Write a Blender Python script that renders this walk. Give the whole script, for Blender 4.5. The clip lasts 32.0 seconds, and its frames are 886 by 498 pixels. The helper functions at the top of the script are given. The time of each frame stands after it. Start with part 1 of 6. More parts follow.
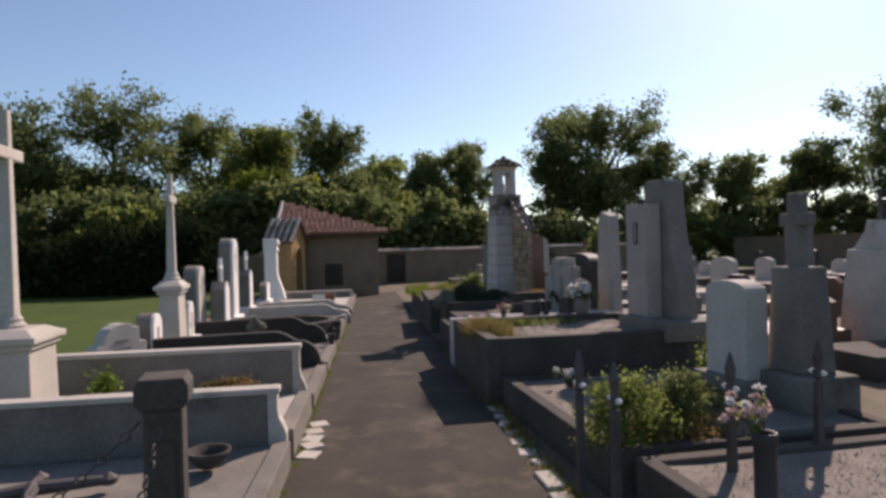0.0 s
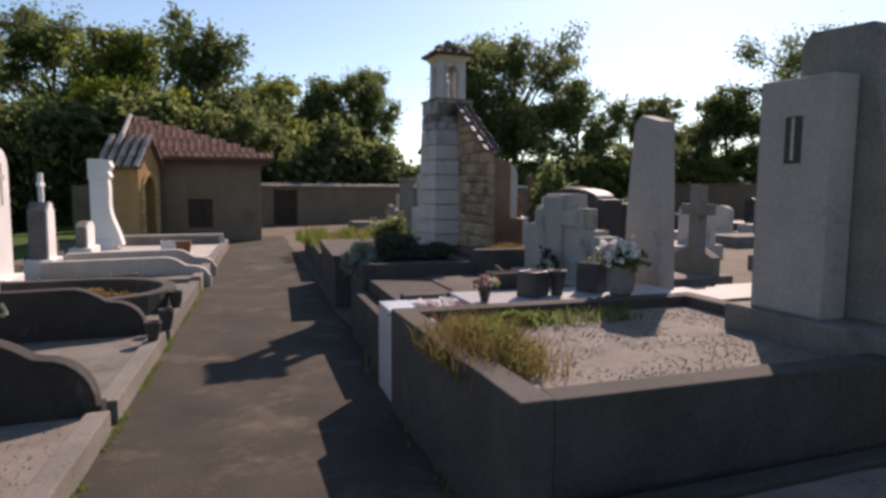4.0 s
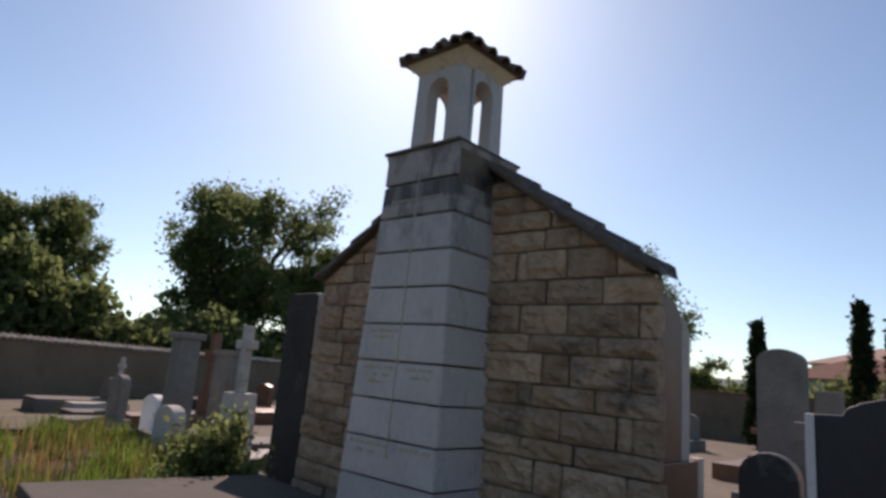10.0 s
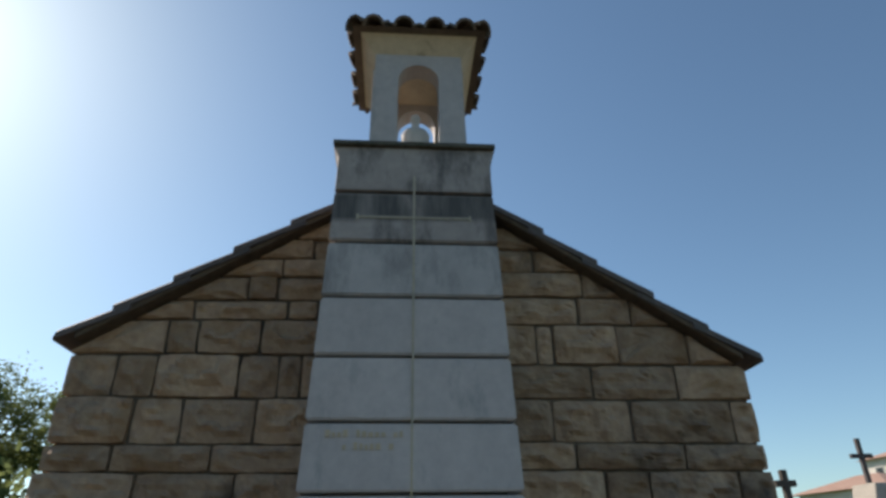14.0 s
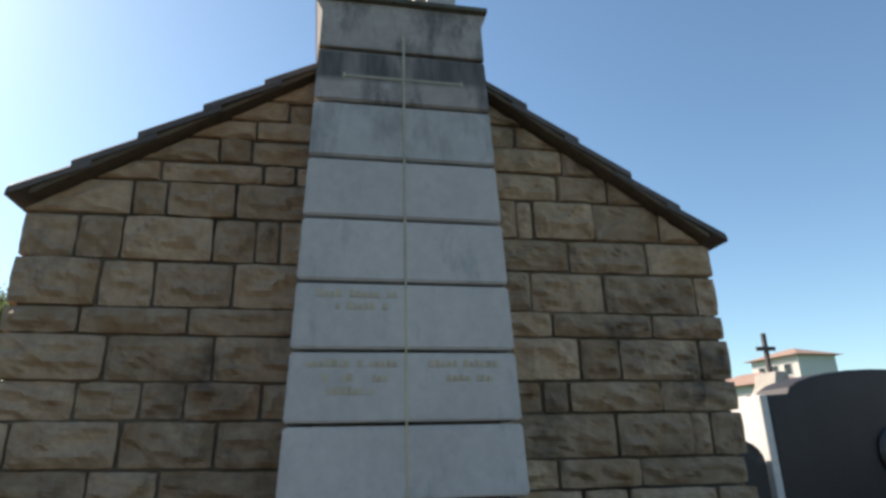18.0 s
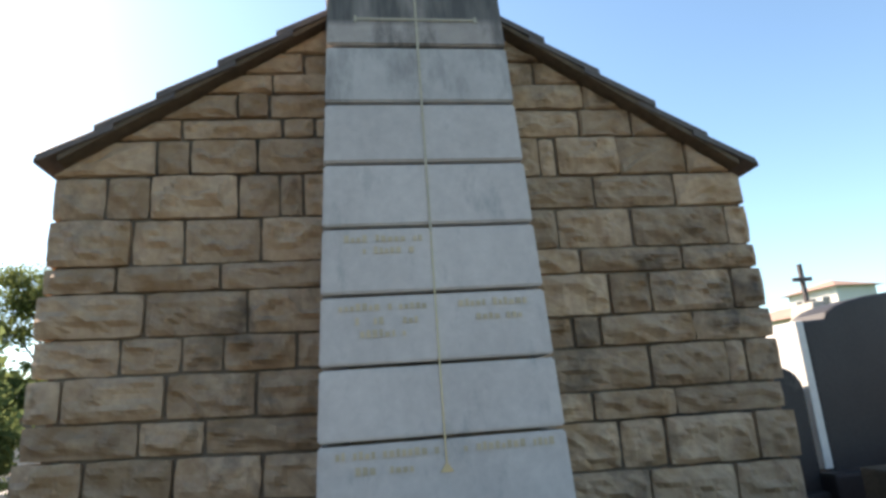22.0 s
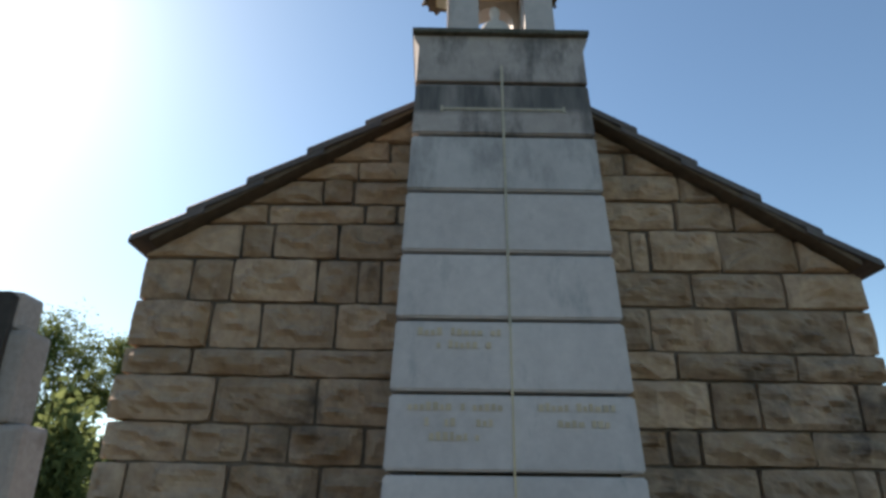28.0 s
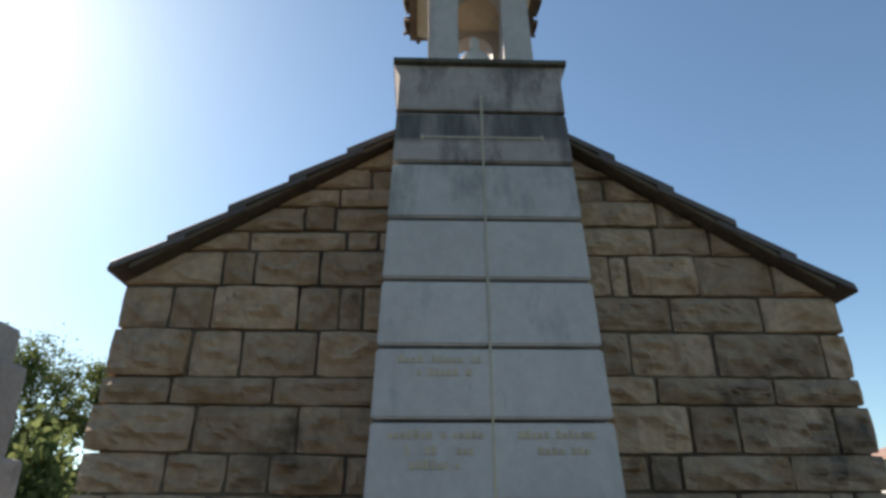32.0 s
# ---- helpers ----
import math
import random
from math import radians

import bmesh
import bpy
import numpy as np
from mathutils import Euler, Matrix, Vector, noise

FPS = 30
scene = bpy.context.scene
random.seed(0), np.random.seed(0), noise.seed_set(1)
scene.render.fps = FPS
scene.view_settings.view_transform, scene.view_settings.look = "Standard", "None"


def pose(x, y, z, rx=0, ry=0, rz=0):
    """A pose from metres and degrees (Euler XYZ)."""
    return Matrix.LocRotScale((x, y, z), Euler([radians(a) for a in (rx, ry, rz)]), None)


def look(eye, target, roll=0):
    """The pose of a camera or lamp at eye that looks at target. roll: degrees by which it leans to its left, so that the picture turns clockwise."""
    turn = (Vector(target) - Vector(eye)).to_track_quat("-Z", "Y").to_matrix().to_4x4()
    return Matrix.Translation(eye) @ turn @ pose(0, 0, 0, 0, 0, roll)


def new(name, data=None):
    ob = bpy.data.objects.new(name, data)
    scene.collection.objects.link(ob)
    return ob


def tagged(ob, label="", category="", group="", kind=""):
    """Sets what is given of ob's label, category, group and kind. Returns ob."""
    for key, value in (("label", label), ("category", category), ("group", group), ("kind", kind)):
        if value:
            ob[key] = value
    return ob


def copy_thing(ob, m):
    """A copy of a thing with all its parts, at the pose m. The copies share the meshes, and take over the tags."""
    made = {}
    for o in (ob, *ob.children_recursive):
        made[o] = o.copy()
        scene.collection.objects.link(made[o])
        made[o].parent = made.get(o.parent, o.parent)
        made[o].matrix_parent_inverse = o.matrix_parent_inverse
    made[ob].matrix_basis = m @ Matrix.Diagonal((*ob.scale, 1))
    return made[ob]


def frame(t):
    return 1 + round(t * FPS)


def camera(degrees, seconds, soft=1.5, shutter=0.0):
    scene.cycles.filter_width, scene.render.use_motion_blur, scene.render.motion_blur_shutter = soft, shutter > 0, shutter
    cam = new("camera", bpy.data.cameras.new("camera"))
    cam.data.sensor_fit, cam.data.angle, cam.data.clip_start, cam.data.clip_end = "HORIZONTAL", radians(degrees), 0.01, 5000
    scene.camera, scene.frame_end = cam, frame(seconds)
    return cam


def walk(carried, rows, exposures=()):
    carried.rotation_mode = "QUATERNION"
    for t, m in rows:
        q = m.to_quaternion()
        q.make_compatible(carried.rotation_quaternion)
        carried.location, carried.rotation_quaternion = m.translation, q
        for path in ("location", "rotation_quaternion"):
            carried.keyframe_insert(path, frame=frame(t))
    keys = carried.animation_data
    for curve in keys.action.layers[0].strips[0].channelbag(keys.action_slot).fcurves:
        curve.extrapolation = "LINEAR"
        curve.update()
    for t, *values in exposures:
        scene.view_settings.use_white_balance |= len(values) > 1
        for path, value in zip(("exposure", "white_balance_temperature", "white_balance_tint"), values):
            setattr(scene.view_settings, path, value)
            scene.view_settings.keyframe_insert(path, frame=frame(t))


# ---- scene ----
# ---- camera and walk ----
PATH = [
    (0.0, look((-0.049, -6.603, 1.809), (0.971, -1.708, 1.792), -1.43)),
    (0.5, look((0.082, -5.976, 1.790), (1.374, -1.147, 1.698), -2.58)),
    (1.0, look((0.200, -5.367, 1.782), (1.336, -0.500, 1.930), -1.86)),
    (1.5, look((0.294, -4.747, 1.755), (1.452, 0.116, 1.854), -3.80)),
    (2.0, look((0.360, -4.114, 1.722), (1.298, 0.797, 1.679), -0.75)),
    (2.5, look((0.455, -3.465, 1.703), (1.846, 1.332, 1.467), -2.50)),
    (3.0, look((0.548, -2.863, 1.649), (2.014, 1.918, 1.614), 0.31)),
    (3.5, look((0.614, -2.422, 1.627), (2.394, 2.240, 1.315), 0.85)),
    (5.5, look((0.938, 0.138, 1.537), (2.666, 4.789, 0.921), -1.11)),
    (6.0, look((1.028, 0.702, 1.513), (3.091, 5.249, 1.257), 0.53)),
    (6.5, look((1.088, 1.254, 1.522), (3.448, 5.661, 1.401), -2.54)),
    (7.0, look((1.094, 1.804, 1.494), (3.471, 6.202, 1.548), -0.26)),
    (7.5, look((1.088, 2.209, 1.514), (3.901, 6.334, 1.782), -2.60)),
    (8.0, look((1.162, 2.837, 1.480), (4.029, 6.925, 1.748), -1.73)),
    (8.5, look((1.184, 3.319, 1.463), (4.294, 7.226, 1.714), -1.99)),
    (9.0, look((1.252, 3.823, 1.432), (4.426, 7.661, 1.872), -0.71)),
    (10.0, look((1.382, 4.614, 1.516), (4.953, 7.966, 2.523), 4.80)),
    (10.5, look((1.441, 5.061, 1.438), (5.135, 8.096, 2.902), 7.16)),
    (11.0, look((1.522, 5.538, 1.367), (5.520, 8.210, 2.737), 8.03)),
    (11.5, look((1.565, 5.967, 1.425), (5.692, 8.450, 2.770), 3.78)),
    (12.0, look((1.600, 6.416, 1.398), (5.904, 8.655, 2.607), 1.38)),
    (12.5, look((1.684, 6.676, 1.429), (6.242, 8.075, 2.936), 2.94)),
    (13.0, look((1.765, 7.004, 1.396), (6.415, 7.718, 3.089), 3.51)),
    (13.5, look((1.831, 7.208, 1.415), (6.411, 7.549, 3.391), 2.54)),
    (14.0, look((1.877, 7.425, 1.404), (6.346, 7.063, 3.618), -1.48)),
    (14.5, look((1.941, 7.536, 1.437), (6.177, 6.951, 4.027), -0.75)),
    (16.5, look((2.065, 7.647, 1.437), (6.405, 6.695, 3.730), -0.68)),
    (17.0, look((2.067, 7.626, 1.391), (6.471, 6.702, 3.571), -0.26)),
    (17.5, look((2.037, 7.630, 1.350), (6.453, 6.929, 3.588), -0.48)),
    (18.0, look((2.002, 7.649, 1.288), (6.670, 6.697, 2.808), -2.12)),
    (18.5, look((1.992, 7.644, 1.257), (6.709, 6.765, 2.664), -5.19)),
    (19.0, look((1.988, 7.623, 1.253), (6.718, 6.669, 2.565), -6.94)),
    (19.5, look((2.003, 7.635, 1.258), (6.764, 6.713, 2.479), -5.61)),
    (20.0, look((2.008, 7.640, 1.256), (6.795, 6.791, 2.424), -5.12)),
    (20.5, look((2.010, 7.634, 1.254), (6.788, 6.789, 2.464), -5.76)),
    (21.0, look((2.011, 7.629, 1.256), (6.798, 6.746, 2.402), -5.36)),
    (21.5, look((2.013, 7.636, 1.258), (6.796, 6.731, 2.401), -5.53)),
    (22.0, look((2.013, 7.637, 1.249), (6.817, 6.907, 2.424), -4.74)),
    (22.5, look((2.015, 7.646, 1.252), (6.836, 7.002, 2.412), -3.72)),
    (23.0, look((2.011, 7.637, 1.259), (6.836, 6.992, 2.403), -3.47)),
    (23.5, look((2.007, 7.630, 1.258), (6.817, 6.939, 2.436), -3.34)),
    (24.0, look((2.002, 7.606, 1.255), (6.815, 6.957, 2.446), -3.72)),
    (24.5, look((2.010, 7.580, 1.252), (6.816, 6.947, 2.479), -3.62)),
    (26.5, look((2.080, 7.603, 1.266), (6.788, 7.087, 2.869), -2.72)),
    (27.0, look((2.095, 7.599, 1.287), (6.780, 7.247, 2.998), -0.78)),
    (27.5, look((2.109, 7.600, 1.288), (6.771, 7.400, 3.084), -1.50)),
    (28.0, look((2.122, 7.604, 1.294), (6.758, 7.536, 3.166), -0.10)),
    (28.5, look((2.114, 7.612, 1.298), (6.690, 7.525, 3.313), -0.57)),
    (29.0, look((2.115, 7.605, 1.298), (6.656, 7.503, 3.389), -0.86)),
    (29.5, look((2.110, 7.599, 1.302), (6.646, 7.472, 3.402), -0.92)),
    (30.0, look((2.103, 7.598, 1.303), (6.620, 7.470, 3.442), -1.00)),
    (30.5, look((2.093, 7.594, 1.299), (6.638, 7.482, 3.380), -0.83)),
    (31.0, look((2.096, 7.594, 1.305), (6.649, 7.451, 3.368), -0.91)),
    (31.5, look((2.097, 7.598, 1.306), (6.665, 7.424, 3.330), -0.58)),
    (32.0, look((2.100, 7.588, 1.305), (6.667, 7.405, 3.333), -0.94)),
]
cam = camera(70.12, 32.0, soft=3.1)
walk(cam, PATH, [(0.0, 0.1, 7100, 32), (3.0, 0.15, 7100, 32), (6.0, 0.4, 7200, 32), (7.2, 0.15, 7000, 34), (8.0, 0.05, 7000, 34), (11.0, -0.15, 7000, 30), (12.0, -0.5, 7000, 27), (13.0, -0.6, 6900, 20),
                 (13.6, -0.3, 6850, 18), (14.0, 0.1, 6850, 17), (16.5, 0.55, 6850, 17), (17.4, 0.65, 6850, 17), (18.0, 0.6, 6850, 17), (18.6, 0.98, 7050, 18), (19.2, 1.2, 7150, 19), (24.0, 1.36, 7250, 20), (27.0, 0.72, 7150, 19), (28.5, 0.58, 7050, 19), (32.0, 0.46, 6950, 18)])

# ---- world, sun, exposure ----
SUN_AZ, SUN_EL = radians(43.0), radians(36.8)
world = bpy.data.worlds.new("world")
scene.world = world
world.use_nodes = True
wn = world.node_tree.nodes
sky = wn.new("ShaderNodeTexSky")
sky.sky_type = "NISHITA"
sky.sun_disc = False
sky.sun_elevation, sky.sun_rotation = SUN_EL, SUN_AZ
sky.air_density, sky.dust_density, sky.ozone_density = 0.9, 0.5, 1.5
wn["Background"].inputs[1].default_value = 0.125
clear = wn.new("ShaderNodeMix")
clear.data_type, clear.blend_type = "RGBA", "MULTIPLY"
clear.inputs[0].default_value, clear.inputs[7].default_value = 1.0, (0.82, 1.03, 1.02, 1)
world.node_tree.links.new(sky.outputs[0], clear.inputs[6])
world.node_tree.links.new(clear.outputs[2], wn["Background"].inputs[0])
sun_data = bpy.data.lights.new("sun", "SUN")
sun_data.energy, sun_data.angle, sun_data.color = 5.0, radians(0.53), (1.0, 0.92, 0.80)
sun_from = Vector((math.sin(SUN_AZ) * math.cos(SUN_EL), math.cos(SUN_AZ) * math.cos(SUN_EL), math.sin(SUN_EL)))
new("sun", sun_data).matrix_world = look(sun_from * 60, (0, 0, 0))

# ---- materials ----
def node(nt, kind, **values):
    n = nt.nodes.new(kind)
    for key, value in values.items():
        n.inputs[key.replace("_", " ")].default_value = value
    return n


def ramp(nt, source, stops):
    r = nt.nodes.new("ShaderNodeValToRGB")
    while len(r.color_ramp.elements) < len(stops):
        r.color_ramp.elements.new(0.5)
    for e, (at, c) in zip(r.color_ramp.elements, stops):
        e.position, e.color = at, (*c, 1) if len(c) == 3 else c
    nt.links.new(source, r.inputs[0])
    return r.outputs[0]


def surface(name, light, dark, rough=0.8, coarse=1.6, fine=28.0, bump=0.25, stain=None, stain_scale=0.9,
            stain_at=0.58, vary=0.18, metal=0.0, streak=False, coat=0.0, gloss=None, patch=None, band=None):
    """A weathered opaque surface: two scales of mottling, optional stains, bump, and a tone of its own for each object."""
    m = bpy.data.materials.new(name)
    m.use_nodes = True
    nt = m.node_tree
    out = nt.nodes["Principled BSDF"]
    tc = nt.nodes.new("ShaderNodeTexCoord")
    info = nt.nodes.new("ShaderNodeObjectInfo")
    geo = nt.nodes.new("ShaderNodeNewGeometry")
    mapping = nt.nodes.new("ShaderNodeVectorMath")
    mapping.operation = "ADD"
    nt.links.new(geo.outputs["Position"], mapping.inputs[0])
    nt.links.new(info.outputs["Random"], mapping.inputs[1])
    big = node(nt, "ShaderNodeTexNoise", Scale=coarse, Detail=5.0, Roughness=0.6)
    small = node(nt, "ShaderNodeTexNoise", Scale=fine, Detail=4.0, Roughness=0.65)
    for n in (big, small):
        nt.links.new(mapping.outputs[0], n.inputs["Vector"])
    add = nt.nodes.new("ShaderNodeMath")
    add.operation = "MULTIPLY_ADD"
    nt.links.new(small.outputs[0], add.inputs[0])
    add.inputs[1].default_value = 0.5
    half = nt.nodes.new("ShaderNodeMath")
    half.operation = "MULTIPLY"
    nt.links.new(big.outputs[0], half.inputs[0])
    half.inputs[1].default_value = 0.5
    nt.links.new(half.outputs[0], add.inputs[2])
    colour = ramp(nt, add.outputs[0], [(0.34, dark), (0.66, light)])
    if stain:
        sn = node(nt, "ShaderNodeTexNoise", Scale=stain_scale, Detail=6.0, Roughness=0.7)
        if streak:
            sc = nt.nodes.new("ShaderNodeVectorMath")
            sc.operation = "MULTIPLY"
            sc.inputs[1].default_value = (2.2, 2.2, 0.9)
            nt.links.new(geo.outputs["Position"], sc.inputs[0])
            nt.links.new(sc.outputs[0], sn.inputs["Vector"])
        else:
            nt.links.new(geo.outputs["Position"], sn.inputs["Vector"])
        mask = ramp(nt, sn.outputs[0], [(stain_at, (0, 0, 0)), (stain_at + 0.14, (1, 1, 1))])
        mix = nt.nodes.new("ShaderNodeMix")
        mix.data_type = "RGBA"
        nt.links.new(mask, mix.inputs[0])
        nt.links.new(colour, mix.inputs[6])
        mix.inputs[7].default_value = (*stain, 1)
        colour = mix.outputs[2]
    if band:
        sep = nt.nodes.new("ShaderNodeSeparateXYZ")
        nt.links.new(geo.outputs["Position"], sep.inputs[0])
        wob = nt.nodes.new("ShaderNodeMath")
        wob.operation = "MULTIPLY_ADD"
        wob.inputs[1].default_value = 0.05
        nt.links.new(big.outputs[0], wob.inputs[0])
        nt.links.new(sep.outputs[2], wob.inputs[2])
        rows = [nt.nodes.new("ShaderNodeMapRange") for _ in range(2)]
        for n, (p, q) in zip(rows, ((band[0], band[0] + 0.03), (band[1] + 0.03, band[1] - 0.01))):
            n.inputs[1].default_value, n.inputs[2].default_value = p, q
            nt.links.new(wob.outputs[0], n.inputs[0])
        both = nt.nodes.new("ShaderNodeMath")
        both.operation = "MULTIPLY"
        nt.links.new(rows[0].outputs[0], both.inputs[0])
        nt.links.new(rows[1].outputs[0], both.inputs[1])
        sooty = nt.nodes.new("ShaderNodeMath")
        sooty.operation = "MULTIPLY"
        nt.links.new(both.outputs[0], sooty.inputs[0])
        runs = nt.nodes.new("ShaderNodeVectorMath")
        runs.operation = "MULTIPLY"
        runs.inputs[1].default_value = (7.0, 7.0, 1.1)
        nt.links.new(geo.outputs["Position"], runs.inputs[0])
        run_noise = node(nt, "ShaderNodeTexNoise", Scale=1.0, Detail=4.0, Roughness=0.6)
        nt.links.new(runs.outputs[0], run_noise.inputs["Vector"])
        nt.links.new(ramp(nt, run_noise.outputs[0], [(0.36, (0.35, 0.35, 0.35)), (0.56, (1, 1, 1))]), sooty.inputs[1])
        lay_on = nt.nodes.new("ShaderNodeMix")
        lay_on.data_type = "RGBA"
        nt.links.new(sooty.outputs[0], lay_on.inputs[0])
        nt.links.new(colour, lay_on.inputs[6])
        lay_on.inputs[7].default_value = (0.085, 0.08, 0.072, 1)
        colour = lay_on.outputs[2]
    if patch:
        pn = node(nt, "ShaderNodeTexNoise", Scale=5.5, Detail=4.0, Roughness=0.6)
        shift = nt.nodes.new("ShaderNodeVectorMath")
        shift.inputs[1].default_value = (3.1, 7.7, 1.3)
        nt.links.new(mapping.outputs[0], shift.inputs[0])
        nt.links.new(shift.outputs[0], pn.inputs["Vector"])
        pm = ramp(nt, pn.outputs[0], [(0.50, (0, 0, 0)), (0.72, (0.8, 0.8, 0.8))])
        blend = nt.nodes.new("ShaderNodeMix")
        blend.data_type = "RGBA"
        nt.links.new(pm, blend.inputs[0])
        nt.links.new(colour, blend.inputs[6])
        blend.inputs[7].default_value = (*patch, 1)
        colour = blend.outputs[2]
    if vary:
        hsv = nt.nodes.new("ShaderNodeHueSaturation")
        mr = nt.nodes.new("ShaderNodeMapRange")
        mr.inputs[3].default_value, mr.inputs[4].default_value = 1 - vary, 1 + vary
        nt.links.new(info.outputs["Random"], mr.inputs[0])
        nt.links.new(mr.outputs[0], hsv.inputs["Value"])
        hue = nt.nodes.new("ShaderNodeMath")
        hue.operation = "MULTIPLY_ADD"
        hue.inputs[1].default_value, hue.inputs[2].default_value = 0.10 * vary, 0.5 - 0.05 * vary
        nt.links.new(small.outputs[0], hue.inputs[0])
        nt.links.new(hue.outputs[0], hsv.inputs["Hue"])
        nt.links.new(colour, hsv.inputs["Color"])
        colour = hsv.outputs[0]
    nt.links.new(colour, out.inputs["Base Color"])
    out.inputs["Metallic"].default_value = metal
    out.inputs["Coat Weight"].default_value = coat
    out.inputs["Specular IOR Level"].default_value = gloss if gloss is not None else (0.2 if rough > 0.75 else 0.4)
    rr = nt.nodes.new("ShaderNodeMapRange")
    rr.inputs[3].default_value, rr.inputs[4].default_value = max(rough - 0.12, 0.03), min(rough + 0.12, 1)
    nt.links.new(small.outputs[0], rr.inputs[0])
    nt.links.new(rr.outputs[0], out.inputs["Roughness"])
    b = node(nt, "ShaderNodeBump", Strength=bump, Distance=0.01)
    nt.links.new(add.outputs[0], b.inputs["Height"])
    nt.links.new(b.outputs[0], out.inputs["Normal"])
    return m


def leaf_material(name, light, dark, glow=0.45):
    """Leaves: diffuse, partly letting the light through, each clump with its own tone."""
    m = bpy.data.materials.new(name)
    m.use_nodes = True
    nt = m.node_tree
    nt.nodes.remove(nt.nodes["Principled BSDF"])
    out = nt.nodes["Material Output"]
    geo = nt.nodes.new("ShaderNodeNewGeometry")
    noise_t = node(nt, "ShaderNodeTexNoise", Scale=0.35, Detail=3.0)
    nt.links.new(geo.outputs["Position"], noise_t.inputs["Vector"])
    mixv = nt.nodes.new("ShaderNodeMath")
    mixv.operation = "MULTIPLY_ADD"
    nt.links.new(geo.outputs["Random Per Island"], mixv.inputs[0])
    mixv.inputs[1].default_value = 0.5
    half = nt.nodes.new("ShaderNodeMath")
    half.operation = "MULTIPLY"
    half.inputs[1].default_value = 0.5
    nt.links.new(noise_t.outputs[0], half.inputs[0])
    nt.links.new(half.outputs[0], mixv.inputs[2])
    colour = ramp(nt, mixv.outputs[0], [(0.2, dark), (0.75, light)])
    d, t = nt.nodes.new("ShaderNodeBsdfDiffuse"), nt.nodes.new("ShaderNodeBsdfTranslucent")
    mix = nt.nodes.new("ShaderNodeMixShader")
    mix.inputs[0].default_value = glow
    nt.links.new(colour, d.inputs[0])
    nt.links.new(colour, t.inputs[0])
    nt.links.new(d.outputs[0], mix.inputs[1])
    nt.links.new(t.outputs[0], mix.inputs[2])
    nt.links.new(mix.outputs[0], out.inputs[0])
    return m


ASPHALT = surface("asphalt", (0.076, 0.064, 0.048), (0.029, 0.025, 0.019), 0.92, 1.7, 55, 0.9, (0.112, 0.094, 0.067), 1.3, 0.53, 0)
EARTH = surface("dry_earth", (0.19, 0.155, 0.11), (0.09, 0.075, 0.052), 0.95, 1.2, 40, 0.6, (0.07, 0.09, 0.03), 1.5, 0.56, 0)
LAWN = surface("lawn", (0.064, 0.104, 0.014), (0.036, 0.062, 0.008), 0.95, 0.6, 60, 0.6, (0.12, 0.14, 0.05), 0.3, 0.6, 0)
GRAVEL = surface("gravel", (0.27, 0.24, 0.20), (0.14, 0.122, 0.10), 0.95, 3.0, 75, 0.7, (0.12, 0.11, 0.09), 1.6, 0.6, 0)
SANDSTONE = surface("sandstone", (0.485, 0.34, 0.22), (0.285, 0.193, 0.127), 0.9, 3.2, 26, 0.8, (0.065, 0.053, 0.044), 1.1, 0.545, 0.22, patch=(0.27, 0.155, 0.075))
UNDERSTONE = surface("brown_verge_stone", (0.17, 0.125, 0.085), (0.09, 0.066, 0.046), 0.9, 3.0, 30, 0.5, (0.06, 0.05, 0.04), 2.0, 0.58, 0.1)
MORTAR = surface("mortar", (0.21, 0.16, 0.118), (0.12, 0.092, 0.067), 0.95, 3.0, 40, 0.5, (0.045, 0.038, 0.032), 1.2, 0.50, 0)
SLABSTONE = surface("lichen_slab", (0.115, 0.100, 0.082), (0.06, 0.052, 0.043), 0.9, 1.8, 40, 0.5, (0.16, 0.14, 0.11), 2.2, 0.60, 0)
MARBLE = surface("pale_marble", (0.556, 0.505, 0.462), (0.42, 0.38, 0.35), 0.6, 2.6, 24, 0.08, (0.31, 0.30, 0.28), 2.6, 0.56, 0.07, streak=True)
MARBLE_SOILED = surface("soiled_marble", (0.44, 0.385, 0.34), (0.30, 0.26, 0.23), 0.7, 2.2, 20, 0.14, (0.135, 0.12, 0.108), 2.2, 0.47, 0.05, streak=True, band=(2.60, 2.735))
MOSSSTONE = surface("mossy_stone", (0.16, 0.15, 0.12), (0.07, 0.068, 0.052), 0.9, 5.0, 40, 0.5, (0.05, 0.055, 0.035), 4.0, 0.5, 0)
MARBLE_STREAKED = surface("streaked_marble", (0.508, 0.475, 0.44), (0.393, 0.365, 0.338), 0.6, 1.8, 16, 0.1, (0.26, 0.243, 0.224), 1.6, 0.50, 0.05, streak=True)
LIMESTONE = surface("limestone", (0.54, 0.50, 0.43), (0.36, 0.335, 0.29), 0.9, 2.0, 36, 0.35, (0.17, 0.155, 0.13), 1.4, 0.60, 0.12)
DULLSTONE = surface("dull_limestone", (0.44, 0.41, 0.36), (0.29, 0.27, 0.235), 0.9, 2.0, 36, 0.35, (0.15, 0.137, 0.115), 1.6, 0.57, 0.1, streak=True)
WARMSTONE = surface("warm_grey_stone", (0.40, 0.36, 0.315), (0.27, 0.24, 0.21), 0.85, 2.0, 34, 0.35, (0.16, 0.14, 0.12), 1.5, 0.60, 0.1)
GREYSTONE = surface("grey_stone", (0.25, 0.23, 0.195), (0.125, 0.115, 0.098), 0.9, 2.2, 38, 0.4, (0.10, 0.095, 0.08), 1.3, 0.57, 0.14)
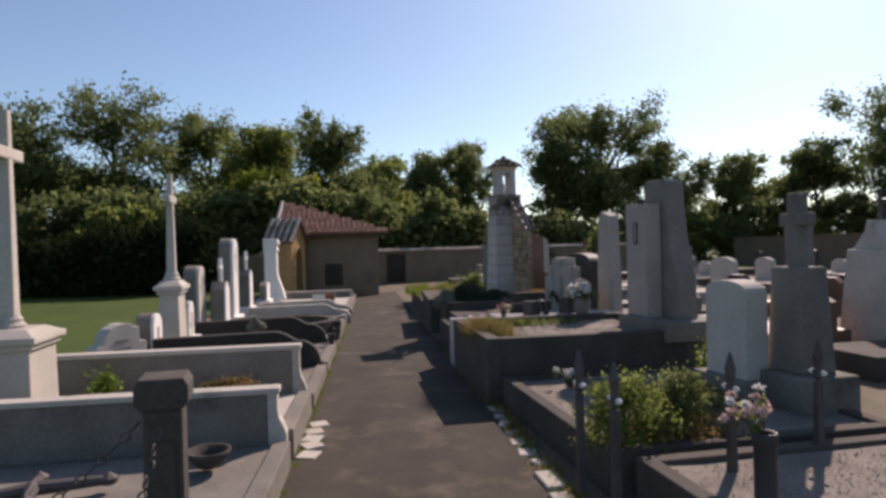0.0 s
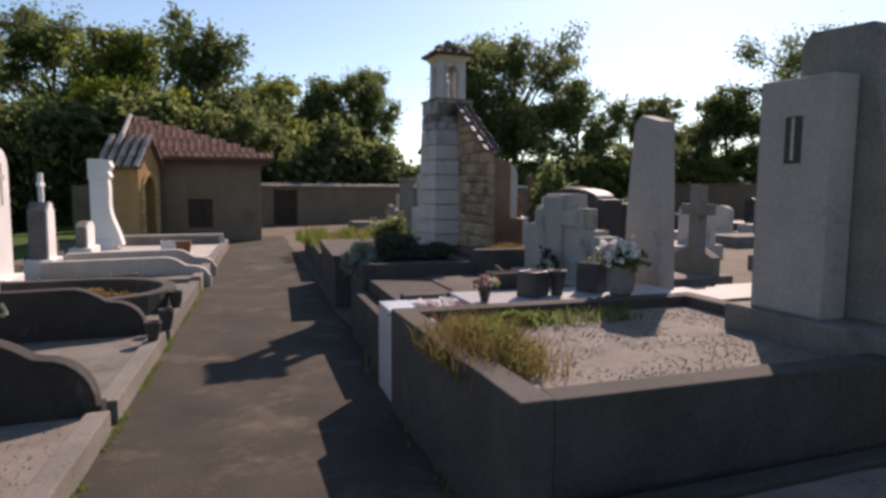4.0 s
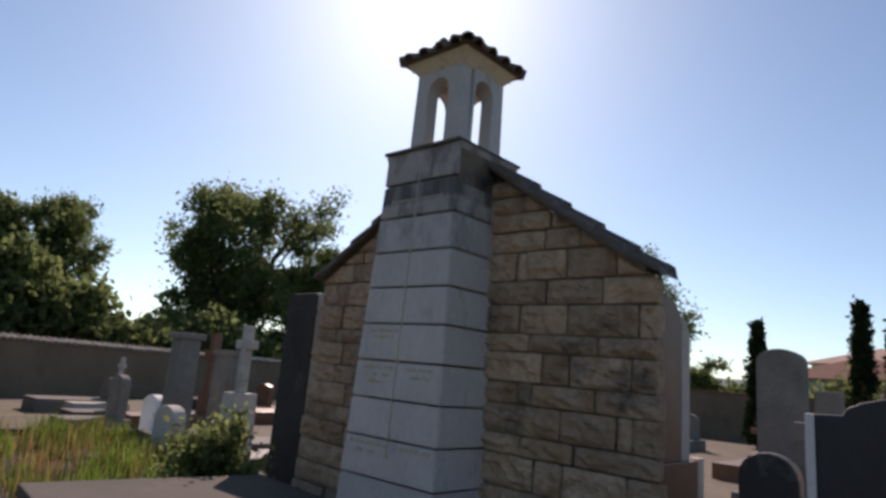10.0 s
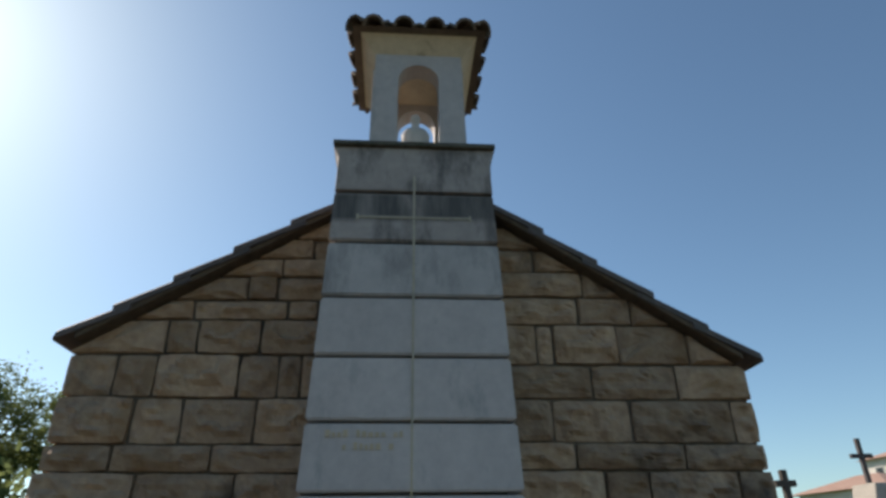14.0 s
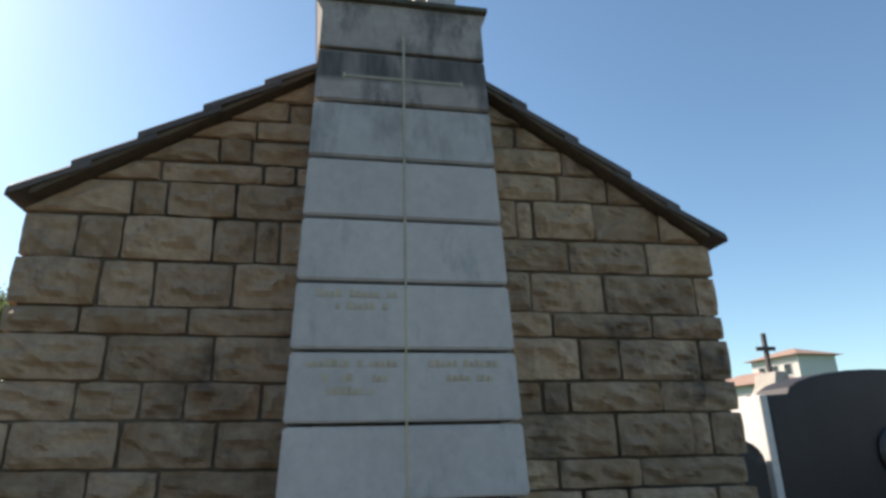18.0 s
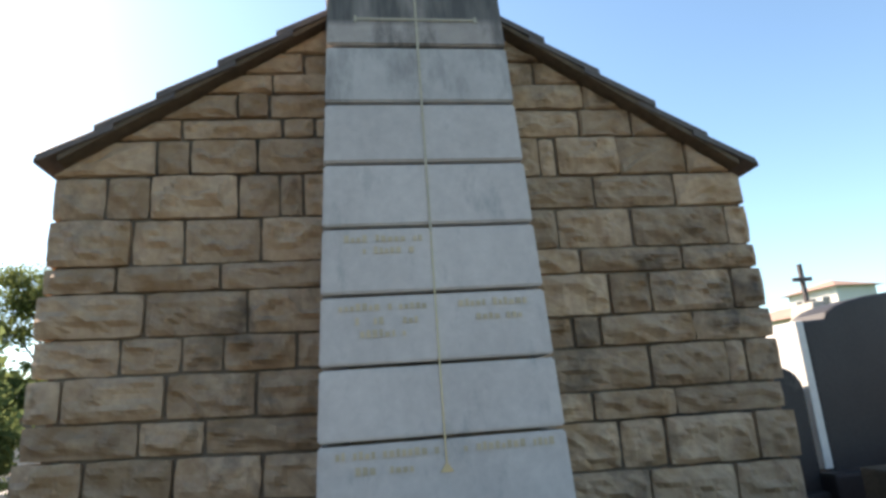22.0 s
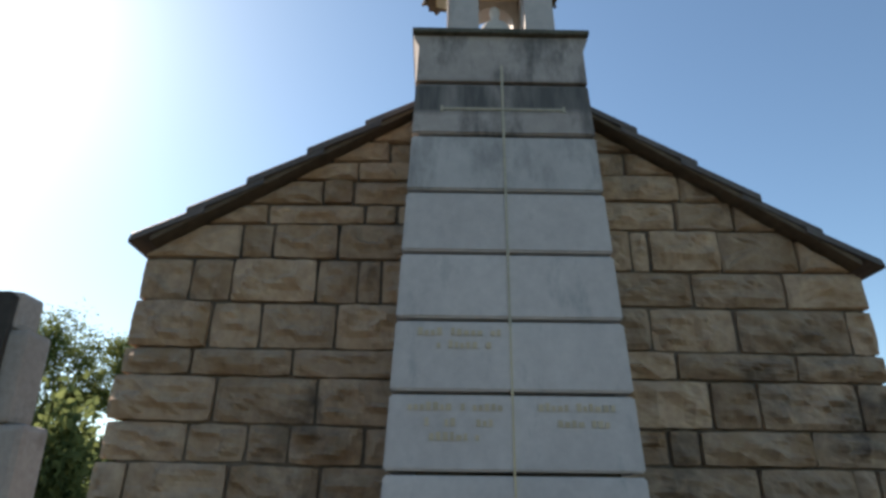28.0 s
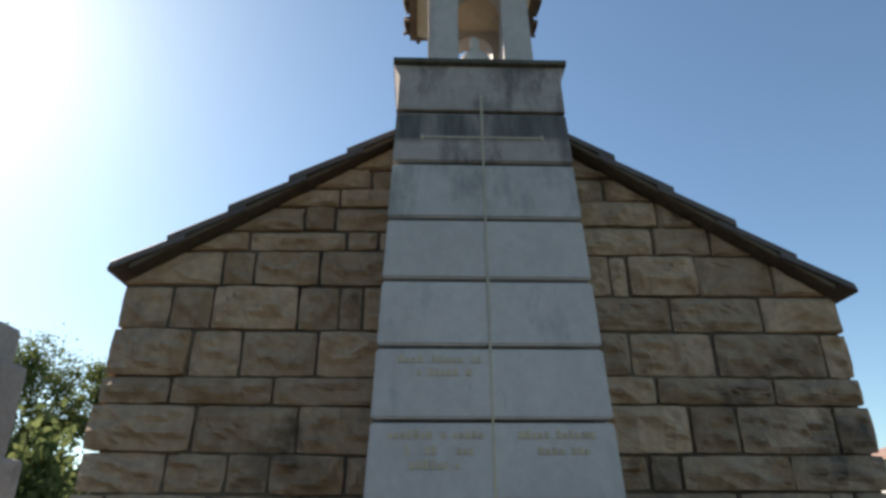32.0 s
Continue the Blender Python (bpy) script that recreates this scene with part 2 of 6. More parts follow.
DARKSTONE = surface("weathered_concrete", (0.105, 0.094, 0.079), (0.048, 0.043, 0.037), 0.92, 2.2, 36, 0.5, (0.060, 0.058, 0.047), 1.3, 0.55, 0.12)
SCROLLSTONE = surface("black_weathered_stone", (0.066, 0.060, 0.052), (0.034, 0.031, 0.027), 0.92, 2.2, 36, 0.5, (0.12, 0.11, 0.09), 2.0, 0.60, 0.12, streak=True)
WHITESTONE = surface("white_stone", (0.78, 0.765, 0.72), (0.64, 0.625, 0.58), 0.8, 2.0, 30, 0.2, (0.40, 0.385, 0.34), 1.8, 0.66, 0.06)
PALEGRANITE = surface("pale_granite", (0.62, 0.61, 0.60), (0.44, 0.43, 0.42), 0.28, 2.0, 130, 0.04, None, vary=0.05, coat=0.25)
DARKPOLISH = surface("polished_dark_granite", (0.06, 0.057, 0.057), (0.03, 0.029, 0.03), 0.18, 2.0, 120, 0.02, None, vary=0.05, coat=0.3)
BLACKGRANITE = surface("dark_granite", (0.045, 0.042, 0.042), (0.022, 0.021, 0.022), 0.45, 2.0, 120, 0.04, None, vary=0.1, coat=0.2)
DARKTOMB = surface("dark_weathered_granite", (0.048, 0.044, 0.043), (0.024, 0.022, 0.022), 0.6, 2.0, 60, 0.15, (0.15, 0.145, 0.12), 1.5, 0.6, 0.1)
BROWNMARBLE = surface("brown_marble", (0.22, 0.115, 0.062), (0.13, 0.068, 0.04), 0.45, 3.0, 20, 0.05, (0.27, 0.17, 0.10), 2.5, 0.6, 0.06)
HOUSEROOF = surface("pale_roof_tile", (0.46, 0.31, 0.24), (0.34, 0.22, 0.17), 0.85, 1.0, 10, 0.2, None, vary=0.1)
TERRACOTTA = surface("terracotta", (0.34, 0.165, 0.10), (0.20, 0.10, 0.065), 0.85, 2.0, 30, 0.35, (0.11, 0.09, 0.075), 1.6, 0.56, 0.28)
GREYTILE = surface("grey_lichen_tile", (0.30, 0.245, 0.19), (0.10, 0.075, 0.058), 0.9, 6.0, 30, 0.5, (0.45, 0.42, 0.36), 5.0, 0.58, 0.3)
# lichen-pale cover tiles; the coping's sun glints are also put into this colour
PALETILE = surface("pale_glint_tile", (0.50, 0.45, 0.38), (0.27, 0.215, 0.165), 0.85, 6.0, 30, 0.4, (0.17, 0.14, 0.11), 5.0, 0.6, 0.25)
DUSKTILE = surface("dull_red_tile", (0.20, 0.095, 0.066), (0.105, 0.052, 0.038), 0.85, 2.0, 30, 0.35, (0.07, 0.055, 0.046), 1.6, 0.54, 0.3)
PALEOCHRE = surface("pale_ochre_brick", (0.62, 0.42, 0.22), (0.46, 0.29, 0.13), 0.9, 6.0, 40, 0.4, (0.36, 0.22, 0.10), 5.0, 0.6, 0.16)
VERGETILE = surface("dark_verge_tile", (0.155, 0.12, 0.10), (0.075, 0.06, 0.052), 0.6, 4.0, 40, 0.3, (0.10, 0.105, 0.07), 5.0, 0.62, 0.2)
OLDTILE = surface("lichen_tile", (0.20, 0.155, 0.115), (0.11, 0.09, 0.07), 0.9, 3.0, 30, 0.5, (0.25, 0.22, 0.17), 3.0, 0.6, 0.2)
OCHRE = surface("ochre_brick", (0.50, 0.31, 0.13), (0.36, 0.21, 0.085), 0.9, 3.0, 40, 0.4, (0.22, 0.14, 0.07), 2.0, 0.62, 0.12)
RENDER = surface("earth_render", (0.235, 0.175, 0.115), (0.15, 0.112, 0.076), 0.95, 1.0, 26, 0.5, (0.13, 0.105, 0.08), 0.8, 0.56, 0.05)
PLASTER = surface("cream_plaster", (0.72, 0.60, 0.42), (0.55, 0.44, 0.30), 0.9, 4.0, 30, 0.3, (0.30, 0.22, 0.15), 4.0, 0.62, 0.05)
HOUSEWALL = surface("pale_house_render", (0.74, 0.70, 0.63), (0.66, 0.62, 0.55), 0.9, 0.5, 8, 0.1, None, vary=0)
DARKWOOD = surface("dark_wood", (0.075, 0.055, 0.04), (0.04, 0.03, 0.022), 0.8, 4.0, 60, 0.4, None, vary=0.2)
BARK = surface("bark", (0.11, 0.085, 0.06), (0.05, 0.04, 0.03), 0.95, 3.0, 20, 0.9, None, vary=0.1)
IRON = surface("rusted_iron", (0.13, 0.115, 0.11), (0.06, 0.052, 0.05), 0.7, 8.0, 60, 0.3, (0.13, 0.065, 0.035), 6.0, 0.58, 0.1, metal=0.4)
GOLD = surface("gilding", (0.52, 0.42, 0.25), (0.42, 0.35, 0.22), 0.4, 6.0, 50, 0.05, None, vary=0, metal=0.5)
LETTERING = surface("worn_lettering", (0.54, 0.43, 0.28), (0.46, 0.38, 0.27), 0.6, 30.0, 120, 0.05, None, vary=0.12)
FADEDGOLD = surface("worn_gilding", (0.47, 0.41, 0.29), (0.33, 0.30, 0.23), 0.6, 30.0, 120, 0.05, None, vary=0.1)
SOIL = surface("soil", (0.10, 0.075, 0.05), (0.05, 0.038, 0.026), 0.95, 6.0, 60, 1.0, None, vary=0)
GLASSDARK = surface("dark_pane", (0.03, 0.035, 0.04), (0.02, 0.022, 0.025), 0.15, 2.0, 10, 0.0, None, vary=0)
# the haze of distance is put into this pale blue-green
HILL = surface("hazed_hills", (0.20, 0.25, 0.25), (0.13, 0.18, 0.18), 1.0, 0.004, 0.03, 0.0, None, vary=0)
LEAF_DARK = leaf_material("leaves_dark", (0.215, 0.255, 0.095), (0.080, 0.112, 0.045), 0.6)
LEAF_MID = leaf_material("leaves_mid", (0.27, 0.31, 0.085), (0.095, 0.135, 0.042), 0.6)
LEAF_YELLOW = leaf_material("leaves_yellowing", (0.34, 0.35, 0.05), (0.14, 0.19, 0.03), 0.6)
LEAF_GREY = leaf_material("leaves_grey_green", (0.36, 0.38, 0.30), (0.17, 0.19, 0.14), 0.4)
LEAF_GREYDARK = leaf_material("leaves_dusty_green", (0.11, 0.13, 0.09), (0.045, 0.058, 0.036), 0.3)
LEAF_HEDGE = leaf_material("hedge_leaves", (0.035, 0.050, 0.020), (0.014, 0.022, 0.009), 0.25)
LEAF_STRAW = leaf_material("dry_stems", (0.36, 0.25, 0.10), (0.16, 0.11, 0.045), 0.4)
LEAF_LIME = leaf_material("fresh_leaves", (0.22, 0.30, 0.06), (0.08, 0.13, 0.02), 0.5)
LEAF_CYPRESS = leaf_material("cypress_needles", (0.03, 0.045, 0.018), (0.012, 0.02, 0.008), 0.15)
PETAL_PINK = leaf_material("pink_petals", (0.72, 0.44, 0.50), (0.50, 0.24, 0.32), 0.35)
PETAL_FADED = leaf_material("faded_petals", (0.72, 0.56, 0.50), (0.46, 0.30, 0.27), 0.35)
PETAL_WHITE = leaf_material("white_petals", (0.82, 0.81, 0.76), (0.60, 0.58, 0.56), 0.35)

# ---- building helpers ----
def part(name, bm, material, parent=None, label="", smooth=False):
    me = bpy.data.meshes.new(name)
    bm.normal_update()
    bm.to_mesh(me)
    bm.free()
    me.materials.append(material)
    if smooth:
        for p in me.polygons:
            p.use_smooth = True
    ob = new(name, me)
    ob.parent = parent
    return tagged(ob, label)


def thing(name, label, category, m=None, group="", kind=""):
    ob = tagged(new(name), label, category, group, kind)
    ob.empty_display_size = 0.2
    if m is not None:
        ob.matrix_world = m
    return ob


def solid(name, bm, material, label, category, group="", kind="", smooth=False):
    return tagged(part(name, bm, material, None, "", smooth), label, category, group, kind)


def box(x0, x1, y0, y1, z0, z1, bev=0.0, bm=None, top=(0, 0)):
    """A box; bev chamfers its edges, top draws its upper face in by so much along x and y."""
    bm = bm or bmesh.new()
    tx, ty = top
    vs = [bm.verts.new(p) for p in ((x0, y0, z0), (x1, y0, z0), (x1, y1, z0), (x0, y1, z0),
                                    (x0 + tx, y0 + ty, z1), (x1 - tx, y0 + ty, z1), (x1 - tx, y1 - ty, z1), (x0 + tx, y1 - ty, z1))]
    fs = [bm.faces.new([vs[i] for i in q]) for q in ((0, 3, 2, 1), (4, 5, 6, 7), (0, 1, 5, 4), (1, 2, 6, 5), (2, 3, 7, 6), (3, 0, 4, 7))]
    if bev:
        es = list({e for f in fs for e in f.edges})
        bmesh.ops.bevel(bm, geom=es, offset=bev, segments=2, affect="EDGES", profile=0.6)
    return bm


def prism(points, lo, hi, axis="x", bev=0.0, bm=None):
    """An outline drawn in the plane across axis, and drawn out from lo to hi along it. Points are (y, z) for x, (x, z) for y, (x, y) for z."""
    bm = bm or bmesh.new()
    def at(p, h):
        return {"x": (h, p[0], p[1]), "y": (p[0], h, p[1]), "z": (p[0], p[1], h)}[axis]
    a = [bm.verts.new(at(p, lo)) for p in points]
    b = [bm.verts.new(at(p, hi)) for p in points]
    n = len(points)
    f0, f1 = bm.faces.new(a), bm.faces.new(b[::-1])
    for i in range(n):
        bm.faces.new((a[i], b[i], b[(i + 1) % n], a[(i + 1) % n]))
    bmesh.ops.recalc_face_normals(bm, faces=bm.faces)
    if bev:
        es = list({e for f in (f0, f1) for e in f.edges})
        bmesh.ops.bevel(bm, geom=es, offset=bev, segments=2, affect="EDGES", profile=0.6)
    return bm


def lathe(profile, seg=18, at=(0, 0, 0), bm=None, squash=1.0):
    """A turned body round the upright axis through at; profile is (radius, height) from the foot up."""
    bm = bm or bmesh.new()
    rings = []
    for r, z in profile:
        rings.append([bm.verts.new((at[0] + r * math.cos(2 * math.pi * i / seg), at[1] + squash * r * math.sin(2 * math.pi * i / seg), at[2] + z)) for i in range(seg)])
    for a, b in zip(rings, rings[1:]):
        for i in range(seg):
            bm.faces.new((a[i], a[(i + 1) % seg], b[(i + 1) % seg], b[i]))
    bm.faces.new(rings[0][::-1])
    bm.faces.new(rings[-1])
    return bm


def tube(points, radii, seg=8, bm=None):
    """A round bar along points, with a radius at each."""
    bm = bm or bmesh.new()
    rings = []
    for i, p in enumerate(points):
        p = Vector(p)
        d = (Vector(points[min(i + 1, len(points) - 1)]) - Vector(points[max(i - 1, 0)])).normalized()
        u = d.orthogonal().normalized()
        v = d.cross(u)
        r = radii[i] if isinstance(radii, (list, tuple)) else radii
        rings.append([bm.verts.new(p + (u * math.cos(2 * math.pi * k / seg) + v * math.sin(2 * math.pi * k / seg)) * r) for k in range(seg)])
    for a, b in zip(rings, rings[1:]):
        best = min(range(seg), key=lambda s: (a[0].co - b[s].co).length)
        for k in range(seg):
            bm.faces.new((a[k], a[(k + 1) % seg], b[(k + 1 + best) % seg], b[(k + best) % seg]))
    bm.faces.new(rings[0][::-1])
    bm.faces.new(rings[-1])
    bmesh.ops.recalc_face_normals(bm, faces=bm.faces)
    return bm


def arch(w, h, rise, n=10, y0=0.0):
    """An outline, width w and height h, with a rounded head of that rise; from the foot, counter-clockwise."""
    pts = [(y0 - w / 2, 0), (y0 + w / 2, 0)]
    for i in range(n + 1):
        a = math.pi * i / n
        pts.append((y0 + w / 2 * math.cos(a), h - rise + rise * math.sin(a)))
    return pts


def leaves(name, centres, spread, per, size, material, parent, label="", seed=1, flat=0.0, thin=0.55):
    """Many small leaf blades, scattered in clumps round the centres; blades are folded quads in one mesh."""
    rng = np.random.default_rng(seed)
    c = np.repeat(np.asarray(centres, float), per, axis=0)
    n = len(c)
    p = c + rng.normal(size=(n, 3)) * np.asarray(spread) * rng.uniform(0.35, 1.0, (n, 1))
    u = rng.normal(size=(n, 3))
    u[:, 2] *= 1 - flat
    u /= np.linalg.norm(u, axis=1, keepdims=True)
    w = np.cross(u, rng.normal(size=(n, 3)))
    w /= np.linalg.norm(w, axis=1, keepdims=True)
    s = size * rng.uniform(0.6, 1.4, (n, 1))
    nrm = np.cross(u, w) * s * 0.18
    quads = np.stack([p - u * s, p + w * s * thin + nrm, p + u * s, p - w * s * thin + nrm], 1).reshape(-1, 3)
    me = bpy.data.meshes.new(name)
    me.from_pydata(quads.tolist(), [], np.arange(n * 4).reshape(-1, 4).tolist())
    me.materials.append(material)
    ob = new(name, me)
    ob.parent = parent
    return tagged(ob, label)


def blades(name, spots, height, material, parent, seed=1, width=0.012, lean=0.5, label=""):
    """Upright stems or grass blades, a tapering strip each, from the spots given as (x, y, z)."""
    rng = np.random.default_rng(seed)
    q = np.asarray(spots, float)
    n = len(q)
    h = height * rng.uniform(0.45, 1.2, n)
    a = rng.uniform(0, 2 * math.pi, n)
    l = lean * h * rng.uniform(0.1, 1, n)
    side = np.stack([-np.sin(a), np.cos(a), 0 * a], 1) * width
    out = np.stack([np.cos(a), np.sin(a), 0 * a], 1)
    up = np.array([0, 0, 1.0])
    mid = q + out * (l * 0.3)[:, None] + up * (h * 0.6)[:, None]
    tip = q + out * l[:, None] + up * h[:, None]
    v = np.stack([q - side, q + side, mid + side * 0.7, mid - side * 0.7, tip], 1).reshape(-1, 3)
    f = []
    for i in range(n):
        b = i * 5
        f += [(b, b + 1, b + 2, b + 3), (b + 3, b + 2, b + 4)]
    me = bpy.data.meshes.new(name)
    me.from_pydata(v.tolist(), [], f)
    me.materials.append(material)
    ob = new(name, me)
    ob.parent = parent
    return tagged(ob, label)

# ---- ground ----
bm = bmesh.new()
bmesh.ops.create_grid(bm, x_segments=8, y_segments=8, size=2500)
solid("ground", bm, LAWN, "mown green grass reaching to the horizon", "ground", kind="structure")
solid("gravel_yard", prism([(-3.1, -14), (30, -14), (34, 30), (9, 27), (2.2, 26), (-3.0, 19)], -0.05, 0.004, "z"), EARTH,
      "dry earth with gravel and weeds between the graves", "ground", kind="structure")


def edge_left(y):
    return -0.16 + 0.100 * y


def edge_right(y):
    return 1.91 + 0.072 * y


rng = random.Random(5)
ys = [-14 + 0.5 * i for i in range(68)]
outline = [(edge_left(y) + rng.uniform(-0.03, 0.03), y) for y in ys] + [(edge_right(y) + rng.uniform(-0.04, 0.04), y) for y in reversed(ys)]
solid("path", prism(outline, -0.04, 0.012, "z"), ASPHALT, "worn grey asphalt path between the graves", "path", kind="structure")


# ---- boundary wall with its coping of tiles and its gate ----
WALL_A, WALL_B = Vector((2.4, 25.0, 0)), Vector((24.0, 32.5, 0))
wall_len = (WALL_B - WALL_A).length
wall_m = Matrix.Translation(WALL_A) @ Matrix.Rotation(math.atan2(WALL_B.y - WALL_A.y, WALL_B.x - WALL_A.x), 4, "Z")
wall = thing("wall_back", "long earth-rendered cemetery wall capped with clay tiles", "wall", wall_m, kind="structure")
GATE0, GATE1 = 1.35, 2.45
part("wall_panel", box(-6, GATE0, 0, 0.35, -0.3, 1.62, 0.02), RENDER, wall)
part("wall_panel", box(GATE1, wall_len, 0, 0.35, -0.3, 1.62, 0.02), RENDER, wall)
part("lintel", box(GATE0, GATE1, 0.02, 0.33, 1.50, 1.62, 0.01), RENDER, wall)


def canal_tile(length, r, thick=0.015, seg=6):
    """A half-round clay tile lying along y, hollow side down."""
    bm = bmesh.new()
    rings = []
    for y, k in ((0, 1.0), (length, 0.82)):
        outer = [bm.verts.new((r * k * math.cos(math.pi * i / seg), y, r * k * math.sin(math.pi * i / seg))) for i in range(seg + 1)]
        inner = [bm.verts.new(((r * k - thick) * math.cos(math.pi * i / seg), y, (r * k - thick) * math.sin(math.pi * i / seg))) for i in range(seg + 1)]
        rings.append((outer, inner))
    (o0, i0), (o1, i1) = rings
    for i in range(seg):
        bm.faces.new((o0[i], o0[i + 1], o1[i + 1], o1[i]))
        bm.faces.new((i0[i + 1], i0[i], i1[i], i1[i + 1]))
        bm.faces.new((o0[i + 1], o0[i], i0[i], i0[i + 1]))
        bm.faces.new((o1[i], o1[i + 1], i1[i + 1], i1[i]))
    for i in (0, seg):
        bm.faces.new((o0[i], o1[i], i1[i], i0[i]))
    bmesh.ops.recalc_face_normals(bm, faces=bm.faces)
    return bm


OLD_TILE_MESH = bpy.data.meshes.new("old_tile")
bm = canal_tile(0.40, 0.085)
bm.to_mesh(OLD_TILE_MESH)
bm.free()
OLD_TILE_MESH.materials.append(PALETILE)
ROOF_TILE_MESH = bpy.data.meshes.new("roof_tile")
bm = bmesh.new()
rows = []
for y, lift in ((0.0, 0.012), (0.335, 0.0)):
    rows.append([bm.verts.new((x, y, z + lift)) for x, z in ((-0.1, 0.0), (-0.1, 0.020), (-0.088, 0.036), (-0.068, 0.036), (-0.055, 0.018), (0.0, 0.015), (0.055, 0.018), (0.075, 0.026), (0.098, 0.020), (0.098, 0.0))])
for i in range(10):
    bm.faces.new((rows[0][i], rows[0][(i + 1) % 10], rows[1][(i + 1) % 10], rows[1][i]))
bm.faces.new(rows[0][::-1])
bm.faces.new(rows[1])
bmesh.ops.recalc_face_normals(bm, faces=bm.faces)
bm.to_mesh(ROOF_TILE_MESH)
bm.free()
ROOF_TILE_MESH.materials.append(DUSKTILE)


def lay(mesh, name, parent, m):
    ob = new(name, mesh)
    ob.parent = parent
    ob.matrix_basis = m
    return ob


rng = random.Random(8)
n_tiles = int((wall_len + 4) / 0.2)
for i in range(n_tiles):
    lay(OLD_TILE_MESH, "tile", wall, pose(-4 + 0.2 * i, -0.10, 1.61 + rng.uniform(0, 0.015), 18, rng.uniform(-3, 3), rng.uniform(-2, 2)))
part("ridge", box(-5, wall_len, 0.18, 0.36, 1.60, 1.74, 0.04), GREYTILE, wall)
gate = thing("gate", "dark boarded wooden gate, shut, in the cemetery wall", "gate", wall_m @ Matrix.Translation((GATE0, 0.12, 0)))
for i in range(7):
    part("board", box(0.02 + 0.155 * i, 0.165 + 0.155 * i, 0, 0.035, 0.05, 1.48 + 0.01 * (i % 2), 0.006), DARKWOOD, gate)
for z in (0.35, 0.8, 1.2):
    part("rail", box(0.02, 1.08, -0.03, 0, z, z + 0.1, 0.005), DARKWOOD, gate)


# ---- the caretaker's hut ----
hut_m = Matrix.Translation((2.48, 17.88, 0)) @ Matrix.Rotation(math.atan2(0.052, -0.9986), 4, "Z")
hut = thing("hut", "low earth-rendered hut with a sloping roof of red clay tiles", "hut", hut_m)
# local x runs along the front away from the corner, local y points out of the front
HUT_L, HUT_D, HUT_H = 3.75, 4.0, 2.40
W0, W1, S0, S1 = 1.38, 2.05, 0.42, 1.26
part("front_wall", box(0, W0, -0.3, 0, -0.1, HUT_H, 0.015), RENDER, hut)
part("front_wall", box(W1, HUT_L, -0.3, 0, -0.1, HUT_H, 0.015), RENDER, hut)
part("front_wall", box(W0, W1, -0.3, -0.003, -0.1, S0), RENDER, hut)
part("front_wall", box(W0, W1, -0.3, -0.003, S1, HUT_H), RENDER, hut)
part("side_wall", box(0.003, 0.3, -HUT_D, -0.3, -0.1, HUT_H - 0.003, 0.01), RENDER, hut)
part("side_wall", box(HUT_L - 0.3, HUT_L - 0.003, -HUT_D, -0.3, -0.1, HUT_H - 0.003, 0.01), RENDER, hut)
part("back_wall", box(0.3, HUT_L - 0.3, -HUT_D, -HUT_D + 0.3, -0.1, HUT_H - 0.003, 0.01), RENDER, hut)
shutter = part("shutter", box(W0, W1, -0.14, -0.10, S0, S1, 0.004), DARKWOOD, hut, "dark closed shutter")
for i in range(4):
    part("slat", box(W0 + 0.03 + 0.172 * i, W0 + 0.17 + 0.172 * i, -0.10, -0.085, S0 + 0.03, S1 - 0.03, 0.004), DARKWOOD, shutter)
AP = (HUT_L - 0.1, -2.0, 3.74)
ov = 0.38
bm = bmesh.new()
cs = [bm.verts.new(p) for p in ((-ov, ov, HUT_H), (HUT_L + 0.1, ov, HUT_H), (HUT_L + 0.1, -HUT_D - ov, HUT_H), (-ov, -HUT_D - ov, HUT_H))]
top = [bm.verts.new((v.co.x, v.co.y, HUT_H + 0.06)) for v in cs]
ap = bm.verts.new(AP)
bm.faces.new(cs)
for i in range(4):
    bm.faces.new((cs[i], top[i], top[(i + 1) % 4], cs[(i + 1) % 4]))
    bm.faces.new((top[i], ap, top[(i + 1) % 4]))
bmesh.ops.recalc_face_normals(bm, faces=bm.faces)
part("roof", bm, DUSKTILE, hut, "dusty red tile roof")
rng = random.Random(3)


def slope_tiles(parent, a, b, top_pt, name="tile", spacing=0.21, course=0.34, mesh=None, limit=260):
    """Rows of half-round tiles on the triangle with eave a-b and that top."""
    a, b, t = Vector(a), Vector(b), Vector(top_pt)
    along = (b - a).normalized()
    foot = a + along * (t - a).dot(along)
    up = (t - foot)
    height = up.length
    up.normalize()
    nrm = along.cross(up)
    if nrm.z < 0:
        nrm = -nrm
    s_top = (t - a).dot(along)
    total = (b - a).length
    made = 0
    for r in range(int(height / course)):
        h = r * course
        k = h / height
        lo, hi = s_top * k, total - (total - s_top) * k
        n = int((hi - lo) / spacing)
        for c in range(n):
            s = lo + (hi - lo - n * spacing) / 2 + (c + 0.5) * spacing
            p = a + along * s + up * (h - 0.03) 
            m = Matrix((along, up, nrm)).transposed().to_4x4()
            if m.determinant() < 0:
                m = Matrix((-along, up, nrm)).transposed().to_4x4()
            lay(mesh, name, parent, Matrix.Translation(p) @ m @ pose(0, 0, 0, rng.uniform(1, 3), 0, rng.uniform(-1.5, 1.5)))
            made += 1
            if made >= limit:
                return


